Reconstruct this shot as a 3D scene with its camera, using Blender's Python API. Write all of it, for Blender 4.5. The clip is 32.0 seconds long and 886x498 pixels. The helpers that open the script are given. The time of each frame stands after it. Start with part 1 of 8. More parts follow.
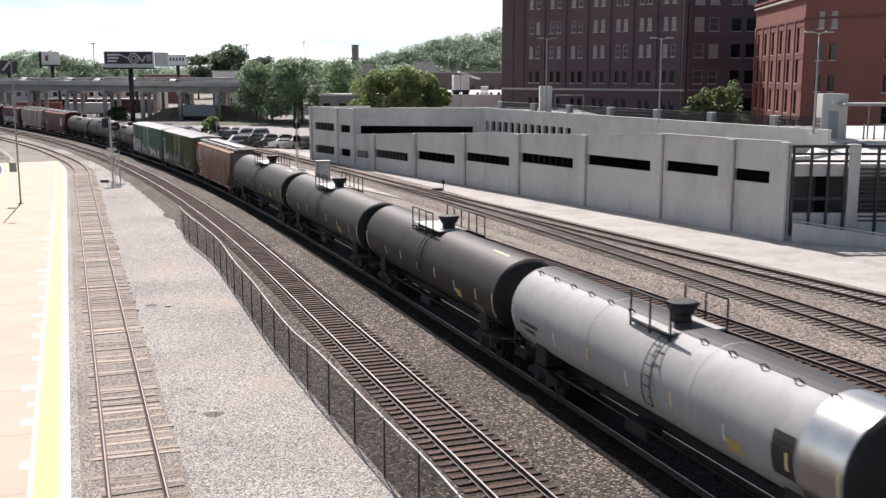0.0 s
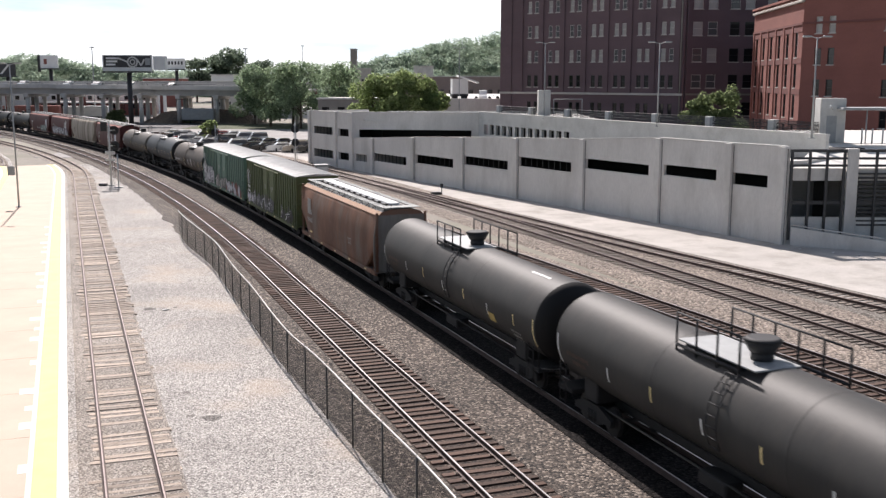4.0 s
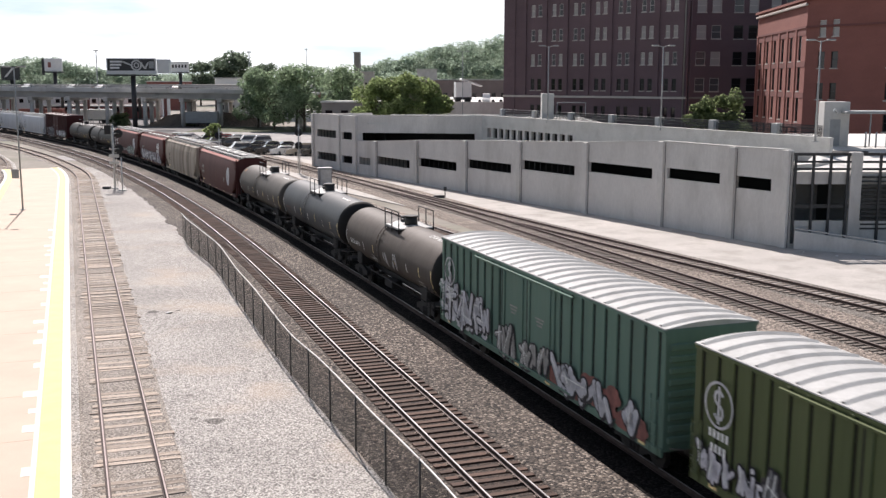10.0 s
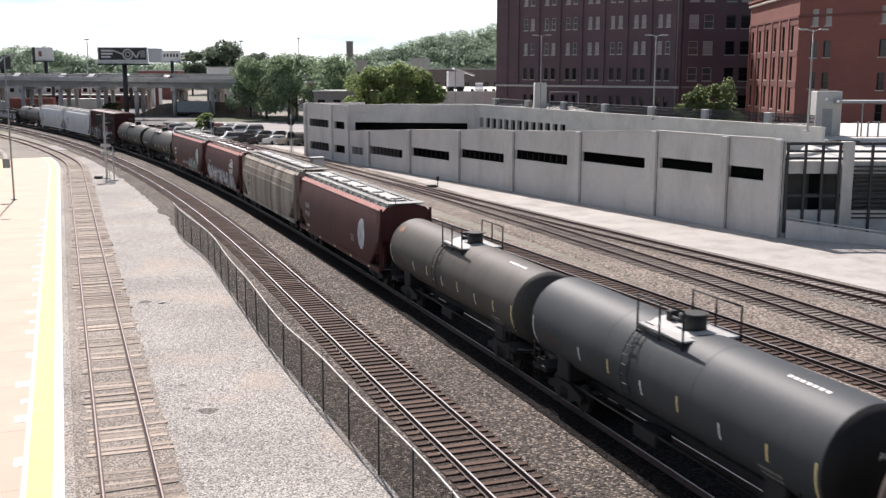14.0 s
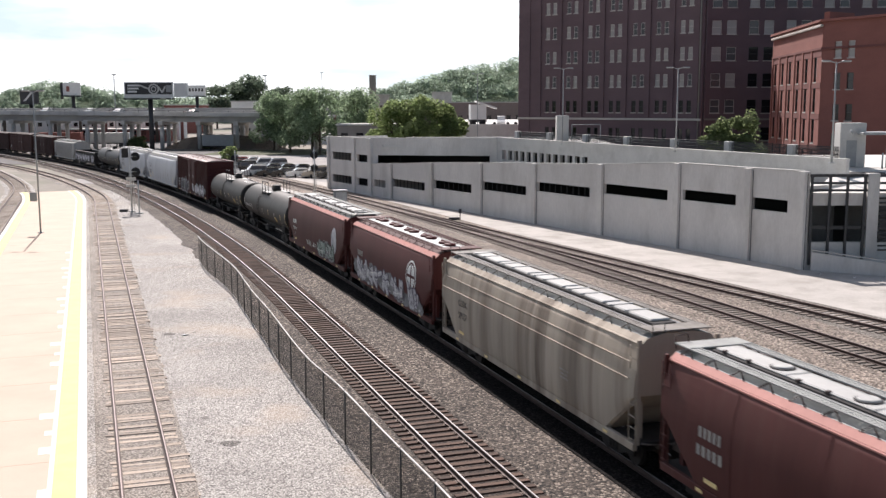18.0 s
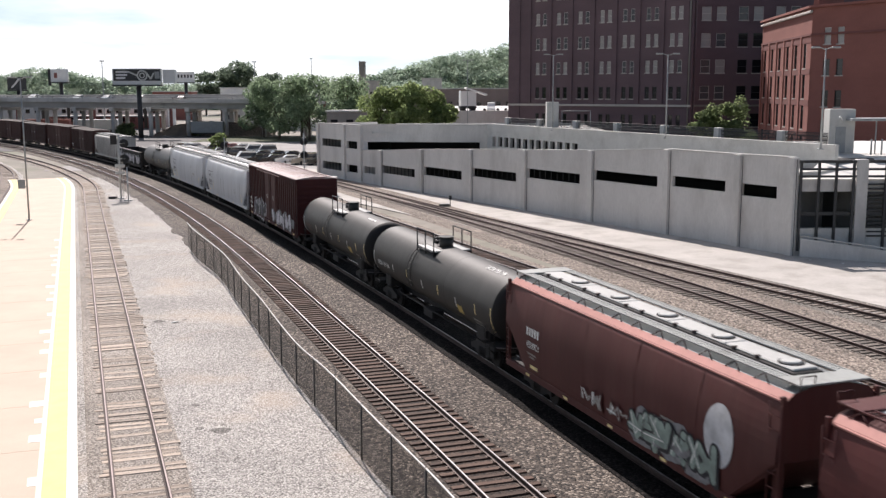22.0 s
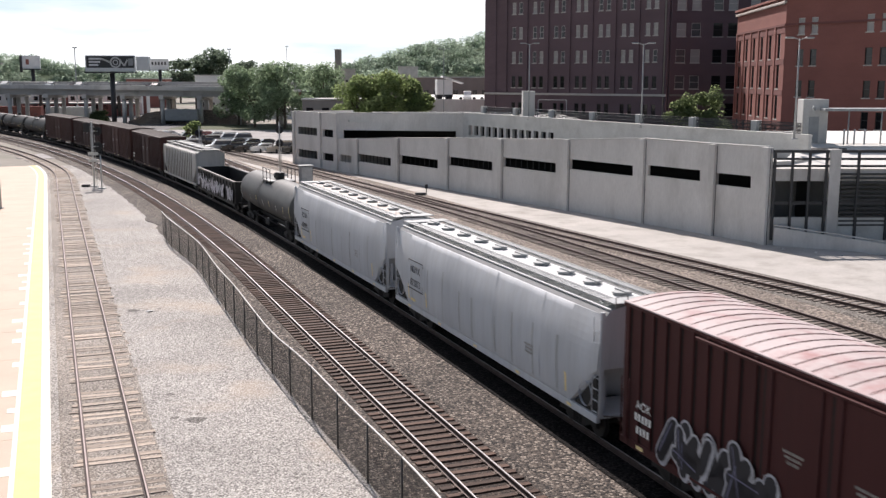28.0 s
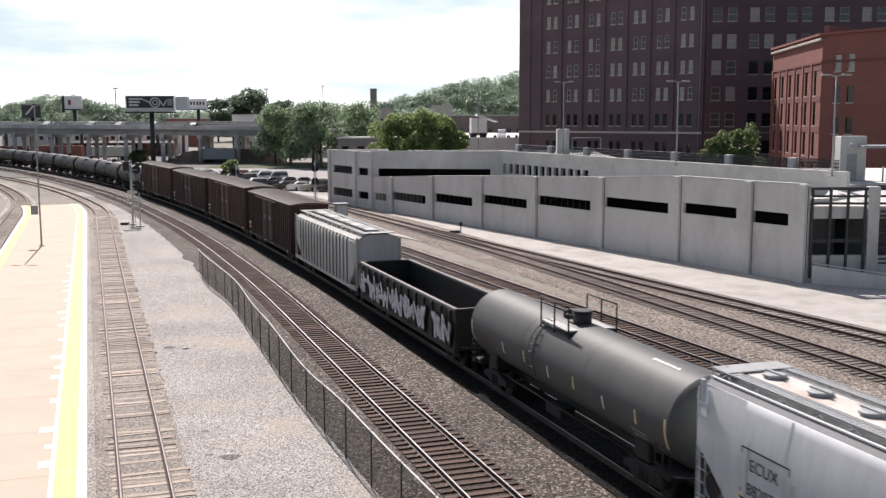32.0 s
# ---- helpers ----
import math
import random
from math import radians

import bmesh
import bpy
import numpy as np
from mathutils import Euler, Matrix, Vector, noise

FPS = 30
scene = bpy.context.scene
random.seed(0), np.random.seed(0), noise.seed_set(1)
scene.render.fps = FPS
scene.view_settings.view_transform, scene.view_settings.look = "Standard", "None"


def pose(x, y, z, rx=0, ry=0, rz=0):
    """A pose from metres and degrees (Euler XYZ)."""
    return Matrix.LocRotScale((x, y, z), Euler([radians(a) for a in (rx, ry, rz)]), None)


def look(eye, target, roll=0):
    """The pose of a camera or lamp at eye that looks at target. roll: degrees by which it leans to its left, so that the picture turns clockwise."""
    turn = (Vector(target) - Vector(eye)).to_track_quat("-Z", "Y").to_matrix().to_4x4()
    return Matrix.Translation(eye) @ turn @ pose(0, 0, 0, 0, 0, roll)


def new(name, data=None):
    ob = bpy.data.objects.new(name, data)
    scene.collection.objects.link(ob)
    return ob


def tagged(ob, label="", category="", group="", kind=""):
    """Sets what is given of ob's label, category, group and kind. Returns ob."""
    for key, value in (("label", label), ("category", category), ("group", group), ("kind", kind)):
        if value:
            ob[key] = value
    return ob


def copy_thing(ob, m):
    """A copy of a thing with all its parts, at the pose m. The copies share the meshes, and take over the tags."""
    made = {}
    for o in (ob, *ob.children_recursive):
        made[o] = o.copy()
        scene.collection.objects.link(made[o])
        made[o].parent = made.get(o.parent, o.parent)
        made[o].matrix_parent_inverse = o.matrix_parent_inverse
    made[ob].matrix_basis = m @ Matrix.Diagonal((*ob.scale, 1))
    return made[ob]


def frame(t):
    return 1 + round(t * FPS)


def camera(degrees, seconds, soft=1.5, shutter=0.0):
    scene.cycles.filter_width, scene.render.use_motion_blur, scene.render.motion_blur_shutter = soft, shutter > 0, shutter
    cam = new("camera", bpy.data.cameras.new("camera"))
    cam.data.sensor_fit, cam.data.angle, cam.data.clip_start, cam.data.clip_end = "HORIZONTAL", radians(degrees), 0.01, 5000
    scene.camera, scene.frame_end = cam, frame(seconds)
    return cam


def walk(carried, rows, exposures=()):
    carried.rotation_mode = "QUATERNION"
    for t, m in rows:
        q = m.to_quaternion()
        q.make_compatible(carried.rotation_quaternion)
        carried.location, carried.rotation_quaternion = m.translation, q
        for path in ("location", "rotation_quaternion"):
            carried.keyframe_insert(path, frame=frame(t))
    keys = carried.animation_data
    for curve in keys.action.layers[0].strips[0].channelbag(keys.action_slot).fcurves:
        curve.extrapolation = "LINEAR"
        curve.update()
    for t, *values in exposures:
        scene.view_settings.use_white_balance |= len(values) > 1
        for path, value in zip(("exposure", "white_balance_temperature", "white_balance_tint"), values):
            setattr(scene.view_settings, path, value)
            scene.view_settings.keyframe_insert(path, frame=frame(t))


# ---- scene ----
EYE_Z = 11.30
cam = camera(47.0, 32.0, soft=1.4, shutter=0.3)
TURNS = [  # seconds, yaw, pitch, roll
    (0, 0.00, -9.73, 0.00),
    (0.5, 0.00, -9.84, -0.02),
    (1, -0.00, -9.86, 0.01),
    (1.5, -0.01, -9.84, 0.02),
    (2, -0.00, -9.82, 0.03),
    (2.5, -0.00, -9.77, 0.02),
    (3, -0.05, -9.77, 0.00),
    (3.5, -0.07, -9.65, -0.08),
    (5.5, -0.13, -9.36, -0.03),
    (6, -0.04, -9.39, -0.05),
    (6.5, -0.09, -9.31, -0.01),
    (7, -0.07, -9.32, -0.04),
    (7.5, 0.04, -9.32, -0.02),
    (8, 0.06, -9.27, -0.01),
    (8.5, 0.05, -9.31, 0.02),
    (9, 0.15, -9.31, -0.03),
    (9.5, 0.21, -9.34, -0.09),
    (10, 0.11, -9.33, -0.09),
    (10.5, -0.02, -9.44, -0.07),
    (11, -0.12, -9.56, -0.07),
    (11.5, -0.13, -9.61, -0.08),
    (12, -0.18, -9.65, -0.06),
    (12.5, -0.26, -9.77, -0.11),
    (13, -0.31, -9.88, -0.09),
    (13.5, -0.29, -9.90, -0.14),
    (15.5, -0.34, -9.97, 0.03),
    (16, -0.30, -9.58, -0.01),
    (16.5, -0.80, -9.07, 0.93),
    (17, -0.03, -8.88, 0.26),
    (17.5, 0.61, -8.53, 0.17),
    (18, 0.94, -8.09, 0.11),
    (18.5, 1.16, -7.82, 0.15),
    (19, 1.11, -7.82, 0.12),
    (19.5, 0.87, -7.92, 0.05),
    (20, 0.75, -8.16, -0.00),
    (20.5, 0.55, -8.50, 0.10),
    (21, 0.42, -8.64, 0.08),
    (21.5, 0.37, -8.78, 0.09),
    (22, 0.38, -8.84, 0.14),
    (22.5, 0.50, -8.84, 0.12),
    (23, 0.59, -8.91, 0.10),
    (23.5, 0.56, -9.11, 0.01),
    (24, 0.17, -9.13, -0.10),
    (24.5, -0.33, -9.26, -0.16),
    (25, -0.75, -9.20, -0.15),
    (25.5, -1.02, -9.23, -0.12),
    (27.5, -1.01, -9.50, -0.09),
    (28, -0.94, -9.47, -0.11),
    (28.5, -0.83, -9.56, -0.09),
    (29, -0.47, -9.76, -0.17),
    (29.5, -0.27, -9.79, -0.18),
    (30, 0.07, -9.08, -0.00),
    (30.5, 1.19, -8.85, 0.24),
    (31, 0.91, -8.28, -0.16),
    (31.5, 0.87, -7.57, -0.05),
    (32, 0.98, -7.35, 0.12),
]
EXPOSURE = 0.41
walk(cam, [(t, pose(0, 0, EYE_Z, 90 + pitch, roll, yaw)) for t, yaw, pitch, roll in TURNS], [(t, EXPOSURE + e, 6500, 14) for t, e in ((0.0, 0.0), (3.0, 0.02), (6.0, 0.11), (8.5, 0.01), (12.0, 0.0), (17.0, 0.04), (20.0, -0.01), (26.0, -0.01), (30.0, -0.07), (32.0, -0.06))])

# ---- light ----
SUN_HEADING, SUN_HEIGHT = 16.5, 45.0          # degrees left of straight ahead, degrees up
world = bpy.data.worlds.new("sky")
scene.world = world
world.use_nodes = True
wn, wl = world.node_tree.nodes, world.node_tree.links
wn.clear()
sky = wn.new("ShaderNodeTexSky")
sky.sky_type, sky.sun_disc = "NISHITA", False
sky.sun_elevation, sky.sun_rotation = radians(SUN_HEIGHT), radians(-SUN_HEADING)
sky.air_density, sky.dust_density, sky.ozone_density = 1.0, 2.0, 1.0
wco, wmap = wn.new("ShaderNodeTexCoord"), wn.new("ShaderNodeMapping")
wmap.inputs["Scale"].default_value = (1.0, 1.0, 5.5)
wnoise = wn.new("ShaderNodeTexNoise")
wnoise.inputs["Scale"].default_value, wnoise.inputs["Detail"].default_value = 3.6, 7.0
wsep, whaze, wcloud, wadd = wn.new("ShaderNodeSeparateXYZ"), wn.new("ShaderNodeMapRange"), wn.new("ShaderNodeMapRange"), wn.new("ShaderNodeMath")
wdot, wside, wmul = wn.new("ShaderNodeVectorMath"), wn.new("ShaderNodeMapRange"), wn.new("ShaderNodeMath")
wdot.operation, wmul.operation = "DOT_PRODUCT", "MULTIPLY"
_a, _e = radians(SUN_HEADING), radians(SUN_HEIGHT)
wdot.inputs[1].default_value = (-math.sin(_a) * math.cos(_e), math.cos(_a) * math.cos(_e), math.sin(_e))
# haze thins with height and is brightest on the sun's side; thin cloud drifts in it
for node, values in ((whaze, (0.0, 0.45, 1.0, 0.10)), (wcloud, (0.38, 0.64, 0.72, 1.0)), (wside, (-0.1, 0.55, 0.17, 1.0))):
    for key, value in zip(("From Min", "From Max", "To Min", "To Max"), values):
        node.inputs[key].default_value = value
wadd.operation, wadd.use_clamp = "MULTIPLY", True
wmix = wn.new("ShaderNodeMix")
wmix.data_type = "RGBA"
wmix.inputs["B"].default_value = (19.0, 19.6, 20.0, 1)
wback = wn.new("ShaderNodeBackground")
wback.inputs["Strength"].default_value = 0.06
wout = wn.new("ShaderNodeOutputWorld")
wl.new(wco.outputs["Generated"], wmap.inputs["Vector"])
wl.new(wco.outputs["Generated"], wsep.inputs["Vector"])
wl.new(wmap.outputs["Vector"], wnoise.inputs["Vector"])
wl.new(wnoise.outputs["Fac"], wcloud.inputs["Value"])
wl.new(wsep.outputs["Z"], whaze.inputs["Value"])
wl.new(wco.outputs["Generated"], wdot.inputs[0])
wl.new(wdot.outputs["Value"], wside.inputs["Value"])
wl.new(whaze.outputs["Result"], wmul.inputs[0])
wl.new(wside.outputs["Result"], wmul.inputs[1])
wl.new(wmul.outputs[0], wadd.inputs[0])
wl.new(wcloud.outputs["Result"], wadd.inputs[1])
# breaks in the cloud show pale blue
wgap, wtint = wn.new("ShaderNodeMapRange"), wn.new("ShaderNodeMix")
wtint.data_type = "RGBA"
for key, value in zip(("From Min", "From Max", "To Min", "To Max"), (0.385, 0.54, 0.0, 1.0)):
    wgap.inputs[key].default_value = value
wtint.inputs["A"].default_value, wtint.inputs["B"].default_value = (9.8, 13.4, 15.4, 1), (18.6, 19.4, 20.0, 1)
wl.new(wnoise.outputs["Fac"], wgap.inputs["Value"])
wl.new(wgap.outputs["Result"], wtint.inputs["Factor"])
wl.new(wtint.outputs["Result"], wmix.inputs["B"])
wl.new(wadd.outputs[0], wmix.inputs["Factor"])
wl.new(sky.outputs["Color"], wmix.inputs["A"])
wl.new(wmix.outputs["Result"], wback.inputs["Color"])
wl.new(wback.outputs["Background"], wout.inputs["Surface"])

sun = new("sun", bpy.data.lights.new("sun", "SUN"))
sun.data.energy, sun.data.angle, sun.data.color = 5.0, radians(0.6), (1.0, 0.935, 0.885)
_a, _e = radians(SUN_HEADING), radians(SUN_HEIGHT)
sun.matrix_world = look((0, 0, 0), (math.sin(_a) * math.cos(_e), -math.cos(_a) * math.cos(_e), -math.sin(_e)))


# ---- materials ----
def mat(name, color, rough=0.8, metal=0.0, spread=0.25, size=2.0, fine=0.0, bump=0.0, bump_size=20.0, dirt=None, dirt_size=0.6,
        dirt_amount=0.5, stretch=(1, 1, 1), per_piece=0.0, per_island=0.0, coat=0.0, spec=0.5):
    """A surface with broad and fine variation of its colour, stains and relief; sizes are repeats a metre."""
    m = bpy.data.materials.new(name)
    m.use_nodes = True
    n, l = m.node_tree.nodes, m.node_tree.links
    b = n["Principled BSDF"]
    b.inputs["Roughness"].default_value, b.inputs["Metallic"].default_value = rough, metal
    b.inputs["Coat Weight"].default_value, b.inputs["Specular IOR Level"].default_value = coat, spec
    co, mp = n.new("ShaderNodeTexCoord"), n.new("ShaderNodeMapping")
    mp.inputs["Scale"].default_value = stretch
    l.new(co.outputs["Object"], mp.inputs["Vector"])

    def noise_at(scale, detail=4.0, rough_=0.6):
        t = n.new("ShaderNodeTexNoise")
        t.inputs["Scale"].default_value, t.inputs["Detail"].default_value, t.inputs["Roughness"].default_value = scale, detail, rough_
        l.new(mp.outputs["Vector"], t.inputs["Vector"])
        return t.outputs["Fac"]

    def ramp(fac, lo, hi, a, c):
        r = n.new("ShaderNodeMapRange")
        r.inputs["From Min"].default_value, r.inputs["From Max"].default_value = lo, hi
        r.inputs["To Min"].default_value, r.inputs["To Max"].default_value = a, c
        l.new(fac, r.inputs["Value"])
        return r.outputs["Result"]

    def times(a, c):
        k = n.new("ShaderNodeMath")
        k.operation = "MULTIPLY"
        l.new(a, k.inputs[0])
        l.new(c, k.inputs[1])
        return k.outputs[0]

    val = ramp(noise_at(size), 0.3, 0.7, 1 - spread, 1 + spread)
    if fine:
        val = times(val, ramp(noise_at(bump_size, 6.0, 0.75), 0.3, 0.7, 1 - fine, 1 + fine))
    if per_piece:
        o = n.new("ShaderNodeObjectInfo")
        val = times(val, ramp(o.outputs["Random"], 0, 1, 1 - per_piece, 1 + per_piece))
    if per_island:
        g = n.new("ShaderNodeNewGeometry")
        val = times(val, ramp(g.outputs["Random Per Island"], 0, 1, 1 - per_island, 1 + per_island))
    hue = n.new("ShaderNodeVectorMath")
    hue.operation = "SCALE"
    hue.inputs[0].default_value = color
    l.new(val, hue.inputs["Scale"])
    out = hue.outputs["Vector"]
    if dirt:
        mx = n.new("ShaderNodeMix")
        mx.data_type = "RGBA"
        mx.inputs["B"].default_value = (*dirt, 1)
        l.new(out, mx.inputs["A"])
        l.new(ramp(noise_at(dirt_size, 8.0, 0.65), 0.48, 0.72, 0, dirt_amount), mx.inputs["Factor"])
        out = mx.outputs["Result"]
    l.new(out, b.inputs["Base Color"])
    if bump:
        bp = n.new("ShaderNodeBump")
        bp.inputs["Strength"].default_value, bp.inputs["Distance"].default_value = bump, 0.5 / bump_size
        l.new(noise_at(bump_size, 5.0, 0.7), bp.inputs["Height"])
        l.new(bp.outputs["Normal"], b.inputs["Normal"])
    return m


def stones(name, colors, size, rough=0.9, bump=0.8, patch=0.25, patch_size=0.15, stain=None, spec=0.4):
    """Loose broken stone: cells of several tints, with darker gaps, and broad patches."""
    m = bpy.data.materials.new(name)
    m.use_nodes = True
    n, l = m.node_tree.nodes, m.node_tree.links
    b = n["Principled BSDF"]
    b.inputs["Roughness"].default_value, b.inputs["Specular IOR Level"].default_value = rough, spec
    co = n.new("ShaderNodeTexCoord")
    v = n.new("ShaderNodeTexVoronoi")
    v.inputs["Scale"].default_value = size
    l.new(co.outputs["Object"], v.inputs["Vector"])
    r = n.new("ShaderNodeValToRGB")
    r.color_ramp.interpolation = "CONSTANT"
    sep = n.new("ShaderNodeSeparateColor")
    l.new(v.outputs["Color"], sep.inputs["Color"])
    l.new(sep.outputs[0], r.inputs["Fac"])
    while len(r.color_ramp.elements) < len(colors):
        r.color_ramp.elements.new(0.5)
    for i, c in enumerate(colors):
        r.color_ramp.elements[i].position, r.color_ramp.elements[i].color = i / len(colors), (*c, 1)
    gap = n.new("ShaderNodeMapRange")
    gap.inputs["From Min"].default_value, gap.inputs["From Max"].default_value = 0.35, 0.85
    gap.inputs["To Min"].default_value, gap.inputs["To Max"].default_value = 1.0, 0.3
    l.new(v.outputs["Distance"], gap.inputs["Value"])
    t = n.new("ShaderNodeTexNoise")
    t.inputs["Scale"].default_value, t.inputs["Detail"].default_value = patch_size, 6.0
    l.new(co.outputs["Object"], t.inputs["Vector"])
    pr = n.new("ShaderNodeMapRange")
    pr.inputs["From Min"].default_value, pr.inputs["From Max"].default_value = 0.3, 0.7
    pr.inputs["To Min"].default_value, pr.inputs["To Max"].default_value = 1 - patch, 1 + patch
    l.new(t.outputs["Fac"], pr.inputs["Value"])
    k = n.new("ShaderNodeMath")
    k.operation = "MULTIPLY"
    l.new(gap.outputs["Result"], k.inputs[0])
    l.new(pr.outputs["Result"], k.inputs[1])
    s = n.new("ShaderNodeVectorMath")
    s.operation = "SCALE"
    l.new(r.outputs["Color"], s.inputs[0])
    l.new(k.outputs[0], s.inputs["Scale"])
    out = s.outputs["Vector"]
    if stain:
        t2 = n.new("ShaderNodeTexNoise")
        t2.inputs["Scale"].default_value, t2.inputs["Detail"].default_value = 0.22, 7.0
        l.new(co.outputs["Object"], t2.inputs["Vector"])
        sr = n.new("ShaderNodeMapRange")
        sr.inputs["From Min"].default_value, sr.inputs["From Max"].default_value, sr.inputs["To Max"].default_value = 0.54, 0.72, 0.55
        l.new(t2.outputs["Fac"], sr.inputs["Value"])
        mx = n.new("ShaderNodeMix")
        mx.data_type = "RGBA"
        mx.inputs["B"].default_value = (*stain, 1)
        l.new(out, mx.inputs["A"])
        l.new(sr.outputs["Result"], mx.inputs["Factor"])
        out = mx.outputs["Result"]
    l.new(out, b.inputs["Base Color"])
    bp = n.new("ShaderNodeBump")
    bp.inputs["Strength"].default_value, bp.inputs["Distance"].default_value = bump, 0.6 / size
    bp.invert = True
    l.new(v.outputs["Distance"], bp.inputs["Height"])
    l.new(bp.outputs["Normal"], b.inputs["Normal"])
    return m


def glass_mat(name, color, rough=0.08):
    m = bpy.data.materials.new(name)
    m.use_nodes = True
    b = m.node_tree.nodes["Principled BSDF"]
    b.inputs["Base Color"].default_value = (*color, 1)
    b.inputs["Roughness"].default_value, b.inputs["IOR"].default_value = rough, 1.5
    return m


def mesh_mat(name, color, cell, wire):
    """Woven wire: diamonds of the given cell, open between the wires."""
    m = bpy.data.materials.new(name)
    m.use_nodes = True
    n, l = m.node_tree.nodes, m.node_tree.links
    b = n["Principled BSDF"]
    b.inputs["Base Color"].default_value, b.inputs["Roughness"].default_value, b.inputs["Specular IOR Level"].default_value = (*color, 1), 0.8, 0.1
    uv, sep = n.new("ShaderNodeUVMap"), n.new("ShaderNodeSeparateXYZ")
    l.new(uv.outputs["UV"], sep.inputs["Vector"])

    def op(kind, a, c=None):
        k = n.new("ShaderNodeMath")
        k.operation = kind
        for i, x in enumerate((a, c)):
            if x is None:
                continue
            if isinstance(x, (int, float)):
                k.inputs[i].default_value = x
            else:
                l.new(x, k.inputs[i])
        return k.outputs[0]

    hits = []
    for sign in ("ADD", "SUBTRACT"):
        d = op("DIVIDE", op(sign, sep.outputs[0], sep.outputs[1]), cell)
        hits.append(op("LESS_THAN", op("FRACT", op("ADD", d, 1000.0)), wire))
    on = op("MAXIMUM", hits[0], hits[1])
    tr, mx = n.new("ShaderNodeBsdfTransparent"), n.new("ShaderNodeMixShader")
    l.new(on, mx.inputs["Fac"])
    l.new(tr.outputs["BSDF"], mx.inputs[1])
    l.new(b.outputs["BSDF"], mx.inputs[2])
    l.new(mx.outputs["Shader"], n["Material Output"].inputs["Surface"])
    return m


GRAVEL = stones("pale gravel", [(0.38, 0.36, 0.335), (0.48, 0.455, 0.425), (0.64, 0.61, 0.57), (0.24, 0.222, 0.205), (0.53, 0.495, 0.455), (0.44, 0.415, 0.385)], 18, patch=0.15, bump=0.8, stain=(0.46, 0.37, 0.29))
BALLAST = stones("crushed stone ballast", [(0.065, 0.051, 0.043), (0.122, 0.098, 0.081), (0.335, 0.282, 0.235), (0.022, 0.018, 0.016), (0.165, 0.133, 0.108), (0.092, 0.074, 0.062)], 12, bump=1.0)
BALLAST_EDGE = stones("dark ballast shoulder", [(0.07, 0.058, 0.05), (0.12, 0.10, 0.085), (0.24, 0.205, 0.175), (0.028, 0.023, 0.02), (0.15, 0.125, 0.105)], 12, bump=1.0)
BALLAST_TAN = stones("tan ballast", [(0.22, 0.178, 0.145), (0.32, 0.263, 0.217), (0.42, 0.352, 0.295), (0.135, 0.11, 0.093), (0.28, 0.237, 0.198)], 9, bump=1.0)
# oily stone, its colour blackened further for the shadow under the train
STONE_OIL_SHADE = stones("oily stone with the train's shadow painted in", [(0.013, 0.0115, 0.0115), (0.02, 0.0175, 0.017), (0.034, 0.0295, 0.028), (0.009, 0.0083, 0.0082)], 12, bump=0.9, spec=0.08)
STONE_YARD = stones("grey yard stone", [(0.17, 0.15, 0.13), (0.25, 0.225, 0.195), (0.31, 0.28, 0.245), (0.12, 0.105, 0.092), (0.22, 0.20, 0.175)], 12, bump=0.9)
CRIB = stones("grimy stone between ties", [(0.048, 0.032, 0.025), (0.07, 0.048, 0.037), (0.108, 0.077, 0.06), (0.027, 0.018, 0.015)], 13, bump=0.9)
CRIB_OLD = stones("fouled stone and dirt", [(0.33, 0.29, 0.25), (0.41, 0.365, 0.32), (0.24, 0.205, 0.175), (0.48, 0.435, 0.385)], 18, bump=0.6)
EARTH = mat("dry ground", (0.22, 0.20, 0.17), 0.95, spread=0.3, size=0.02, fine=0.2, bump_size=0.6, dirt=(0.09, 0.12, 0.05), dirt_size=0.012, dirt_amount=0.8)
ASPHALT = mat("worn asphalt", (0.105, 0.10, 0.098), 0.9, spread=0.15, size=0.2, fine=0.15, bump=0.3, bump_size=14)
LOT = mat("sun-bleached asphalt", (0.29, 0.275, 0.265), 0.9, spread=0.15, size=0.2, fine=0.15, bump=0.3, bump_size=14)
LANE = mat("bleached concrete road", (0.43, 0.405, 0.375), 0.9, spread=0.12, size=0.25, fine=0.12, bump=0.25, bump_size=8, dirt=(0.26, 0.24, 0.21), dirt_size=0.4, dirt_amount=0.8)
PAVING = mat("buff platform concrete", (0.53, 0.425, 0.335), 0.85, spread=0.06, size=0.4, fine=0.06, bump=0.15, bump_size=18)
YELLOW = mat("yellow warning strip", (0.68, 0.58, 0.22), 0.75, spread=0.07, size=1.2, fine=0.06, bump=0.3, bump_size=25)
EDGE_WHITE = mat("white platform edge", (0.72, 0.68, 0.60), 0.8, spread=0.06, size=1.0, fine=0.05)
RAIL_STEEL = mat("rusty rail side", (0.075, 0.05, 0.042), 0.65, 0.3, spread=0.2, size=3.0, fine=0.2, bump_size=30)
RAIL_TOP = mat("polished rail head", (0.37, 0.357, 0.357), 0.38, 0.9, spread=0.12, size=1.5)
RAIL_DULL = mat("brown rail head", (0.18, 0.138, 0.13), 0.6, 0.3, spread=0.2, size=1.5)
TIE = mat("creosoted timber tie", (0.088, 0.051, 0.037), 0.9, spread=0.2, size=2.5, fine=0.3, bump=0.5, bump_size=14, stretch=(0.25, 1, 1), per_piece=0.4, dirt=(0.115, 0.08, 0.06), dirt_size=1.5, dirt_amount=0.6)
# oily ties, blackened in colour for the same train shadow
TIE_OIL_SHADE = mat("oily timber tie with the train's shadow painted in", (0.013, 0.0115, 0.011), 0.9, spread=0.3, size=2.5, per_piece=0.3, spec=0.1)
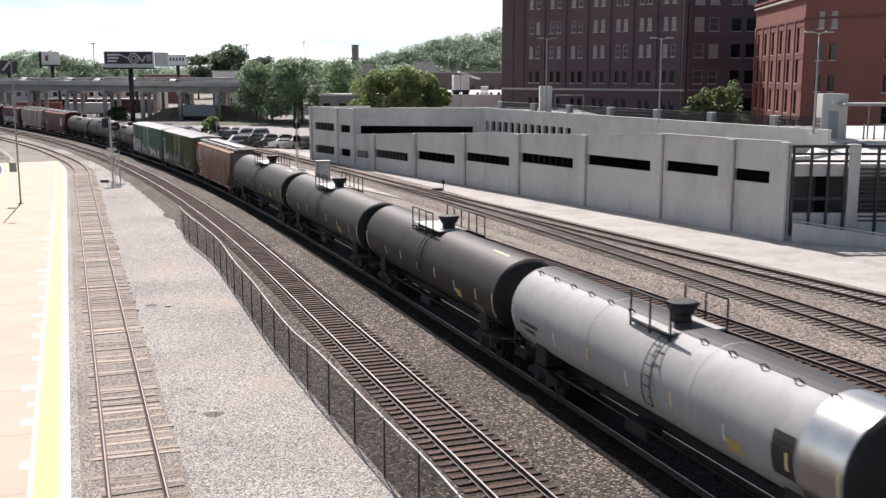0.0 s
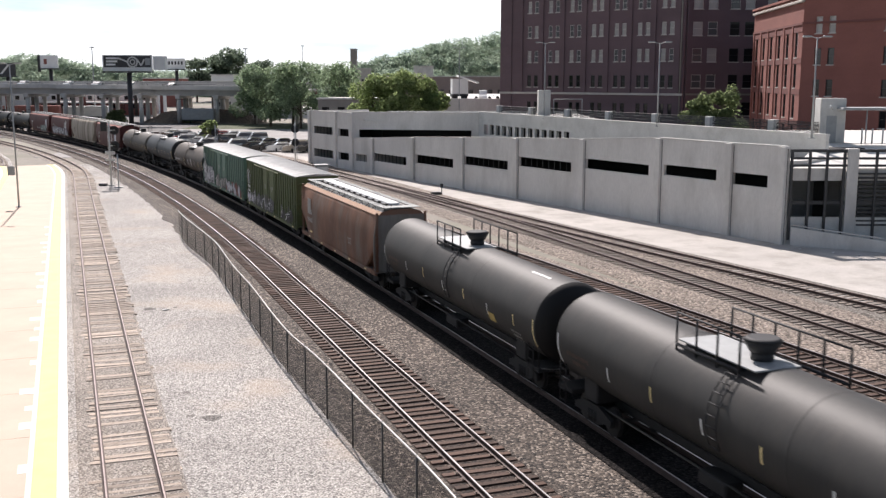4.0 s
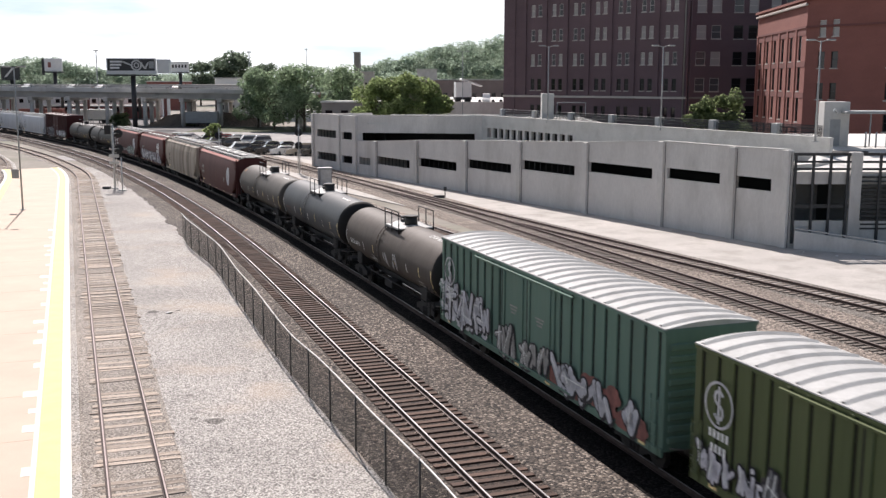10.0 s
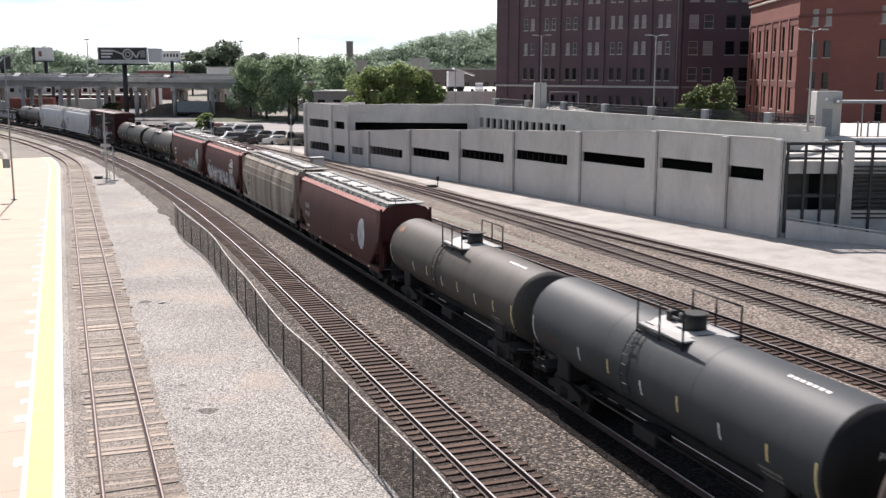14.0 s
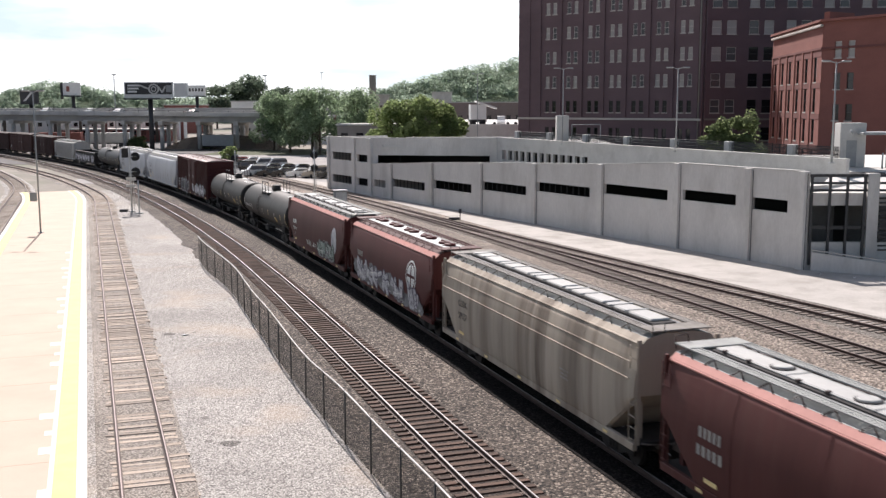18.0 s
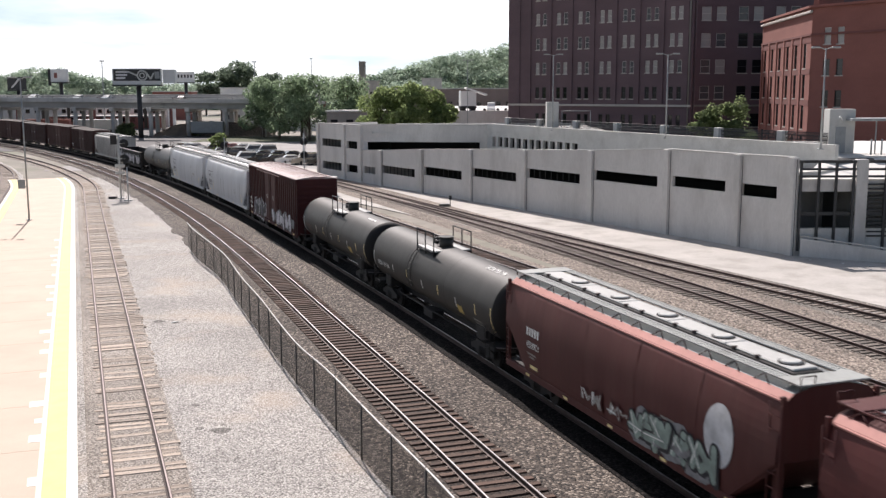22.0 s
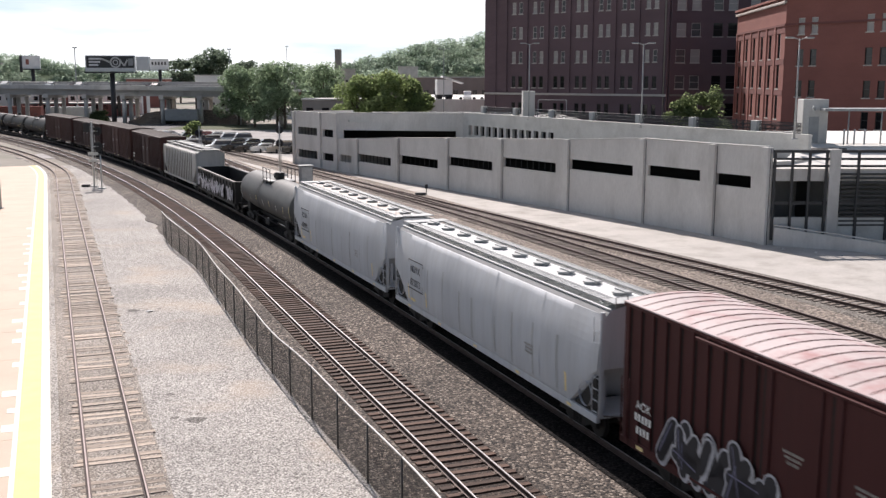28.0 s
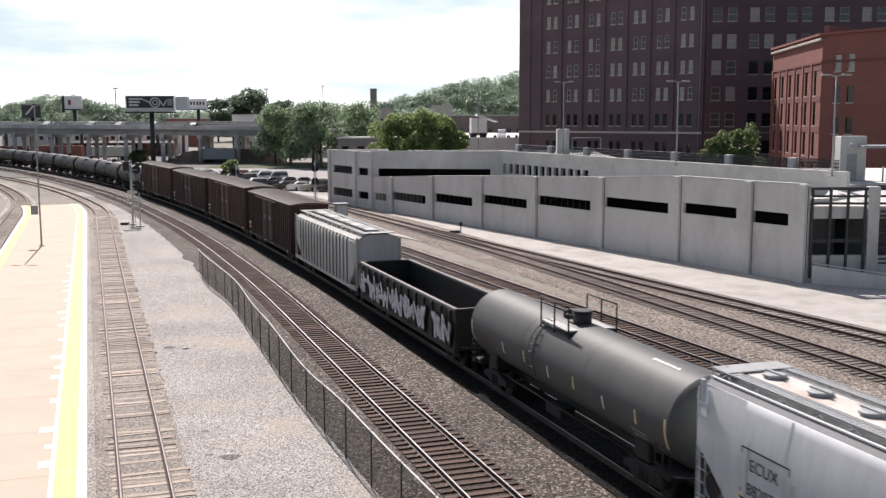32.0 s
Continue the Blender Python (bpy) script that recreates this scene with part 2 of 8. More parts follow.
TIE_BURIED = mat("timber tie sunk in stone", (0.17, 0.14, 0.118), 0.92, spread=0.3, size=1.6, fine=0.3, bump_size=14, per_piece=0.35, dirt=(0.24, 0.215, 0.185), dirt_size=1.2, dirt_amount=0.9)
TIE_OLD = mat("weathered grey tie", (0.37, 0.305, 0.25), 0.92, spread=0.3, size=2.2, fine=0.5, bump=0.6, bump_size=14, stretch=(0.25, 1, 1), per_piece=0.42, dirt=(0.50, 0.44, 0.38), dirt_size=1.6, dirt_amount=0.8)
TIE_FAR = mat("timber ties", (0.085, 0.054, 0.041), 0.9, spread=0.2, size=2.5, per_island=0.4)
PLATE = mat("tie plate steel", (0.11, 0.078, 0.064), 0.6, 0.4, spread=0.25, size=3.0)
CONCRETE = mat("weathered grey concrete", (0.665, 0.64, 0.605), 0.9, spread=0.08, size=0.25, fine=0.08, bump=0.15, bump_size=6, dirt=(0.47, 0.445, 0.41), dirt_size=0.35, dirt_amount=0.7, stretch=(1, 1, 0.35))
CONCRETE_PALE = mat("pale concrete", (0.58, 0.57, 0.54), 0.9, spread=0.1, size=0.3, fine=0.08, bump=0.15, bump_size=6, dirt=(0.32, 0.31, 0.28), dirt_size=0.5, dirt_amount=0.5)
# concrete darkened in its colour to carry the shade inside the open front
DIM_IN = mat("inner concrete with shade in its grey", (0.2, 0.2, 0.195), 0.9, spread=0.2, size=0.5)
DECK = mat("bright roof deck concrete", (0.62, 0.61, 0.58), 0.9, spread=0.06, size=0.2, fine=0.05)
# near-black that stands for the shade behind openings and windows
DARK_IN = mat("near-black standing for shade", (0.02, 0.02, 0.02), 0.9, spread=0.2, size=0.5)
PIER_DARK = mat("dark pier line", (0.14, 0.135, 0.13), 0.9, spread=0.2, size=1.5)
STEEL_DARK = mat("dark painted steel", (0.05, 0.05, 0.052), 0.55, 0.2, spread=0.15, size=3.0)
GALV = mat("galvanised steel", (0.58, 0.57, 0.56), 0.5, 0.3, spread=0.12, size=2.0)
GREY_PAINT = mat("grey painted metal", (0.33, 0.34, 0.34), 0.6, 0.1, spread=0.1, size=2.0)
SILVER = mat("aluminium paint", (0.55, 0.55, 0.53), 0.5, 0.3, spread=0.12, size=2.0)
BLACK = mat("matt black paint", (0.022, 0.022, 0.024), 0.7, spread=0.2, size=2.0)
WHITE = mat("white paint", (0.75, 0.75, 0.73), 0.6, spread=0.05, size=1.0)
BRICK_DARK = mat("soot dark brick", (0.145, 0.097, 0.108), 0.9, spread=0.14, size=0.12, fine=0.18, bump=0.3, bump_size=4, stretch=(1, 1, 2.5))
BRICK_RED = mat("red brick", (0.275, 0.108, 0.088), 0.9, spread=0.12, size=0.15, fine=0.15, bump=0.3, bump_size=4, stretch=(1, 1, 2.5))
STONE_PALE = mat("pale limestone trim", (0.50, 0.46, 0.42), 0.85, spread=0.12, size=0.6, fine=0.1)
SASH = mat("pale sash paint", (0.56, 0.525, 0.50), 0.7, spread=0.12, size=1.0)
STONE_TRIM = mat("grey stone trim", (0.26, 0.24, 0.22), 0.85, spread=0.1, size=0.5)
BRICK_BAND = mat("dark red brick", (0.19, 0.075, 0.066), 0.9, spread=0.12, size=0.15, fine=0.15)
BROWN_WALL = mat("dull brown render", (0.30, 0.235, 0.215), 0.9, spread=0.12, size=0.2, fine=0.1)
PANE = glass_mat("window glass", (0.10, 0.10, 0.105))
PANE_BLIND = glass_mat("window glass with blinds", (0.40, 0.375, 0.355), 0.25)
PANE_DARK = glass_mat("dark window glass", (0.015, 0.015, 0.017))
FENCE_WIRE = mesh_mat("dark weathered chain link", (0.022, 0.021, 0.02), 0.052, 0.27)
POST_DARK = mat("weathered fence post", (0.085, 0.082, 0.078), 0.65, 0.3, spread=0.2, size=3.0)
RAIL_MESH = mesh_mat("open railing wire", (0.10, 0.10, 0.10), 0.14, 0.2)


def leaf_mat(name, color, spread=0.32):
    """Thin leaves: they let through part of the light."""
    m = mat(name, color, 0.8, spread=0.2, size=0.4, per_island=spread, spec=0.12)
    n, l = m.node_tree.nodes, m.node_tree.links
    b = n["Principled BSDF"]
    tr, mx = n.new("ShaderNodeBsdfTranslucent"), n.new("ShaderNodeMixShader")
    mx.inputs["Fac"].default_value = 0.7
    l.new(b.inputs["Base Color"].links[0].from_socket, tr.inputs["Color"])
    l.new(b.outputs["BSDF"], mx.inputs[1])
    l.new(tr.outputs["BSDF"], mx.inputs[2])
    l.new(mx.outputs["Shader"], n["Material Output"].inputs["Surface"])
    return m


LEAF = leaf_mat("green leaves", (0.27, 0.335, 0.15))
LEAF_TREE_FAR = leaf_mat("dark far leaves", (0.19, 0.24, 0.175))
LEAF_DEEP = leaf_mat("deep green leaves", (0.20, 0.245, 0.12))
# street tree green, lightened to put the air's haze into it
LEAF_BLUE = leaf_mat("green leaves with painted haze", (0.30, 0.38, 0.25))
# paled leaf colour that carries the haze of distance
LEAF_FAR = leaf_mat("far woods with painted haze", (0.36, 0.44, 0.345), 0.28)
OLD_BRIDGE = mat("old bridge concrete", (0.43, 0.42, 0.40), 0.9, spread=0.15, size=0.1, fine=0.1, dirt=(0.12, 0.115, 0.105), dirt_size=0.2, dirt_amount=0.6)
BRIDGE_PALE = mat("bleached bridge concrete", (0.60, 0.585, 0.56), 0.9, spread=0.12, size=0.12, fine=0.1, dirt=(0.3, 0.29, 0.27), dirt_size=0.25, dirt_amount=0.7, stretch=(1, 1, 0.4))
BARK = mat("tree bark", (0.12, 0.095, 0.075), 0.95, spread=0.2, size=2.0, bump=0.5, bump_size=8)
GRASS = mat("dry grass", (0.07, 0.08, 0.04), 0.95, spread=0.3, size=0.3, fine=0.3, bump=0.5, bump_size=6)


# ---- mesh tools ----
class Shape:
    """Gathers boxes, rods, sweeps and turned forms into one mesh."""

    def __init__(self):
        self.v, self.f, self.s, self.uv = [], [], [], None

    def add(self, verts, faces, smooth=False):
        k = len(self.v)
        self.v += [tuple(p) for p in verts]
        self.f += [tuple(i + k for i in q) for q in faces]
        self.s += [smooth] * len(faces)
        return self

    def box(self, lo, hi, m=None):
        (a, b, c), (d, e, g) = lo, hi
        p = [(a, b, c), (d, b, c), (d, e, c), (a, e, c), (a, b, g), (d, b, g), (d, e, g), (a, e, g)]
        if m is not None:
            p = [m @ Vector(q) for q in p]
        return self.add(p, [(3, 2, 1, 0), (4, 5, 6, 7), (0, 1, 5, 4), (1, 2, 6, 5), (2, 3, 7, 6), (3, 0, 4, 7)])

    def slab(self, lo, hi, b=0.01, m=None):
        """A box with chamfered edges."""
        lo, hi = Vector(lo), Vector(hi)
        b = min(b, *[(hi[i] - lo[i]) * 0.45 for i in range(3)])
        ix, p = {}, []
        for sx in (0, 1):
            for sy in (0, 1):
                for sz in (0, 1):
                    for ax in range(3):
                        q = [(lo, hi)[s][i] + (0 if i == ax else (b if not s else -b)) for i, s in enumerate((sx, sy, sz))]
                        ix[sx, sy, sz, ax] = len(p)
                        p.append(m @ Vector(q) if m is not None else q)
        f = []
        for ax in range(3):
            u, w = (ax + 1) % 3, (ax + 2) % 3
            for s in (0, 1):
                ring = []
                for a, c in ((0, 0), (1, 0), (1, 1), (0, 1)):
                    k = [0, 0, 0]
                    k[ax], k[u], k[w] = s, a, c
                    ring.append(ix[(*k, ax)])
                f.append(tuple(ring if s else ring[::-1]))
            for a in (0, 1):
                for c in (0, 1):
                    k0, k1 = [0, 0, 0], [0, 0, 0]
                    k0[ax], k1[ax] = 0, 1
                    k0[u] = k1[u] = a
                    k0[w] = k1[w] = c
                    q = [ix[(*k0, u)], ix[(*k1, u)], ix[(*k1, w)], ix[(*k0, w)]]
                    f.append(tuple(q if (a == c) else q[::-1])[::-1] if True else None)
        for sx in (0, 1):
            for sy in (0, 1):
                for sz in (0, 1):
                    q = tuple(ix[sx, sy, sz, a] for a in range(3))
                    f.append(q if (sx + sy + sz) % 2 else q[::-1])
        return self.add(p, f)

    def rod(self, p0, p1, r0, r1=None, n=8, smooth=True, caps=True):
        p0, p1 = Vector(p0), Vector(p1)
        r1 = r0 if r1 is None else r1
        z = (p1 - p0).normalized()
        x = z.orthogonal().normalized()
        y = z.cross(x)
        ring = [(math.cos(2 * math.pi * i / n), math.sin(2 * math.pi * i / n)) for i in range(n)]
        v = [p0 + (x * c + y * s) * r0 for c, s in ring] + [p1 + (x * c + y * s) * r1 for c, s in ring]
        self.add(v, [(i, (i + 1) % n, n + (i + 1) % n, n + i) for i in range(n)], smooth)
        if caps:
            k = len(self.v) - 2 * n
            self.f += [tuple(k + i for i in reversed(range(n))), tuple(k + n + i for i in range(n))]
            self.s += [False, False]
        return self

    def path(self, pts, r, n=6):
        """One bent tube through the points."""
        pts = [Vector(p) for p in pts]
        v, x = [], None
        for i, p in enumerate(pts):
            d = ((pts[i] - pts[i - 1]).normalized() if i else Vector()) + ((pts[i + 1] - pts[i]).normalized() if i + 1 < len(pts) else Vector())
            d.normalize()
            x = d.orthogonal() if x is None else x - d * x.dot(d)
            x.normalize()
            y = d.cross(x)
            v += [p + (x * math.cos(6.2832 * k / n) + y * math.sin(6.2832 * k / n)) * r for k in range(n)]
        m = len(pts)
        self.add(v, [(j * n + k, j * n + (k + 1) % n, (j + 1) * n + (k + 1) % n, (j + 1) * n + k) for j in range(m - 1) for k in range(n)], True)
        k0 = len(self.v) - len(v)
        self.f += [tuple(k0 + k for k in reversed(range(n))), tuple(k0 + (m - 1) * n + k for k in range(n))]
        self.s += [False, False]
        return self

    def turned(self, profile, m=None, n=24, caps=True):
        """Turns (x, r) pairs round the x axis."""
        v, f = [], []
        for x, r in profile:
            for i in range(n):
                a = 2 * math.pi * i / n
                p = Vector((x, r * math.cos(a), r * math.sin(a)))
                v.append(m @ p if m is not None else p)
        for j in range(len(profile) - 1):
            for i in range(n):
                a, b = j * n + i, j * n + (i + 1) % n
                f.append((a, b, b + n, a + n))
        self.add(v, f, True)
        if caps:
            k = len(self.v) - len(v)
            self.f += [tuple(k + i for i in reversed(range(n))), tuple(k + (len(profile) - 1) * n + i for i in range(n))]
            self.s += [True, True]
        return self

    def prism(self, profile, x0, x1, smooth=False, m=None, caps=True):
        """A closed (y, z) outline pushed from x0 to x1."""
        n = len(profile)
        v = [Vector((x0, y, z)) for y, z in profile] + [Vector((x1, y, z)) for y, z in profile]
        if m is not None:
            v = [m @ p for p in v]
        self.add(v, [(i, (i + 1) % n, n + (i + 1) % n, n + i) for i in range(n)], smooth)
        if caps:
            k = len(self.v) - 2 * n
            self.f += [tuple(k + i for i in reversed(range(n))), tuple(k + n + i for i in range(n))]
            self.s += [False, False]
        return self

    def sweep(self, line, profile, closed=True, smooth=False):
        """Carries an (offset to the right, height) outline along a line of (point, heading)."""
        n, v, f = len(profile), [], []
        for (x, y), a in line:
            c, s = math.cos(a), math.sin(a)
            v += [(x + o * c, y + o * s, z) for o, z in profile]
        for j in range(len(line) - 1):
            for i in range(n if closed else n - 1):
                a, b = j * n + i, j * n + (i + 1) % n
                f.append((a, b, b + n, a + n))
        self.add(v, f, smooth)
        if closed:
            k = len(self.v) - len(v)
            self.f += [tuple(k + i for i in reversed(range(n))), tuple(k + (len(line) - 1) * n + i for i in range(n))]
            self.s += [False, False]
        return self

    def mesh(self, name, material):
        me = bpy.data.meshes.new(name)
        me.from_pydata(self.v, [], self.f)
        me.polygons.foreach_set("use_smooth", self.s)
        if self.uv:
            me.uv_layers.new(name="UVMap").data.foreach_set("uv", [c for q in self.uv for c in q])
        me.materials.append(material)
        bm = bmesh.new()
        bm.from_mesh(me)
        bmesh.ops.recalc_face_normals(bm, faces=bm.faces)
        bm.to_mesh(me)
        bm.free()
        return me


def grid_wall(xs, zs, holes, depth, flip=1):
    """One connected wall: columns xs, rows zs (numbers, or functions of x), without the cells (column, row) in holes. Its face lies at y = 0."""
    s, ix = Shape(), {}

    def at(i, j, k):
        if (i, j, k) not in ix:
            z = zs[j](xs[i]) if callable(zs[j]) else zs[j]
            ix[i, j, k] = len(s.v)
            s.v.append((xs[i], -depth * flip * k, z))
        return ix[i, j, k]

    def face(*q):
        s.f.append(tuple(at(*p) for p in q))
        s.s.append(False)

    full = lambda i, j: 0 <= i < len(xs) - 1 and 0 <= j < len(zs) - 1 and (i, j) not in holes
    for i in range(len(xs) - 1):
        for j in range(len(zs) - 1):
            if not full(i, j):
                continue
            for k in (0, 1):
                face((i, j, k), (i + 1, j, k), (i + 1, j + 1, k), (i, j + 1, k))
            if not full(i - 1, j):
                face((i, j, 0), (i, j + 1, 0), (i, j + 1, 1), (i, j, 1))
            if not full(i + 1, j):
                face((i + 1, j, 0), (i + 1, j + 1, 0), (i + 1, j + 1, 1), (i + 1, j, 1))
            if not full(i, j - 1):
                face((i, j, 0), (i + 1, j, 0), (i + 1, j, 1), (i, j, 1))
            if not full(i, j + 1):
                face((i, j + 1, 0), (i + 1, j + 1, 0), (i + 1, j + 1, 1), (i, j + 1, 1))
    return s


def part(name, shape, material, parent, label="", at=None):
    """One mesh object under a thing or a part."""
    me = shape if isinstance(shape, bpy.types.Mesh) else shape.mesh(name, material)
    ob = new(name, me)
    ob.parent = parent
    if at is not None:
        ob.matrix_basis = at
    return tagged(ob, label)


def thing(name, m, label, category, group="", kind=""):
    ob = new(name)
    ob.empty_display_size = 0.2
    ob.matrix_basis = m
    return tagged(ob, label, category, group, kind)


def solid(name, shape, material, label, category, group="", kind="", m=None):
    ob = new(name, shape.mesh(name, material))
    if m is not None:
        ob.matrix_basis = m
    return tagged(ob, label, category, group, kind)


# ---- lines of the tracks: start (x at y = 15), heading left of ahead, then lengths of straight and bend ----
def line_of(x, heading, bends, s0=-14.0, s1=300.0, step=1.0, x_at=15.0):
    """Points with headings along a track; bends: (from s, bend a metre)."""
    a = radians(heading)
    def turn(s):
        t = a
        for i, (start, k) in enumerate(bends):
            end = bends[i + 1][0] if i + 1 < len(bends) else 1e9
            t += k * (min(s, end) - start if s > start else 0)
        return t
    out = []
    px, py, s = x, x_at, 0.0
    while s < s1:
        out.append(((px, py), turn(s)))
        t = turn(s + step / 2)
        px, py, s = px - math.sin(t) * step, py + math.cos(t) * step, s + step
    back, px, py, s = [], x, x_at, 0.0
    while s > s0:
        t = turn(s - step / 2)
        px, py, s = px + math.sin(t) * step, py - math.cos(t) * step, s - step
        back.append(((px, py), turn(s)))
    return back[::-1] + out


def shifted(line, o):
    return [((x + o * math.cos(a), y + o * math.sin(a)), a) for (x, y), a in line]


# the line on which the freight train runs: distance s along it
TRAIN_TURN, TRAIN_BEND, TRAIN_BEND_2, TRAIN_STRAIGHT = radians(20.504), 0.7267e-3, 1.4958e-3, 68.0


def train_heading(s):
    return TRAIN_TURN + TRAIN_BEND * (min(s, TRAIN_STRAIGHT) - 30) + TRAIN_BEND_2 * max(s - TRAIN_STRAIGHT, 0)


def train_line(s0, s1, step=1.0):
    n, g = Vector((math.cos(TRAIN_TURN), math.sin(TRAIN_TURN))), Vector((-math.sin(TRAIN_TURN), math.cos(TRAIN_TURN)))
    o, out = n * 11.082 + g * 12, {}
    for way in (1, -1):
        p, i = o.copy(), 0
        while s0 - step <= i * step * way <= s1 + step or i == 0:
            s = i * step * way
            a = train_heading(s)
            out[s] = ((p.x + 5.515 * math.cos(a), p.y + 5.515 * math.sin(a)), a)
            b = train_heading(s + way * step / 2)
            p, i = p + Vector((-math.sin(b), math.cos(b))) * step * way, i + 1
    return [out[s] for s in sorted(out) if s0 <= s <= s1]


TRAIN_S0 = -400
TRAIN_LINE = train_line(TRAIN_S0, 690)


def train_point(s):
    i = min(max(s - TRAIN_S0, 0), len(TRAIN_LINE) - 1.001)
    j, w = int(i), i - int(i)
    (a, _), (b, _) = TRAIN_LINE[j], TRAIN_LINE[j + 1]
    return Vector((a[0] + w * (b[0] - a[0]), a[1] + w * (b[1] - a[1])))


MAIN = line_of(6.32, 20.08, [(46, 1.53e-3)])
SIDING = line_of(-4.19, 20.09, [(109.8, 7.09e-3), (127.3, 2.57e-3)], s1=260)
TRACK_A = line_of(-14.1, 20.4, [(122, 6e-3), (144, 2.2e-3)], s0=-10, s1=250)
TRACK_B = line_of(26.23, 23.3, [(90, -0.6e-3)], s1=230)
TRACK_C = line_of(30.42, 20.72, [(60, 1.2e-3)], s1=190)
TRACK_D = line_of(41.39, 27.9, [(20, -0.6e-3)], s0=-10, s1=120)


# ---- ground ----
BED = -0.28                                     # ground level; the rail heads lie at 0
solid("ground", Shape().box((-2600, -300, BED - 0.6), (2600, 3200, BED - 0.03)), EARTH, "wide dry ground of the rail yard and the town", "ground", kind="structure")


def patch(name, line, o0, o1, material, label, z=BED, depth=0.3, category="ground"):
    return solid(name, Shape().sweep(line, [(o0, z - depth), (o1, z - depth), (o1, z), (o0, z)]), material, label, category, kind="structure")


patch("gravel_yard", MAIN[:150], -13.5, -2.1, GRAVEL, "pale grey gravel strip beside the fence", z=BED + 0.02)
patch("ballast_field", TRAIN_LINE[380:680], 1.0, 9.5, BALLAST_TAN, "tan ballast between the running tracks", z=BED + 0.03)


def ballast(name, line, material, label, half=2.1, top=-0.2):
    s = Shape().sweep(line, [(-half - 0.9, BED - 0.2), (-half, top), (-1.42, top - 0.005), (-1.3, -0.235), (1.3, -0.235), (1.42, top - 0.005), (half, top), (half + 0.9, BED - 0.2)], closed=True)
    return solid(name, s, material, label, "ballast", kind="structure")


ballast("ballast_main", MAIN, BALLAST, "brown grey crushed stone under the main track", half=2.3, top=-0.19)
ballast("ballast_train", TRAIN_LINE, BALLAST, "brown grey crushed stone under the freight track", half=3.4, top=-0.195)
ballast("ballast_siding", SIDING, CRIB_OLD, "pale fouled stone under the old siding", half=1.32, top=-0.22)
ballast("ballast_a", TRACK_A, GRAVEL, "pale stone under the platform track", half=1.6, top=-0.22)
ballast("ballast_b", TRACK_B, BALLAST_TAN, "tan stone under the second track", half=2.0, top=-0.19)
ballast("ballast_c", TRACK_C, BALLAST_TAN, "tan stone between the far tracks", half=3.0, top=-0.2)
ballast("ballast_d", TRACK_D, STONE_YARD, "grey stone under the far track", half=2.0, top=-0.205)

RAIL = [(-0.075, -0.172), (0.075, -0.172), (0.075, -0.155), (0.012, -0.13), (0.012, -0.045), (0.036, -0.035), (0.036, -0.006), (0.026, 0.0), (-0.026, 0.0),
        (-0.036, -0.006), (-0.036, -0.035), (-0.012, -0.045), (-0.012, -0.13), (-0.075, -0.155)]
HEAD = [(-0.026, 0.0005), (0.026, 0.0005), (0.022, 0.005), (-0.022, 0.005)]


def track(name, line, label, tie_mat, head_mat, singles, spacing=0.5, tie_len=2.6, seed=1, messy=0.0, crib=None, bed=1.32, wide=0.12, slide=0.0):
    """Two rails with polished heads on timber ties; the ties near the camera are single pieces, the rest one mesh."""
    rnd = random.Random(seed)
    t = thing(name, Matrix(), label, "railway track", kind="structure")
    part("crib_stone", Shape().sweep(line, [(-bed, -0.3), (bed, -0.3), (bed, -0.225 if bed < 1.5 else -0.168), (-bed, -0.225 if bed < 1.5 else -0.168)]), crib or (CRIB_OLD if messy else CRIB), t, "stone between the ties")
    for o in (-0.7525, 0.7525):
        r = part("rail", Shape().sweep(shifted(line, o), RAIL), RAIL_STEEL, t)
        part("rail_head", Shape().sweep(shifted(line, o), HEAD), head_mat, r, "worn shining running surface")
    me = Shape().slab((-tie_len / 2, -wide, -0.17), (tie_len / 2, wide, 0.0), 0.012).mesh("tie", tie_mat)
    rest, plates, total = Shape(), Shape(), (len(line) - 1)
    k, s = 0, 0.3
    while s < total - 1:
        (x, y), a = line[int(s)]
        (x2, y2), _ = line[int(s) + 1]
        w = s - int(s)
        x, y = x + w * (x2 - x), y + w * (y2 - y)
        m = Matrix.Translation((x + rnd.uniform(-1, 1) * 0.06 * messy * math.cos(a), y, -0.168 - rnd.random() * 0.02 * (1 + messy) - (0.02 if messy else 0))) @ Matrix.Rotation(a + rnd.uniform(-1, 1) * 0.02 * (1 + messy), 4, "Z")
        m = m @ Matrix.Translation((slide, 0, 0)) @ Matrix.Diagonal((1 + rnd.uniform(-0.05, 0.09) * messy, rnd.uniform(0.85, 1.1) * (1.0 if not messy or rnd.random() > 0.12 else 0.6), 1, 1))
        if k < singles:
            part("tie", me, None, t, at=m)
        else:
            rest.box((-tie_len / 2, -wide, -0.17), (tie_len / 2, wide, 0.0), m)
        if s < 75 and tie_mat is TIE:
            for o in (-0.7525, 0.7525):
                plates.box((o - 0.17, -0.09, 0.0), (o + 0.17, 0.09, 0.016), m)
                for q in (-0.12, 0.12):
                    plates.box((o + q - 0.018, -0.05, 0.015), (o + q + 0.018, 0.05, 0.045), m)
        k, s = k + 1, s + spacing * rnd.uniform(0.93, 1.07)
    if rest.v:
        tagged(part("tie_row", rest, {TIE: TIE_FAR, TIE_OLD: TIE_OLD, TIE_OIL_SHADE: TIE_OIL_SHADE, TIE_BURIED: TIE_BURIED}[tie_mat], t), kind="stuff")
    if plates.v:
        tagged(part("tie_plates", plates, PLATE, t), kind="stuff")
    return t


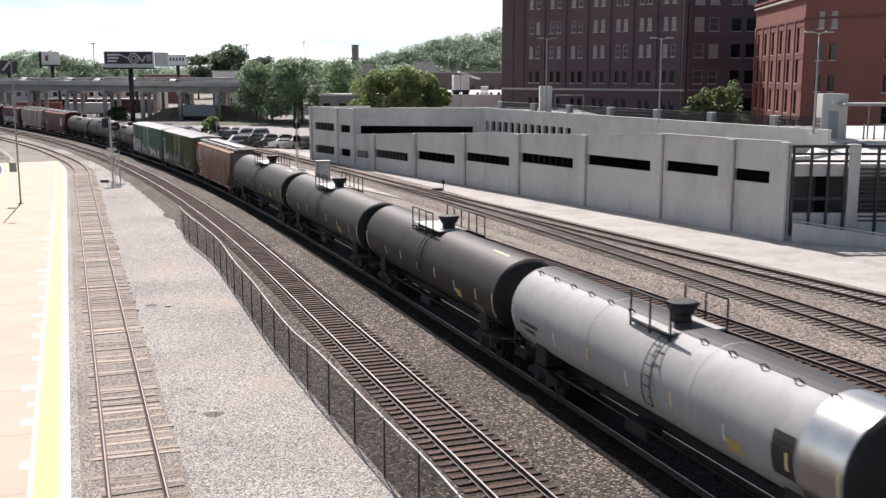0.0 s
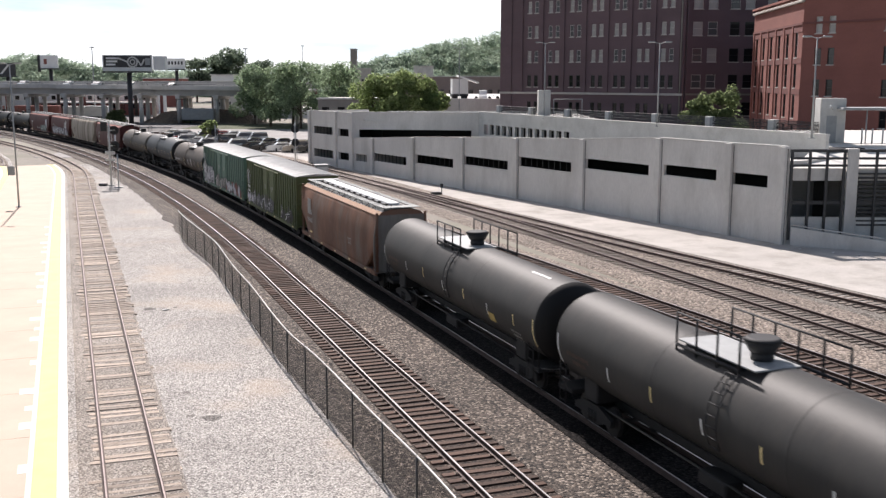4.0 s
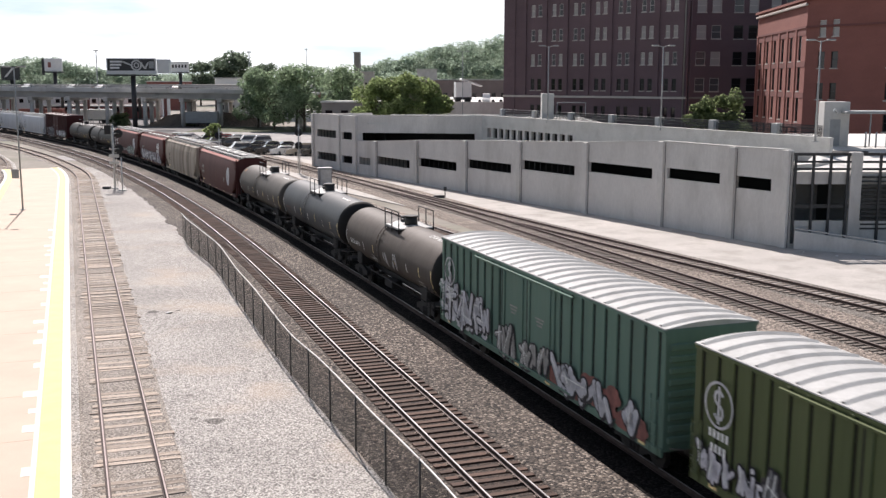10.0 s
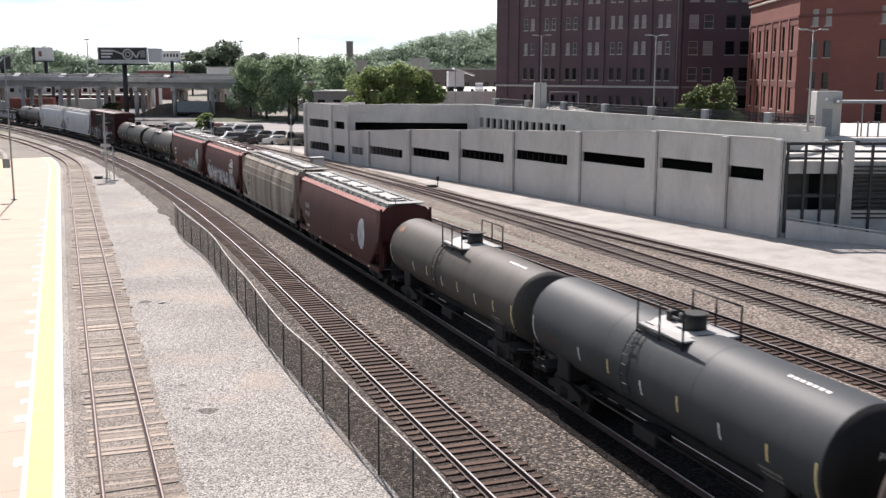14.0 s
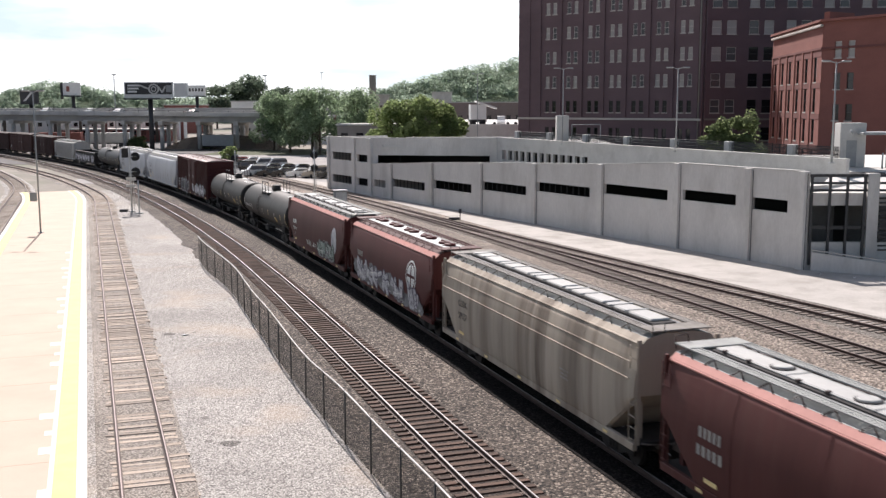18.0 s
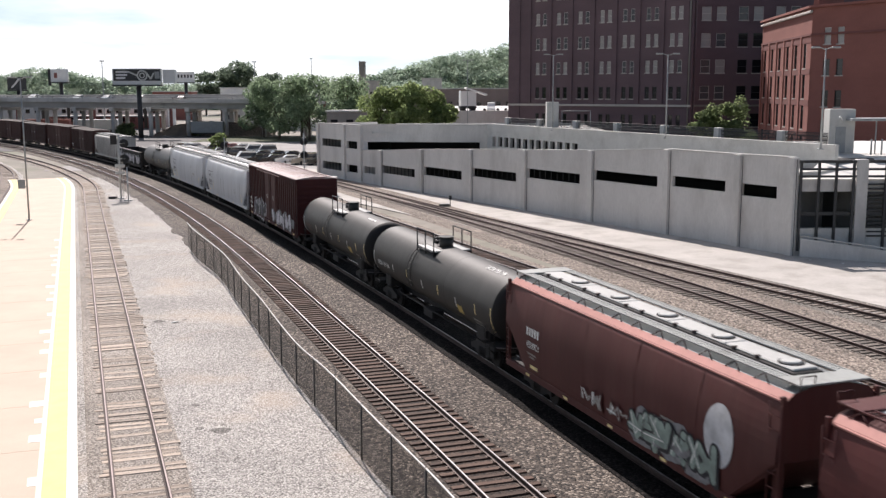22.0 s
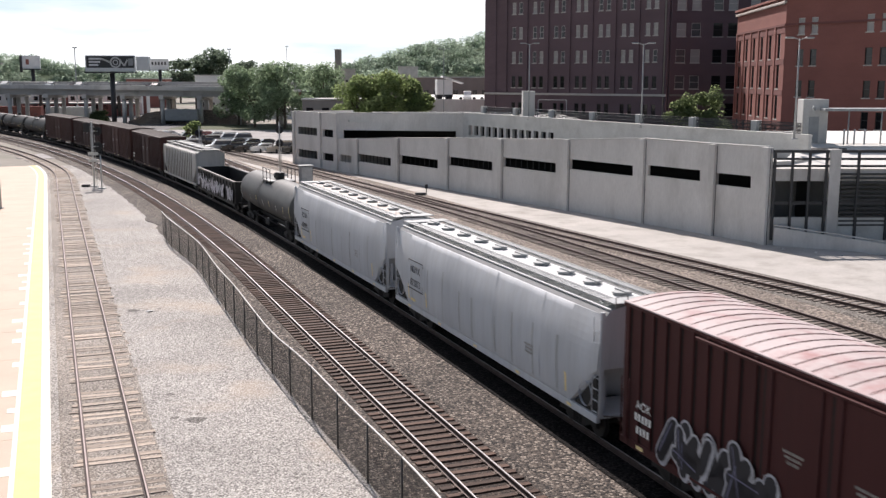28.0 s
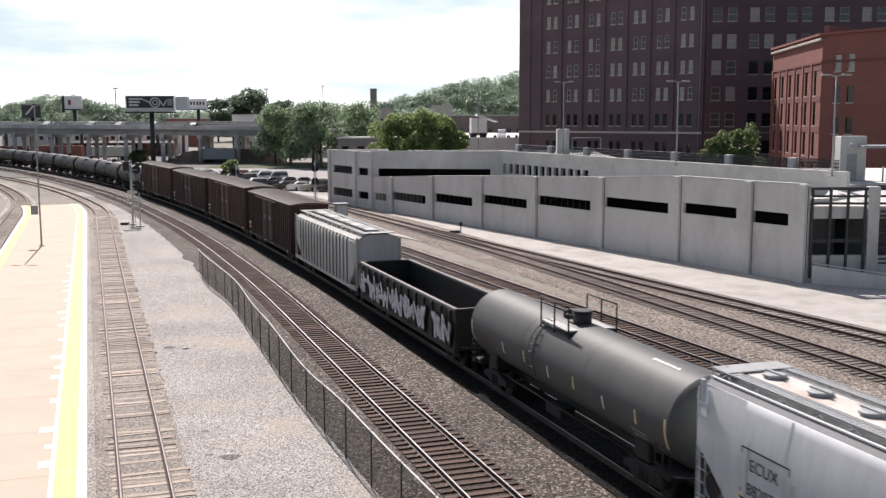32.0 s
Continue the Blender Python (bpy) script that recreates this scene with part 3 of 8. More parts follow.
track("track_main", MAIN, "railway track with shining rails on brown timber ties", TIE, RAIL_TOP, 240, seed=2)
track("track_siding", SIDING, "old siding with dull rails on split grey ties", TIE_OLD, RAIL_DULL, 290, seed=3, messy=1.6, spacing=0.4, wide=0.145, tie_len=2.35, slide=0.16)
track("track_train", TRAIN_LINE[385:720], "railway track under the freight train", TIE_OIL_SHADE, RAIL_TOP, 60, seed=4, crib=STONE_OIL_SHADE, bed=1.9)
track("track_a", TRACK_A, "dull platform track curving away behind the platform", TIE_OLD, RAIL_DULL, 60, seed=9, messy=1.0)
track("track_b", TRACK_B, "second railway track on tan ballast", TIE, RAIL_TOP, 160, seed=5)
track("track_c", TRACK_C, "rusty yard track on grey ballast", TIE_BURIED, RAIL_DULL, 160, seed=6, crib=STONE_YARD)
track("track_d", TRACK_D, "yard track beside the concrete lane", TIE_BURIED, RAIL_DULL, 100, seed=7, crib=STONE_YARD)

# concrete lane between the far track and the garage
LANE_LINE = line_of(50.0, 30.5, [], s0=-16, s1=170)
patch("service_lane", LANE_LINE, -5.6, 9.0, LANE, "sun-bleached concrete service lane along the garage", z=BED + 0.06, category="lane")

# ---- station platform ----
PLAT_EDGE = shifted(SIDING, -1.75)
plat = thing("platform", Matrix(), "buff concrete station platform with a yellow warning strip", "platform", kind="structure")
pl = PLAT_EDGE[2:143]
part("platform_base", Shape().sweep(pl, [(-6.98, -0.5), (-0.02, -0.5), (-0.02, 0.045), (-6.98, 0.045)]), CONCRETE, plat)
for i in range(0, 140, 5):
    seg = pl[i:i + 6]
    (ax, ay), _ = seg[-2]
    (bx, by), ba = seg[-1]
    seg = seg[:-1] + [((bx + (ax - bx) * 0.02, by + (ay - by) * 0.02), ba)]
    part("platform_panel", Shape().sweep(seg, [(-7.0, -0.1), (0, -0.1), (0, 0.06), (-7.0, 0.06)]), PAVING, plat)
for i in range(3, 80, 2):
    (x, y), a = pl[i]
    if i % 4 != 1 or i % 3 == 0:
        part("paint_patch", Shape().box((-1.36 - 0.12 * (i % 3), -0.22, 0.05), (-1.1, 0.22 + 0.1 * (i % 4), 0.067), Matrix.Translation((x, y, 0)) @ Matrix.Rotation(a, 4, "Z")), EDGE_WHITE, plat, "white paint patch")
part("warning_strip", Shape().sweep(pl, [(-6.75, 0.03), (-6.1, 0.03), (-6.1, 0.073), (-6.75, 0.073)]), YELLOW, plat, "yellow tactile warning strip")
part("edge_strip", Shape().sweep(pl, [(-7.03, 0.03), (-6.75, 0.03), (-6.75, 0.068), (-7.03, 0.068)]), EDGE_WHITE, plat, "white painted edge")
part("edge_strip", Shape().sweep(pl, [(-0.28, 0.03), (0.03, 0.03), (0.03, 0.068), (-0.28, 0.068)]), EDGE_WHITE, plat, "white painted edge")
part("warning_strip", Shape().sweep(pl, [(-0.95, 0.03), (-0.28, 0.03), (-0.28, 0.073), (-0.95, 0.073)]), YELLOW, plat, "yellow tactile warning strip")
part("inner_strip", Shape().sweep(pl, [(-1.1, 0.03), (-0.95, 0.03), (-0.95, 0.068), (-1.1, 0.068)]), EDGE_WHITE, plat, "white line")

# ---- chain-link fence ----
def fence_gap(i):
    return -3.1 - 0.36 * math.exp(-((i - 46) / 8.0) ** 2) + 0.08 * math.sin(i * 0.3) - 0.35 * math.exp(-((i - 74) / 6.0) ** 2)


FENCE = [((x + fence_gap(i) * math.cos(a), y + fence_gap(i) * math.sin(a)), a)
         for i, ((x, y), a) in enumerate(MAIN) if 8 <= i <= 80]
fence = thing("chain_link_fence", Matrix(), "dark chain-link fence with grey top rail beside the track", "fence")
FENCE_TOP = 1.6


def fence_z(i):
    return FENCE_TOP + 0.05 * math.sin(i * 0.5) - 0.10 * math.exp(-((i - 32) / 3.0) ** 2)


fab, uvs, k = Shape(), [], 0
for i in range(len(FENCE) - 1):
    (a, _), (b, _) = FENCE[i], FENCE[i + 1]
    fab.add([(*a, BED), (*b, BED), (*b, fence_z(i + 1)), (*a, fence_z(i))], [(0, 1, 2, 3)])
    uvs += [(i, 0), (i + 1, 0), (i + 1, 2), (i, 2)]
fab.uv = uvs
part("wire_mesh", fab, FENCE_WIRE, fence)
for i in range(0, len(FENCE) - 1):
    (a, _), (b, _) = FENCE[i], FENCE[i + 1]
    if i % 3 == 0:
        part("fence_post", Shape().rod((*a, BED - 0.3), (*a, fence_z(i) + 0.03), 0.03, n=8), POST_DARK, fence)
part("top_rail", Shape().path([(*p, fence_z(i)) for i, (p, _) in enumerate(FENCE)], 0.024), GALV, fence)

# dark stone spills from the track bed to the foot of the fence, with a ragged edge past its end
verge, rnd = Shape(), random.Random(17)
_v = []
for i, ((x, y), a) in enumerate(MAIN[:150]):
    o = fence_gap(i) + 0.05 if i <= 80 else fence_gap(80) + (0.55 - 0.02 * min(i - 80, 30)) * math.sin(i * 0.9) * 0.4 + 0.012 * (i - 80) + rnd.uniform(-0.16, 0.16)
    for q, z in ((o, BED - 0.05), (o, BED + 0.045), (-2.2, BED + 0.06)):
        _v.append((x + q * math.cos(a), y + q * math.sin(a), z))
verge.add(_v, [(3 * i + k, 3 * i + k + 1, 3 * i + k + 4, 3 * i + k + 3) for i in range(149) for k in (0, 1)])
solid("ballast_verge", verge, BALLAST_EDGE, "brown crushed stone spilling to the fence foot", "ballast", kind="structure")

# oil and tar marks on the gravel
TAR = stones("oil-stained gravel", [(0.18, 0.165, 0.15), (0.26, 0.24, 0.22), (0.13, 0.12, 0.11), (0.30, 0.28, 0.26)], 24, bump=0.6)
for x, y, w, h, sd in ((-7.9, 33.7, 0.38, 0.3, 1), (-8.7, 33.9, 0.16, 0.12, 6), (-9.5, 36.6, 0.16, 0.14, 3), (-14.8, 50.5, 0.28, 0.3, 2), (-13.6, 50.9, 0.12, 0.12, 7)):
    rnd = random.Random(sd)
    s = Shape()
    n = 14
    k = [rnd.uniform(0.8, 1.1) for _ in range(n)]
    top = [(x + w * k[i] * math.cos(6.2832 * i / n), y + h * k[i] * math.sin(6.2832 * i / n)) for i in range(n)]
    s.add([(a, b, BED + 0.018) for a, b in top] + [(a, b, BED + 0.028) for a, b in top], [tuple(range(n)), tuple(range(n, 2 * n))] + [(i, (i + 1) % n, n + (i + 1) % n, n + i) for i in range(n)])
    solid("tar_stain", s, TAR, "dark oily patch on the pale gravel", "stain", kind="structure")


# ---- parking garage ----
GAR = pose(24.0, 70.8, BED, 0, 0, 90 + 31)       # x runs along the wall away from the corner, y points out of it
garage = thing("parking_garage", GAR, "grey concrete parking garage with a sloping ramp wall and slot openings", "building")
PIERS = [0.25, 5.2, 12.75, 22.35, 32.5, 42.3, 52.8, 62.9]
TOPS = [6.9, 6.85, 6.87, 6.3, 5.87, 5.45, 4.95, 4.35]
SLOTS = [(1.6, 4.9, 4.78, 3.9), (6.5, 12.15, 4.83, 4.0), (13.9, 22.0, 4.65, 3.78), (24.0, 32.1, 4.15, 3.25), (34.0, 42.2, 3.58, 2.68), (44.2, 52.3, 3.08, 2.12), (54.5, 62.6, 2.6, 1.65)]


def bay(x0, x1, top0, top1, slots, parent):
    """One wall panel with slots through it."""
    slots = sorted(slots, key=lambda q: q[3])
    top = lambda x: top0 + (top1 - top0) * (x - x0) / (x1 - x0)
    zs = [0] + [z for q in slots for z in (q[3], q[2])] + [top]
    s = grid_wall([x0, slots[0][0], slots[0][1], x1], zs, {(1, 1 + 2 * k) for k in range(len(slots))}, 0.28)
    p = part("wall_panel", s, CONCRETE, parent)
    c = Shape().add([(x0, -0.34, top0), (x1, -0.34, top1), (x1, 0.05, top1), (x0, 0.05, top0), (x0, -0.34, top0 + 0.09), (x1, -0.34, top1 + 0.09), (x1, 0.05, top1 + 0.09), (x0, 0.05, top0 + 0.09)],
                    [(3, 2, 1, 0), (4, 5, 6, 7), (0, 1, 5, 4), (1, 2, 6, 5), (2, 3, 7, 6), (3, 0, 4, 7)])
    part("coping", c, CONCRETE_PALE, p, "pale concrete coping")
    for a_, b_, hi, lo in slots:
        for i in range(1, int((b_ - a_) / 0.9)):
            x = a_ + i * (b_ - a_) / int((b_ - a_) / 0.9)
            if b_ > 23:
                part("slot_bar", Shape().box((x - 0.02, -0.2, lo), (x + 0.02, -0.16, hi)), STEEL_DARK, p)
    return p


for i in range(7):
    bay(PIERS[i], PIERS[i + 1], TOPS[i], TOPS[i + 1], [SLOTS[i]], garage)
for i, x in enumerate(PIERS):
    part("pier", Shape().slab((x - 0.3, -0.3, 0), (x + 0.3, 0.26, TOPS[i] + 0.02), 0.03), CONCRETE, garage)
bay(62.9, 68.4, 4.35, 4.1, [(64.5, 67.6, 2.2, 1.3)], garage)
bay(68.4, 73.2, 7.2, 7.2, [(69.6, 72.6, 5.15, 4.2), (69.6, 72.6, 2.1, 1.15)], garage)
bay(73.2, 81.8, 7.2, 7.2, [(74.4, 80.5, 5.2, 4.2), (74.4, 80.5, 2.15, 1.1)], garage)
for i, x in enumerate(PIERS):
    for q in (-0.33, 0.33):
        part("sealed_joint", Shape().box((x + q - 0.028, 0.0, 0.05), (x + q + 0.028, 0.012, TOPS[i] - 0.1)), PIER_DARK, garage, "dark strip beside the pier")
for x in (68.4, 73.3, 81.6):
    part("pier", Shape().slab((x - 0.3, -0.3, 0), (x + 0.3, 0.26, 7.22), 0.03), CONCRETE, garage)
# dark sheets behind the slots, their colour in place of shade
part("dark_level", Shape().add([(0.6, -5.15, 0.02), (68, -5.15, 0.02), (68, -5.0, 0.02), (0.6, -5.0, 0.02), (0.6, -5.15, 5.55), (68, -5.15, 2.75), (68, -5.0, 2.75), (0.6, -5.0, 5.55)], [(3, 2, 1, 0), (4, 5, 6, 7), (0, 1, 5, 4), (1, 2, 6, 5), (2, 3, 7, 6), (3, 0, 4, 7)]), DARK_IN, garage, "dark sheet standing for the shade inside the garage")
part("dark_level", Shape().box((68.2, -4.2, 0.02), (81.5, -4.0, 6.9)), DARK_IN, garage, "dark sheet standing for the shade inside the garage")
# unseen end wall and slab, added to keep sunlight out of the slots
part("end_return", Shape().box((81.5, -9.0, 0), (81.78, -0.29, 7.2)), CONCRETE, garage)
part("roof_slab", Shape().box((68.2, -4.2, 6.5), (81.6, -0.28, 6.7)), CONCRETE, garage)
part("ramp", Shape().add([(0.5, -5.2, 5.6), (68, -5.2, 2.78), (68, -0.3, 2.78), (0.5, -0.3, 5.6), (0.5, -5.2, 5.85), (68, -5.2, 3.03), (68, -0.3, 3.03), (0.5, -0.3, 5.85)],
                         [(3, 2, 1, 0), (4, 5, 6, 7), (0, 1, 5, 4), (1, 2, 6, 5), (2, 3, 7, 6), (3, 0, 4, 7)]), DECK, garage, "sloping car ramp")

# the upper walls behind the ramp
W0, W1, W2 = Vector((28.6, 76.0)), Vector((4.6, 127.0)), Vector((-11.3, 129.3))


def frame_of(a, b, z=0.0):
    """The frame with x from a towards b and y pointing out to the right-hand side."""
    d = (b - a).normalized()
    return Matrix(((d.x, -d.y, 0, a.x), (d.y, d.x, 0, a.y), (0, 0, 1, z), (0, 0, 0, 1)))


up = thing("upper_wall", frame_of(W0, W1, BED), "pale concrete upper garage wall with square openings and a dark railing", "building")
LW = (W1 - W0).length
xs = [0.0]
for i in range(13):
    a = 35.5 + i * (LW - 36.4) / 13
    xs += [a, a + 1.0]
s = grid_wall(xs + [LW], [0, 4.85, 6.0, 7.4], {(2 * i + 1, 1) for i in range(13)}, 0.3)
part("parapet_wall", s, CONCRETE_PALE, up)
part("coping", Shape().box((0, -0.36, 7.4), (LW, 0.06, 7.52)), CONCRETE_PALE, up)
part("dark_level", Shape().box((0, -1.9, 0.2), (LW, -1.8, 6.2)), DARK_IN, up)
# unseen black lid, added to block light behind the square openings
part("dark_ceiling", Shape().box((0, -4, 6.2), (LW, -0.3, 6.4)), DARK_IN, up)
for i in range(int((LW - 8.0) / 7.9) + 1):
    part("rail_pier", Shape().slab((8.0 + i * 7.9, -2.9, 6.3), (8.7 + i * 7.9, -2.3, 8.25), 0.03), CONCRETE_PALE, up, "pale concrete railing pier")
rs = Shape()
for z in (7.35, 7.65, 7.95, 8.2):
    rs.rod((3.4, -2.6, z), (LW, -2.6, z), 0.03, n=6)
part("railing", rs, STEEL_DARK, up, "dark steel railing")
rm = Shape().box((3.4, -2.63, 6.6), (LW, -2.6, 8.15))
rm.uv = [(q[0], q[2]) for f in rm.f for q in (rm.v[i] for i in f)]
part("railing_mesh", rm, RAIL_MESH, up, "dark wire infill")
end = thing("end_wall", frame_of(W1, W2, BED), "grey concrete garage end wall with one long dark slot", "building")
LE = (W2 - W1).length
part("wall_panel", grid_wall([0, 0.9, LE - 0.9, LE], [0, 4.0, 5.2, 7.3], {(1, 1)}, 0.3), CONCRETE, end)
# unseen black lid, added to block light behind the long slot
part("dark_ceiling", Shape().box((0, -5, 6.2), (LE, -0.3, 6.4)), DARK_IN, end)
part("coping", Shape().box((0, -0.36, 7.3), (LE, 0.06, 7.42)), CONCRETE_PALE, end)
# black sides, added to stop sun entering from the slot's ends
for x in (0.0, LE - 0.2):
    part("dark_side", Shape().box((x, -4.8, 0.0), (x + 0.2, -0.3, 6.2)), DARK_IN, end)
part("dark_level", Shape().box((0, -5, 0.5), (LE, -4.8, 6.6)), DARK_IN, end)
roof = thing("garage_roof", Matrix(), "bright concrete roof deck of the garage with a low parapet", "building")
part("deck", Shape().box((28.5, 79.9, 6.1), (62, 100, 6.35)), DECK, roof)
poly = [(-9.6, 128.7), (-17.3, 141.4), (-8, 152), (20, 152), (20, 128.7)]
part("deck", Shape().add([(x, y, 6.0) for x, y in poly] + [(x, y, 6.2) for x, y in poly], [tuple(range(5)), tuple(range(5, 10))] + [(i, (i + 1) % 5, 5 + (i + 1) % 5, 5 + i) for i in range(5)]), DECK, roof)
part("far_parapet", Shape().box((-8, 152, 5.4), (20, 152.3, 6.5)), CONCRETE_PALE, roof)

# the open corner front with its posts and louvres
front = thing("garage_front", pose(24.25, 70.8, BED), "open garage front with steel posts and dark louvres", "building")
part("floor_edge", Shape().box((0, 0.02, 2.9), (14, 0.2, 3.15)), STEEL_DARK, front, "dark floor edge")
part("low_wall", Shape().box((0, 0.02, 0.0), (14, 0.4, 2.0)), CONCRETE_PALE, front)
part("roof_edge", Shape().box((0, 0.02, 6.55), (14, 0.3, 6.75)), STEEL_DARK, front)
part("dark_level", Shape().box((0.1, 4.0, 1.5), (14, 4.2, 4.7)), DIM_IN, front)
part("back_wall", Shape().box((0.1, 0.22, 4.55), (14, 0.38, 5.42)), CONCRETE, front, "shaded deck edge inside")
part("lit_deck", Shape().add([(0.3, 0.4, 5.1), (30, 0.4, 5.1), (30, 9.3, 6.1), (5.4, 9.3, 6.1), (0.3, 0.4, 5.42), (30, 0.4, 5.42), (30, 9.3, 6.62), (5.4, 9.3, 6.62)], [(3, 2, 1, 0), (4, 5, 6, 7), (0, 1, 5, 4), (1, 2, 6, 5), (2, 3, 7, 6), (3, 0, 4, 7)]), DECK, front, "sunlit car deck inside")
for x in (0.1, 1.35, 2.55, 3.75, 6.0, 8.2):
    part("steel_post", Shape().slab((x - 0.09, -0.12, 0.4), (x + 0.09, 0.02, 6.75), 0.01), STEEL_DARK, front)
part("pier", Shape().slab((3.95, -0.1, 0.0), (4.75, 0.5, 6.8), 0.03), CONCRETE, front)
for z in (5.55, 6.05):
    part("rail", Shape().box((0.1, -0.06, z), (14, 0.0, z + 0.16)), STEEL_DARK, front)
for i in range(13):
    part("louvre", Shape().box((4.85, -0.02, 1.4 + i * 0.3), (14, 0.16, 1.52 + i * 0.3)), STEEL_DARK, front)
ramp_wall = thing("ramp_retaining_wall", frame_of(Vector((24.4, 70.4)), Vector((34.5, 64.8)), BED), "dark grey concrete ramp wall with a pale handrail", "wall")
part("wall_panel", Shape().add([(0, 0, -0.2), (11.5, 0, -0.2), (11.5, 0.3, -0.2), (0, 0.3, -0.2), (0, 0, 1.35), (11.5, 0, 0.35), (11.5, 0.3, 0.35), (0, 0.3, 1.35)],
                               [(3, 2, 1, 0), (4, 5, 6, 7), (0, 1, 5, 4), (1, 2, 6, 5), (2, 3, 7, 6), (3, 0, 4, 7)]), CONCRETE, ramp_wall)
part("handrail", Shape().rod((0, 0.15, 1.5), (11.5, 0.15, 0.5), 0.05), CONCRETE_PALE, ramp_wall, "pale steel handrail")

# the stair hut and canopy on the roof
hut = thing("stair_hut", pose(29.6, 80.2, 6.35), "pale concrete stair hut with a flat canopy on the roof deck", "hut")
part("hut_wall", Shape().slab((0, 0, 0), (2.0, 1.3, 3.45), 0.04), CONCRETE_PALE, hut)
part("hut_door", Shape().slab((0.5, -0.03, 0.05), (1.3, -0.002, 2.1), 0.01), GREY_PAINT, hut, "grey steel door")
part("lamp_arm", Shape().path([(1.0, 0.0, 2.6), (0.6, -0.5, 2.9), (0.45, -0.7, 2.75)], 0.04), WHITE, hut, "white wall lamp on a bent arm")
part("canopy", Shape().slab((1.3, -1.2, 2.55), (9.5, 1.6, 2.75), 0.03), GREY_PAINT, hut, "flat grey metal canopy")
for x in (3.4, 6.0, 8.8):
    part("canopy_post", Shape().rod((x, -0.6, 0), (x, -0.6, 2.55), 0.06), GREY_PAINT, hut)
for x in (2.7, 3.5, 4.3):
    part("bollard", Shape().rod((x, -1.6, 0), (x, -1.6, 1.2), 0.07), CONCRETE_PALE, hut)
tower = thing("stair_hut", pose(11.6, 115.2, 6.0), "small white concrete stair head beside the railing", "hut")
part("hut_wall", Shape().slab((-0.75, 0, 0), (0.6, 1.4, 4.0), 0.04), CONCRETE_PALE, tower)
part("screen_frame", Shape().rod((1.0, 0.4, 0), (1.0, 0.4, 3.0), 0.04).rod((4.2, 0.4, 0), (4.2, 0.4, 3.0), 0.04).rod((1.0, 0.4, 3.0), (4.2, 0.4, 3.0), 0.04), GREY_PAINT, tower)


def lamp_post(m, h, label, arms=0.75, base_mat=GREY_PAINT):
    t = thing("street_lamp", m, label, "lamp post", "twin lamp posts")
    part("pole", Shape().rod((0, 0, 0), (0, 0, h), 0.085, 0.05, n=10), base_mat, t)
    part("base_plate", Shape().slab((-0.2, -0.2, 0), (0.2, 0.2, 0.08), 0.02), base_mat, t)
    for sgn in (-1, 1):
        a = part("arm", Shape().path([(0, 0, h - 0.1), (sgn * arms * 0.5, 0, h + 0.04), (sgn * arms, 0, h + 0.05)], 0.035), base_mat, t)
        part("lamp_head", Shape().slab((sgn * arms - 0.32, -0.16, h), (sgn * arms + 0.32, 0.16, h + 0.13), 0.05), base_mat, a)
    return t


for x, y, h in ((27.6, 76.3, 7.4), (19.9, 94.6, 7.6), (11.3, 113.0, 8.2)):
    lamp_post(pose(x, y, 7.1 - 0.2), h, "tall grey twin lamp post on the garage wall")
lamp_post(pose(3.0, 175, BED), 16.6, "far twin lamp post beside the road")
lamp_post(pose(-37.2, 89.16, 0.06), 12.4, "slim twin lamp post on the station platform", arms=0.7)
for x, d, h in ((168, 285, 13.6), (438, 290, 13.4), (539, 420, 18.2)):
    t = thing("street_lamp", pose((x - 784) / 1829 * d, d, BED), "tall slim highway lamp behind the overpass", "lamp post", "highway lamps")
    part("pole", Shape().rod((0, 0, 0), (0, 0, h + 6.2), 0.2, 0.12), GREY_PAINT, t)
    part("lamp_head", Shape().slab((-0.6, -0.3, h + 6.1), (0.6, 0.3, h + 6.4), 0.05), GREY_PAINT, t)


# ---- brick buildings ----
def window(parent, m, w, h, pane, arch=False, sill=True):
    """A sash window set in the wall: frame, two panes, stone sill. Its frame has x along the wall and y out of it."""
    fr = Shape()
    for a, b in (((-w / 2, -0.12, 0), (-w / 2 + 0.08, 0.03, h)), ((w / 2 - 0.08, -0.12, 0), (w / 2, 0.03, h)), ((-w / 2, -0.12, h - 0.08), (w / 2, 0.03, h)),
                 ((-w / 2, -0.12, 0), (w / 2, 0.03, 0.08)), ((-w / 2, -0.12, h / 2 - 0.04), (w / 2, 0.03, h / 2 + 0.04))):
        fr.box(a, b)
    win = part("window", fr, (SASH if pane is not PANE_DARK else STEEL_DARK), parent, at=m)
    for z0, z1 in ((0.08, h / 2 - 0.04), (h / 2 + 0.04, h - 0.08)):
        part("pane", Shape().box((-w / 2 + 0.08, -0.08, z0), (w / 2 - 0.08, -0.05, z1)), pane, win)
    if sill:
        part("sill", Shape().box((-w / 2 - 0.12, -0.12, -0.16), (w / 2 + 0.12, 0.2, 0.0)), STONE_PALE, win)
    return win


def pierced(x0, x1, z0, z1, holes_x, holes_z, depth, flip=1):
    """A wall from x0 to x1 with a grid of openings; holes_x: (from, to) columns, holes_z: (from, to) rows."""
    xs = [x0] + [c for h in holes_x for c in h] + [x1]
    zs = [z0] + [c for h in holes_z for c in h] + [z1]
    return grid_wall(xs, zs, {(2 * i + 1, 2 * j + 1) for i in range(len(holes_x)) for j in range(len(holes_z))}, depth, flip)


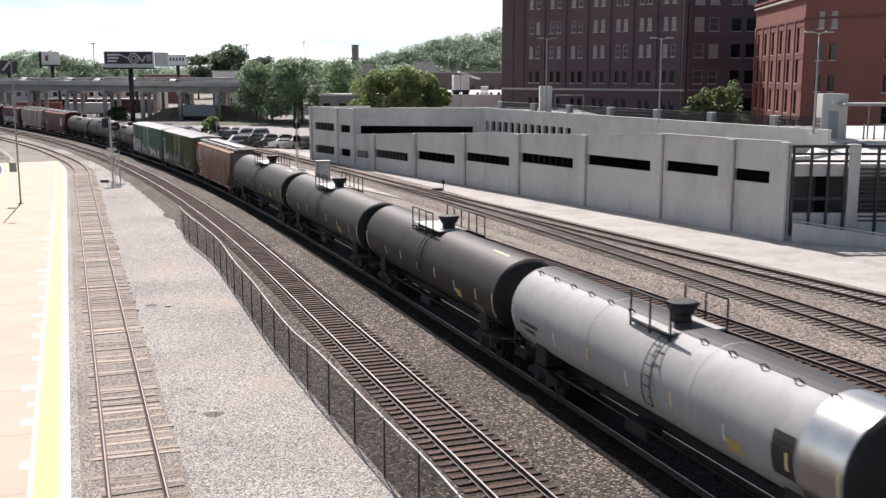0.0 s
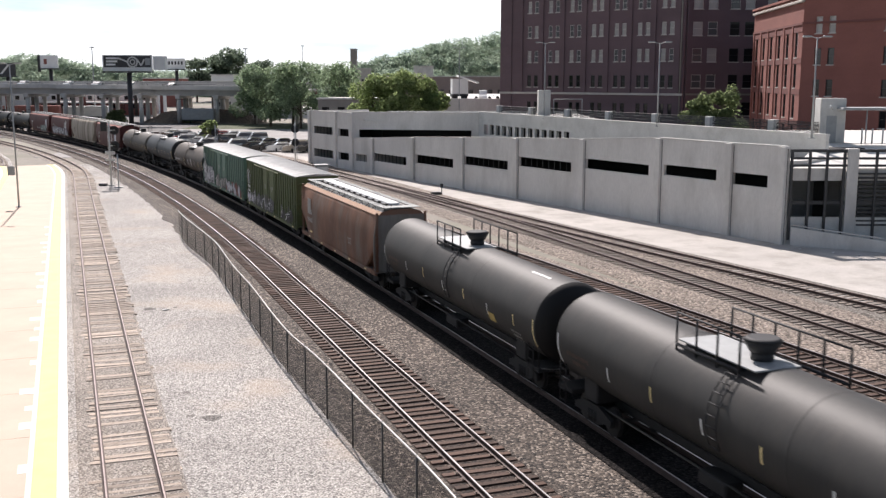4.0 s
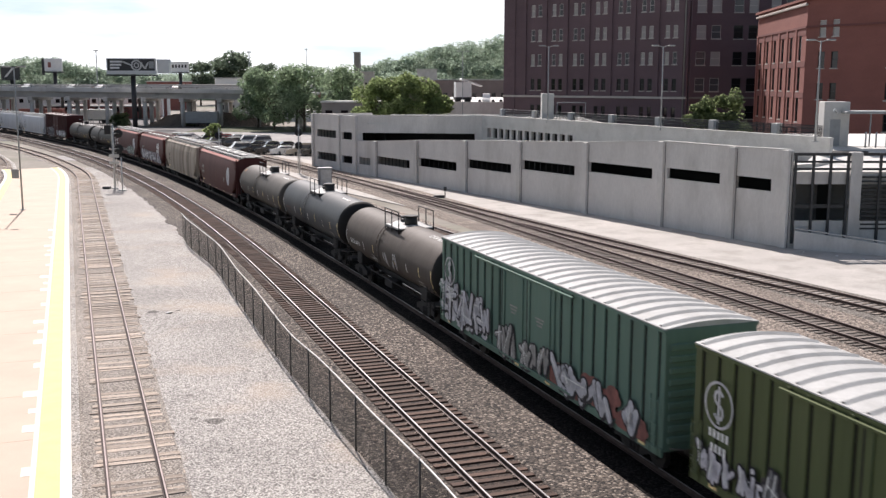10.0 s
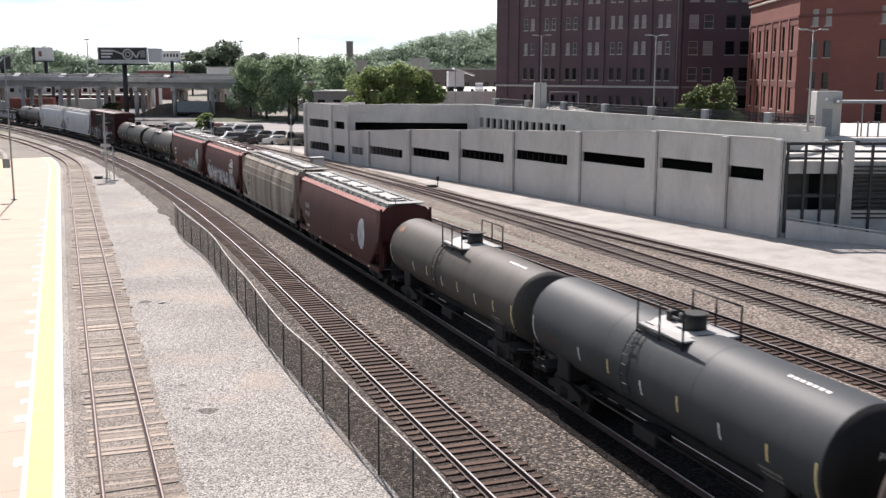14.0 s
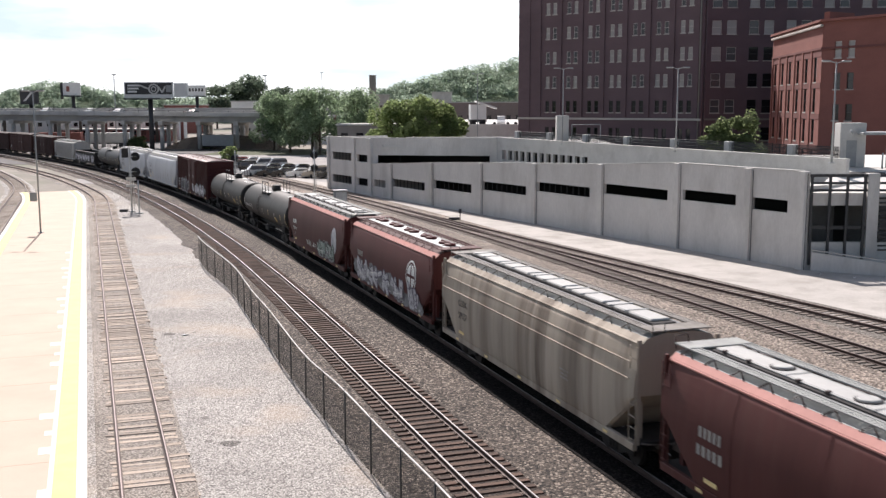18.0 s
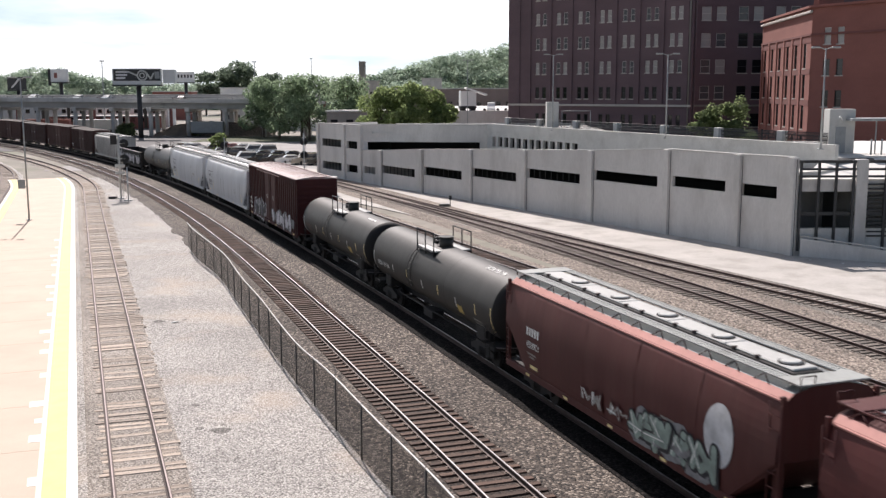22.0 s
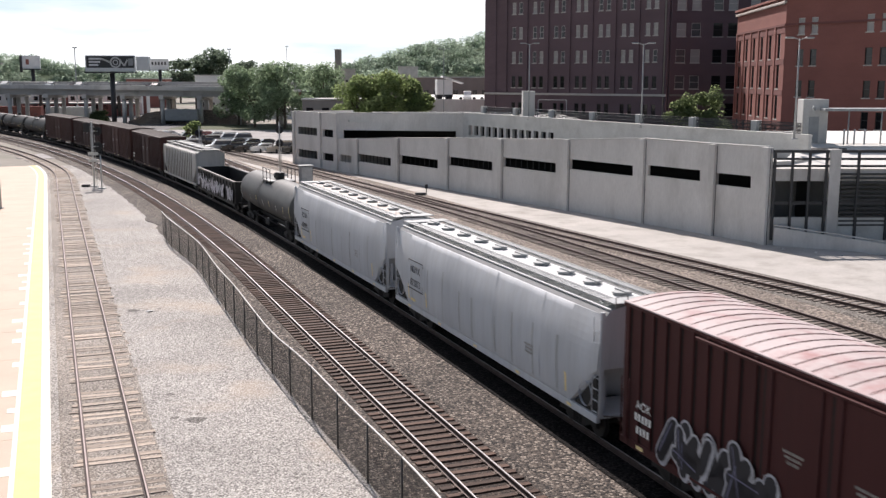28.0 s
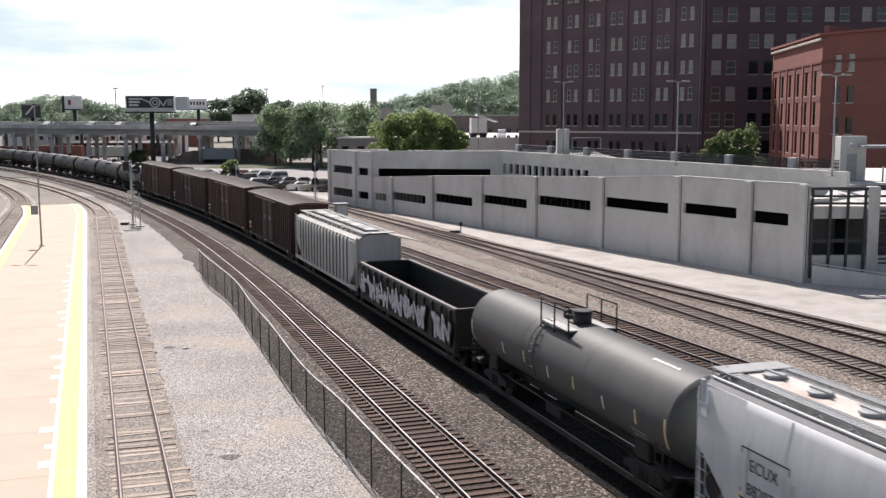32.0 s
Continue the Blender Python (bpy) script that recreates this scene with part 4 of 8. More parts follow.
rnd = random.Random(11)
D0, D1 = Vector((10.9, 190.0)), Vector((39.2, 168.0))
DL = (D1 - D0).length
DD = (D1 - D0).normalized()
DB = Matrix(((DD.x, DD.y, 0, D0.x), (DD.y, -DD.x, 0, D0.y), (0, 0, 1, 0), (0, 0, 0, 1)))
dark = thing("dark_brick_warehouse", DB, "tall soot-dark brick warehouse with paired sash windows and shallow piers", "building")
cols = []
for i in range(7):
    c = 4.9 + i * 4.35 + 2.0
    cols += [(c - 1.1, c - 0.32), (c + 0.32, c + 1.1)]
rows = [(0.9, 3.1)] + [(5.2, 7.2)] + [(9.85 + i * 4.3, 11.85 + i * 4.3) for i in range(8)]
part("wall", pierced(0, DL, -0.3, 46, cols, rows, 0.5), BRICK_DARK, dark)
_q = [(0, -1.2), (DL, -1.2), (DL - 3.6, -9.3), (-1.0, -14.0)]
part("wall", Shape().add([(x, y, -0.3) for x, y in _q] + [(x, y, 46) for x, y in _q], [(3, 2, 1, 0), (4, 5, 6, 7), (0, 1, 5, 4), (1, 2, 6, 5), (2, 3, 7, 6), (3, 0, 4, 7)]), BRICK_DARK, dark)
for i in range(8):
    part("brick_pier", Shape().box((4.5 + i * 4.35 - 0.28, 0, 9.0), (4.5 + i * 4.35 + 0.28, 0.22, 46)), BRICK_DARK, dark)
part("corner_pier", Shape().box((-0.05, 0, -0.3), (2.4, 0.15, 46)), BRICK_DARK, dark)
part("belt_course", Shape().box((-0.1, 0, 8.55), (DL + 0.1, 0.3, 8.9)), STONE_PALE, dark, "grey stone belt course")
part("drain_pipe", Shape().rod((DL - 0.4, 0.15, 0), (DL - 0.4, 0.15, 46), 0.12), STONE_TRIM, dark, "pale drain pipe")
for j, (z0, z1) in enumerate(rows):
    for a, b in cols:
        p = PANE_DARK if j < 3 else (PANE_BLIND if rnd.random() < 0.55 else PANE)
        window(dark, pose((a + b) / 2, -0.1, z0), b - a, z1 - z0, p)
wing = thing("dark_brick_wing", pose(45.8, 200.0, 0), "recessed wing of the soot-dark brick warehouse", "building")
cols = []
for i in range(9):
    c = 4.88 + i * 7.09
    cols += [(c - 2.33, c - 0.52), (c + 0.52, c + 2.33)]
rows = [(4.2, 6.76)] + [(9.5 + i * 5.0, 12.06 + i * 5.0) for i in range(5)]
part("wall", pierced(0, 67, -0.3, 36, cols, rows, 0.5, flip=-1), BRICK_DARK, wing)
part("wall", Shape().box((0, 1.2, -0.3), (67, 24, 36)), BRICK_DARK, wing)
part("belt_course", Shape().box((-0.1, -0.3, 8.1), (67, 0, 8.45)), STONE_TRIM, wing, "grey stone belt course")
for j, (z0, z1) in enumerate(rows):
    for i, (a, b) in enumerate(cols):
        if i % 4 > 1 and j < 4:
            p = PANE_DARK
        else:
            p = PANE_BLIND if rnd.random() < 0.35 else PANE
        window(wing, pose((a + b) / 2, 0.1, z0, 0, 0, 180), b - a, z1 - z0, p)

R0, R1, R2 = Vector((55.0, 183.0)), Vector((52.1, 150.0)), Vector((66.0, 128.0))


red = thing("red_brick_building", Matrix(), "red brick building with narrow windows and a stone cornice", "building")


def facade(a, b, height, cols, rows, pane_for, crown=False):
    d = (b - a).normalized()
    m = Matrix(((d.x, d.y, 0, a.x), (d.y, -d.x, 0, a.y), (0, 0, 1, 0), (0, 0, 0, 1)))
    L = (b - a).length
    part("wall", pierced(0, L, -0.3, height, cols, rows, 0.45), BRICK_RED, red, at=m)
    if crown:
        part("cornice", Shape().slab((-0.2, 0, height - 0.75), (L + 0.2, 0.4, height - 0.35), 0.08), STONE_PALE, red, "pale stone cornice", at=m)
    part("string_course", Shape().box((-0.1, 0, height - 3.9), (L + 0.1, 0.16, height - 3.6)), BRICK_BAND, red, "dark brick string course", at=m)
    part("parapet_cap", Shape().box((-0.35, -0.5, height), (L + 0.35, 0.45, height + 0.35)), BRICK_RED, red, at=m)
    for j, (z0, z1) in enumerate(rows):
        for c0, c1 in cols:
            window(red, m @ pose((c0 + c1) / 2, -0.12, z0), c1 - c0, z1 - z0, pane_for(j))
    return m, L


rrows = [(0.8, 2.8), (4.7, 7.0), (8.9, 11.2), (13.3, 15.6), (17.7, 20.0)]
mm, L = facade(R0, R1, 22.9, [(2.0 + i * 5.4, 3.5 + i * 5.4) for i in range(6)], [(0.9, 4.5), (5.5, 9.0), (10.0, 13.5), (14.4, 18.0)], lambda j: PANE_DARK, True)
for i in range(6):
    part("brick_pier", Shape().box((0.2 + i * 5.4, 0, 0), (1.0 + i * 5.4, 0.16, 19.0)), BRICK_RED, red, at=mm)
for j in range(4):
    part("brick_band", Shape().box((0.0, 0, 4.5 + j * 4.5), (L, 0.05, 5.3 + j * 4.5)), BRICK_BAND, red, "darker brick band", at=mm)
mm, L = facade(R1, R2, 22.9, [(2.2, 3.3), (4.4, 5.5), (13.2, 14.3), (15.4, 16.5)], rrows, lambda j: PANE_BLIND if j == 4 else PANE_DARK)
part("roof_block", Shape().box((-0.3, -6.0, 22.9), (0.6, -0.5, 24.3)), BRICK_RED, red, at=mm)
# solid near-black block in place of the shade behind the windows
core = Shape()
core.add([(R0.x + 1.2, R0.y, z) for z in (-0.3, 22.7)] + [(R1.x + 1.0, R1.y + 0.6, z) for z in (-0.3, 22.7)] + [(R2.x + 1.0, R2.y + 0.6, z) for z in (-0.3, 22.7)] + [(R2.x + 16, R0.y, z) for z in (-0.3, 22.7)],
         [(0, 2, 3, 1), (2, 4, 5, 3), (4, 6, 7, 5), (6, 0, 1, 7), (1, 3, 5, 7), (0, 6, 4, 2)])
part("core", core, DARK_IN, red, "near-black block standing for the unlit rooms")


# ---- trees and far woods ----
def leaves(s, centre, radii, count, size, rnd, shell=0.55):
    """Small bent leaf clumps through the outer part of a lobe."""
    for _ in range(count):
        d = Vector((rnd.gauss(0, 1), rnd.gauss(0, 1), rnd.gauss(0, 1))).normalized()
        r = shell + (1 - shell) * rnd.random() ** 0.6
        r *= 1 + 0.22 * noise.noise(d * 2.3 + Vector(centre) * 0.37)
        p = Vector(centre) + Vector((d.x * radii[0], d.y * radii[1], d.z * radii[2])) * r
        k = size * rnd.uniform(0.6, 1.4)
        u = Vector((rnd.gauss(0, 1), rnd.gauss(0, 1), rnd.gauss(0, 0.6))).normalized()
        w = u.cross(d + Vector((0, 0, 0.4))).normalized()
        n = u.cross(w)
        s.add([p - u * k, p + w * k * 0.7 + n * k * 0.25, p + u * k, p - w * k * 0.7 + n * k * 0.25], [(0, 1, 2), (0, 2, 3)])


def tree(m, height, spread, label, seed, leaf=LEAF, count=5200, size=0.34, trunk=0.3, low=0.28):
    rnd = random.Random(seed)
    t = thing("tree", m, label, "tree")
    tr = Shape()
    tr.rod((0, 0, -0.4), (0.1, 0, height * low), trunk, trunk * 0.75, n=10)
    tr.rod((0.1, 0, height * low), (0.2, 0.1, height * 0.7), trunk * 0.75, trunk * 0.25, n=8)
    cr, lobes = Shape(), []
    for i in range(15):
        a, z = rnd.uniform(0, 6.283), rnd.uniform(low + 0.12, 0.88)
        r = spread * (0.72 * math.sqrt(max(0.05, 1 - ((z - 0.55) / 0.5) ** 2))) * rnd.uniform(0.5, 1.0)
        c = (r * math.cos(a), r * math.sin(a), z * height)
        q = spread * rnd.uniform(0.28, 0.46)
        lobes.append((c, (q, q, q * rnd.uniform(0.6, 0.85))))
        tr.rod((0.1, 0, height * rnd.uniform(low, 0.5)), c, trunk * 0.3, trunk * 0.06, n=6)
    lobes.append(((0, 0, height * 0.62), (spread * 0.55, spread * 0.55, height * 0.27)))
    lobes.append(((0.2, 0, height * 0.86), (spread * 0.34, spread * 0.34, height * 0.14)))
    for c, q in lobes:
        leaves(cr, c, q, count // len(lobes), size, rnd)
    part("trunk", tr, BARK, t)
    part("crown", cr, leaf, t)
    return t


for x, y, h, sp, sd in ((-41, 246, 14.6, 8.2, 1), (-33, 240, 15.8, 8.6, 2), (-25, 250, 15.4, 8.0, 3), (-47, 258, 13.2, 6.5, 4), (-37, 256, 14.6, 7.5, 34)):
    tree(pose(x, y, BED), h, sp, "broad street tree with haze in its green", sd, LEAF_BLUE, 9000, 0.27, 0.35, low=0.12)
for x, y, h, sp, sd in ((-11.5, 172, 12.6, 4.6, 5), (-6.5, 170, 13.2, 5.2, 6), (-2.0, 172, 11.6, 3.6, 16)):
    tree(pose(x, y, BED), h, sp, "bright green tree behind the garage", sd, LEAF, 9000, 0.22, 0.28)
for x, y, h, sp, sd in ((30.6, 121, 10.2, 2.6, 8), (34.2, 122, 11.0, 3.0, 9)):
    tree(pose(x, y, BED), h, sp, "fresh green bushy tree beside the garage roof", sd, LEAF_DEEP, 5200, 0.17, 0.2)
tree(pose(-42.5, 187, BED), 4.2, 1.9, "small yellow green shrub beside the yard", 12, LEAF, 900, 0.25, 0.1, low=0.1)
for x, d, h, sp, sd in ((404, 520, 27.0, 11, 21), (385, 520, 22.0, 9, 22), (350, 500, 21, 8, 23), (462, 560, 21, 9, 24)):
    tree(pose((x - 784) / 1829 * d, d, 0), h, sp, "round tree behind the overpass", sd, LEAF_TREE_FAR, 4200, 0.6, 0.5)


for x, y, h, sp, sd in ((-84, 266, 3.4, 3.0, 46), (-118, 270, 3.8, 3.4, 47), (-66, 268, 3.0, 3.2, 48)):
    tree(pose(x, y, BED), h, sp, "dark green bush in the shade of the overpass", sd, LEAF_DEEP, 1300, 0.3, 0.12, low=0.08)


def woods(name, ridges, label):
    """Far tree cover: clumps of leaves over a lumpy slope that rises to each ridge line of (x, height) pairs."""
    s, rnd = Shape(), random.Random(31)
    for d, line, count in ridges:
        xa, xb = line[0][0], line[-1][0]

        def ridge(x):
            for (x0, z0), (x1, z1) in zip(line, line[1:]):
                if x <= x1:
                    return z0 + (z1 - z0) * (x - x0) / (x1 - x0)
            return line[-1][1]

        def top_at(x):
            return ridge(x) * (1 + 0.09 * noise.noise(Vector((x * 0.055, d * 0.01, 0.3))) + 0.06 * noise.noise(Vector((x * 0.2, 1.7, 0))))

        for _ in range(count):
            w, x = rnd.random(), rnd.uniform(xa, xb)
            top = top_at(x)
            q = rnd.uniform(0.75, 1.25)
            leaves(s, (x, d + 0.9 * top * (1 - 1.4 * w) + rnd.uniform(-6, 6), top * (1 - 0.8 * w ** 1.25) - 2.2), (5.0 * q, 5.0 * q, 3.0 * q), 95, 0.66, rnd, 0.55)
        n, k = 60, 5
        v = []
        for j in range(k + 1):
            for i in range(n + 1):
                x, w = xa + (xb - xa) * i / n, j / k
                top = top_at(x)
                v.append((x, d + 6 + 0.9 * top * (1 - 1.4 * w), max(-1, top * (1 - 0.8 * w ** 1.25) - 4.6 + 1.6 * noise.noise(Vector((x * 0.12, j * 0.9, d))))))
        s.add(v, [(j * (n + 1) + i, j * (n + 1) + i + 1, (j + 1) * (n + 1) + i + 1, (j + 1) * (n + 1) + i) for j in range(k) for i in range(n)], True)
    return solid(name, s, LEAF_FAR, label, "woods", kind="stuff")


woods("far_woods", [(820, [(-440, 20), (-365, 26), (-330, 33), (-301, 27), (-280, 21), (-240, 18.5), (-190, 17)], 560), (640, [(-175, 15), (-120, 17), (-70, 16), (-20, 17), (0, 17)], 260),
                    (720, [(-60, 22), (-25, 32), (7, 38), (39, 45), (110, 56)], 560)], "green wooded hills behind the town with haze in their colour")

# ---- overpass ----
OV0, OV1 = Vector((-190, 268.0)), Vector((-34, 262.0))
OVM = frame_of(OV0, OV1, 0)
over = thing("overpass", OVM, "long grey concrete highway overpass on round columns", "bridge")
OL = (OV1 - OV0).length
def slope(x0, y0, z0, x1, y1, z1, d0, d1):
    return Shape().add([(x0, y0, z0 + d0), (x1, y0, z0 + d1), (x1, y1, z0 + d1), (x0, y1, z0 + d0), (x0, y0, z1 + d0), (x1, y0, z1 + d1), (x1, y1, z1 + d1), (x0, y1, z1 + d0)],
                       [(3, 2, 1, 0), (4, 5, 6, 7), (0, 1, 5, 4), (1, 2, 6, 5), (2, 3, 7, 6), (3, 0, 4, 7)])
part("deck", slope(0, 0, 8.8, OL, 14, 9.3, 0.6, -0.9), OLD_BRIDGE, over)
part("parapet", slope(0, -0.4, 8.9, OL, -0.1, 9.95, 0.6, -0.9), BRIDGE_PALE, over, "pale concrete parapet")
part("parapet", slope(0, 14, 9.3, OL, 14.3, 10.4, 0.6, -0.9), BRIDGE_PALE, over, "pale concrete parapet")
part("bridge_rail", slope(0, -0.3, 10.25, OL, -0.2, 10.35, 0.6, -0.9), STEEL_DARK, over, "thin dark rail")
for i in range(40):
    x = 2 + i * (OL - 4) / 39
    part("rail_post", Shape().box((x - 0.06, -0.3, 9.9 + 0.6 - 1.5 * x / OL), (x + 0.06, -0.2, 10.3 + 0.6 - 1.5 * x / OL)), STEEL_DARK, over)
part("girder", slope(0, 0.5, 7.4, OL, 1.1, 8.8, 0.6, -0.9), OLD_BRIDGE, over, "shaded steel girder")
part("girder", slope(0, 6.5, 7.6, OL, 7.1, 8.8, 0.6, -0.9), OLD_BRIDGE, over, "shaded steel girder")
for i in range(16):
    x = 4 + i * (OL - 8) / 15
    for y in (1.5, 6.8, 12):
        part("column", Shape().rod((x, y, -0.5), (x, y, 8.3 - i * 0.09), 0.55, n=10), BRIDGE_PALE, over)
    part("cap_beam", Shape().slab((x - 0.6, 0.3, 7.1 - i * 0.09), (x + 0.6, 13.5, 8.2 - i * 0.09), 0.05), BRIDGE_PALE, over)
OV2 = thing("far_overpass", pose(-210, 318, 0), "second grey overpass further back on slim columns", "bridge")
part("deck", Shape().box((0, 0, 8.6), (170, 10, 10.3)), OLD_BRIDGE, OV2)
for i in range(22):
    part("column", Shape().rod((3 + i * 8, 2, -0.5), (3 + i * 8, 2, 8.7), 0.5), BARK if i % 3 else BRICK_RED, OV2)


# rubble bank and stored trailers under the decks
bank = Shape()
_n = 26
_pts = [(-78 + i * 1.25, 270 + 2.0 * math.sin(i * 0.7), 3.6 * math.sin(math.pi * i / (_n - 1)) ** 0.6 + 0.5 * noise.noise(Vector((i * 0.6, 0.2, 0.4)))) for i in range(_n)]
bank.add([(x, y - 5, -0.4) for x, y, z in _pts] + [(x, y, max(0, z)) for x, y, z in _pts] + [(x, y + 7, -0.4) for x, y, z in _pts], [(k * _n + i, k * _n + i + 1, (k + 1) * _n + i + 1, (k + 1) * _n + i) for k in (0, 1) for i in range(_n - 1)])
solid("rubble_bank", bank, BALLAST_TAN, "grey bank of broken concrete under the overpass", "bank", kind="structure")
for x, y, w, m_, lab in ((-98, 284, 12, WHITE, "parked white semitrailer under the overpass"), (-113, 288, 12, BRICK_RED, "parked red semitrailer under the overpass"), (-62, 262, 8, GREY_PAINT, "grey box trailer beside the overpass column"), (-128, 286, 12, BRICK_RED, "faded red semitrailer under the overpass")):
    t = thing("semitrailer", pose(x, y, BED, 0, 0, 4), lab, "trailer")
    part("cargo_box", Shape().slab((-w / 2, -1.25, 1.1), (w / 2, 1.25, 3.9), 0.04), m_, t)
    part("frame", Shape().box((-w / 2 + 0.3, -0.5, 0.8), (w / 2 - 0.3, 0.5, 1.1)), STEEL_DARK, t)
    for q in (w / 2 - 1.2, w / 2 - 2.4):
        for yy in (-1.05, 1.05):
            part("wheel", Shape().rod((q, yy - 0.15, 0.5), (q, yy + 0.15, 0.5), 0.5, n=12), STEEL_DARK, t)
    part("landing_leg", Shape().box((-w / 2 + 2, -0.9, 0.0), (-w / 2 + 2.2, -0.75, 1.1)), STEEL_DARK, t)


# ---- billboards ----
def billboard(x, z, d, w, h, turn, label, art, pole=True):
    t = thing("billboard", pose((x - 784) / 1829 * d, d, 0, 0, 0, turn), label, "billboard")
    part("panel", Shape().slab((-w / 2, 0, z - h / 2), (w / 2, 0.5, z + h / 2), 0.05), WHITE if art != "dark" else STEEL_DARK, t)
    if art == "wide":
        part("poster", Shape().box((-w / 2 + 0.3, -0.02, z - h / 2 + 0.9), (w / 2 - 0.3, 0.0, z + h / 2 - 0.2)), STEEL_DARK, t, "dark poster with pale bars and rings")
        for i in range(3):
            part("lettering_bar", Shape().box((-w / 2 + 0.9, -0.05, z + 0.9 - i * 0.75), (-w / 2 + 4.2 - i * 0.5, -0.02, z + 1.35 - i * 0.75)), WHITE, t)
        for cx, rr, r0 in ((1.3, 1.35, 0.72), (1.3, 0.7, 0.6)):
            n = 24
            ring = Shape()
            for i in range(n):
                a, b = 6.2832 * i / n, 6.2832 * (i + 1) / n
                ring.add([(cx + k * math.cos(q), -0.045, z + 0.25 + k * math.sin(q)) for k, q in ((rr, a), (rr, b), (r0 * rr, b), (r0 * rr, a))], [(0, 1, 2, 3)])
            part("poster_ring", ring, SILVER, t)
        for x0, z0, x1, z1 in ((-2.2, 1.2, 0.2, 0.2), (2.4, 0.9, 3.4, -0.6), (3.4, -0.6, 4.2, 0.9)):
            dx, dz = (x1 - x0), (z1 - z0)
            q = math.hypot(dx, dz)
            nx, nz = -dz / q * 0.2, dx / q * 0.2
            part("poster_streak", Shape().add([(x0 + nx, -0.05, z + z0 + nz), (x1 + nx, -0.05, z + z1 + nz), (x1 - nx, -0.05, z + z1 - nz), (x0 - nx, -0.05, z + z0 - nz)], [(0, 1, 2, 3)]), SILVER, t)
        part("poster_block", Shape().box((4.4, -0.05, z - 0.5), (5.6, -0.02, z + 1.2)), GREY_PAINT, t)
    if art == "dark":
        part("poster_streak", Shape().add([(-2.0, -0.03, z - 1.4), (-1.2, -0.03, z - 1.4), (1.4, -0.03, z + 1.5), (0.6, -0.03, z + 1.5)], [(0, 1, 2, 3)]), SILVER, t)
    if art == "mark":
        part("poster_mark", Shape().slab((-w * 0.3, -0.05, z - 0.8), (-w * 0.12, 0.0, z + 0.9), 0.02), BRICK_RED, t, "faded red mark")
        part("frame_end", Shape().box((-w / 2 - 0.9, 0.1, z - h / 2 - 1.2), (-w / 2, 0.5, z + h / 2)), STEEL_DARK, t)
    if art == "bars":
        for i in range(5):
            part("lettering_bar", Shape().box((-w / 2 + 0.8 + i * w / 6, -0.03, z - 0.3), (-w / 2 + 0.6 + (i + 0.75) * w / 6, 0.0, z + 0.8)), STEEL_DARK, t)
    if pole:
        part("pole", Shape().rod((0, 1.2, -0.4), (0, 1.2, z - h / 2), 0.6, n=12), STEEL_DARK, t)
        part("catwalk", Shape().box((-w / 2, -0.6, z - h / 2 - 0.4), (w / 2, 1.6, z - h / 2 - 0.05)), STEEL_DARK, t)
    return t


big = billboard(229, 14.9, 254, 12.2, 3.9, 0, "large billboard with a dark poster on a black pole", "wide")
part("rear_panel", Shape().slab((6.15, 0.5, 13.2), (9.2, 2.4, 16.6), 0.05), WHITE, big, "plain white rear panel")
billboard(314, 16.2, 360, 6.6, 3.6, 0, "small white billboard with dark lettering bars", "bars")
billboard(91, 16.5, 340, 5.8, 4.2, 0, "white billboard with a red mark on a dark frame", "mark")
billboard(14, 13.9, 330, 6.0, 4.0, 0, "dark billboard seen above the overpass", "dark")

# low buildings and trailers beyond the overpass
for x, d, w, h, zz, m, lab in ((165, 322, 34, 3.4, 0, BRICK_RED, "long red trailer shed behind the overpass columns"), (120, 340, 60, 7.6, 0, WHITE, "long pale warehouse behind the overpass columns"), (290, 420, 16, 11, 0, BRICK_RED, "red brick block behind the billboards"),
                               (405, 380, 12, 12.3, 0, WHITE, "white flat-roofed block behind the overpass"), (628, 620, 3.3, 28.4, 0, STONE_TRIM, "far square stone church tower"), (640, 622, 12, 17, 0, STONE_PALE, "far grey stone church"),
                               (752, 520, 10, 17.2, 0, CONCRETE_PALE, "far pale flat-roofed block on the hill"), (620, 230, 14, 6.6, 0, STONE_TRIM, "grey low-roofed building behind the trees"),
                               (520, 300, 20, 2.4, 0, WHITE, "long low white shed beyond the street trees"), (845, 330, 62, 11.7, 0, BROWN_WALL, "low brown wall behind the upper road"), (424, 300, 15, 5.8, 0, CONCRETE_PALE, "grey shed with dark window bands")):
    t = thing("far_building", pose((x - 784) / 1829 * d, d, 0), lab, "building")
    part("wall", Shape().slab((-w / 2, 0, -0.5), (w / 2, 10, h), 0.1), m, t)
    part("roof", Shape().slab((-w / 2 - 0.3, -0.3, h), (w / 2 + 0.3, 10.3, h + 0.35), 0.05), CONCRETE_PALE, t)
    n = max(2, int(w / 3))
    for i in range(n):
        part("window", Shape().box((-w / 2 + (i + 0.25) * w / n, -0.06, h * 0.55), (-w / 2 + (i + 0.7) * w / n, 0.0, h * 0.55 + 1.3)), PANE_DARK, t)

# raised road with parked vans to the right of the trees
road = solid("upper_road", Shape().box((-4, 205, 6.3), (60, 290, 7.0)), DECK, "pale raised road above a concrete wall", "road", kind="structure")
solid("upper_road_wall", Shape().box((-3, 204.4, BED), (60, 204.9, 7.35)), CONCRETE, "grey concrete retaining wall under the raised road", "wall", kind="structure")

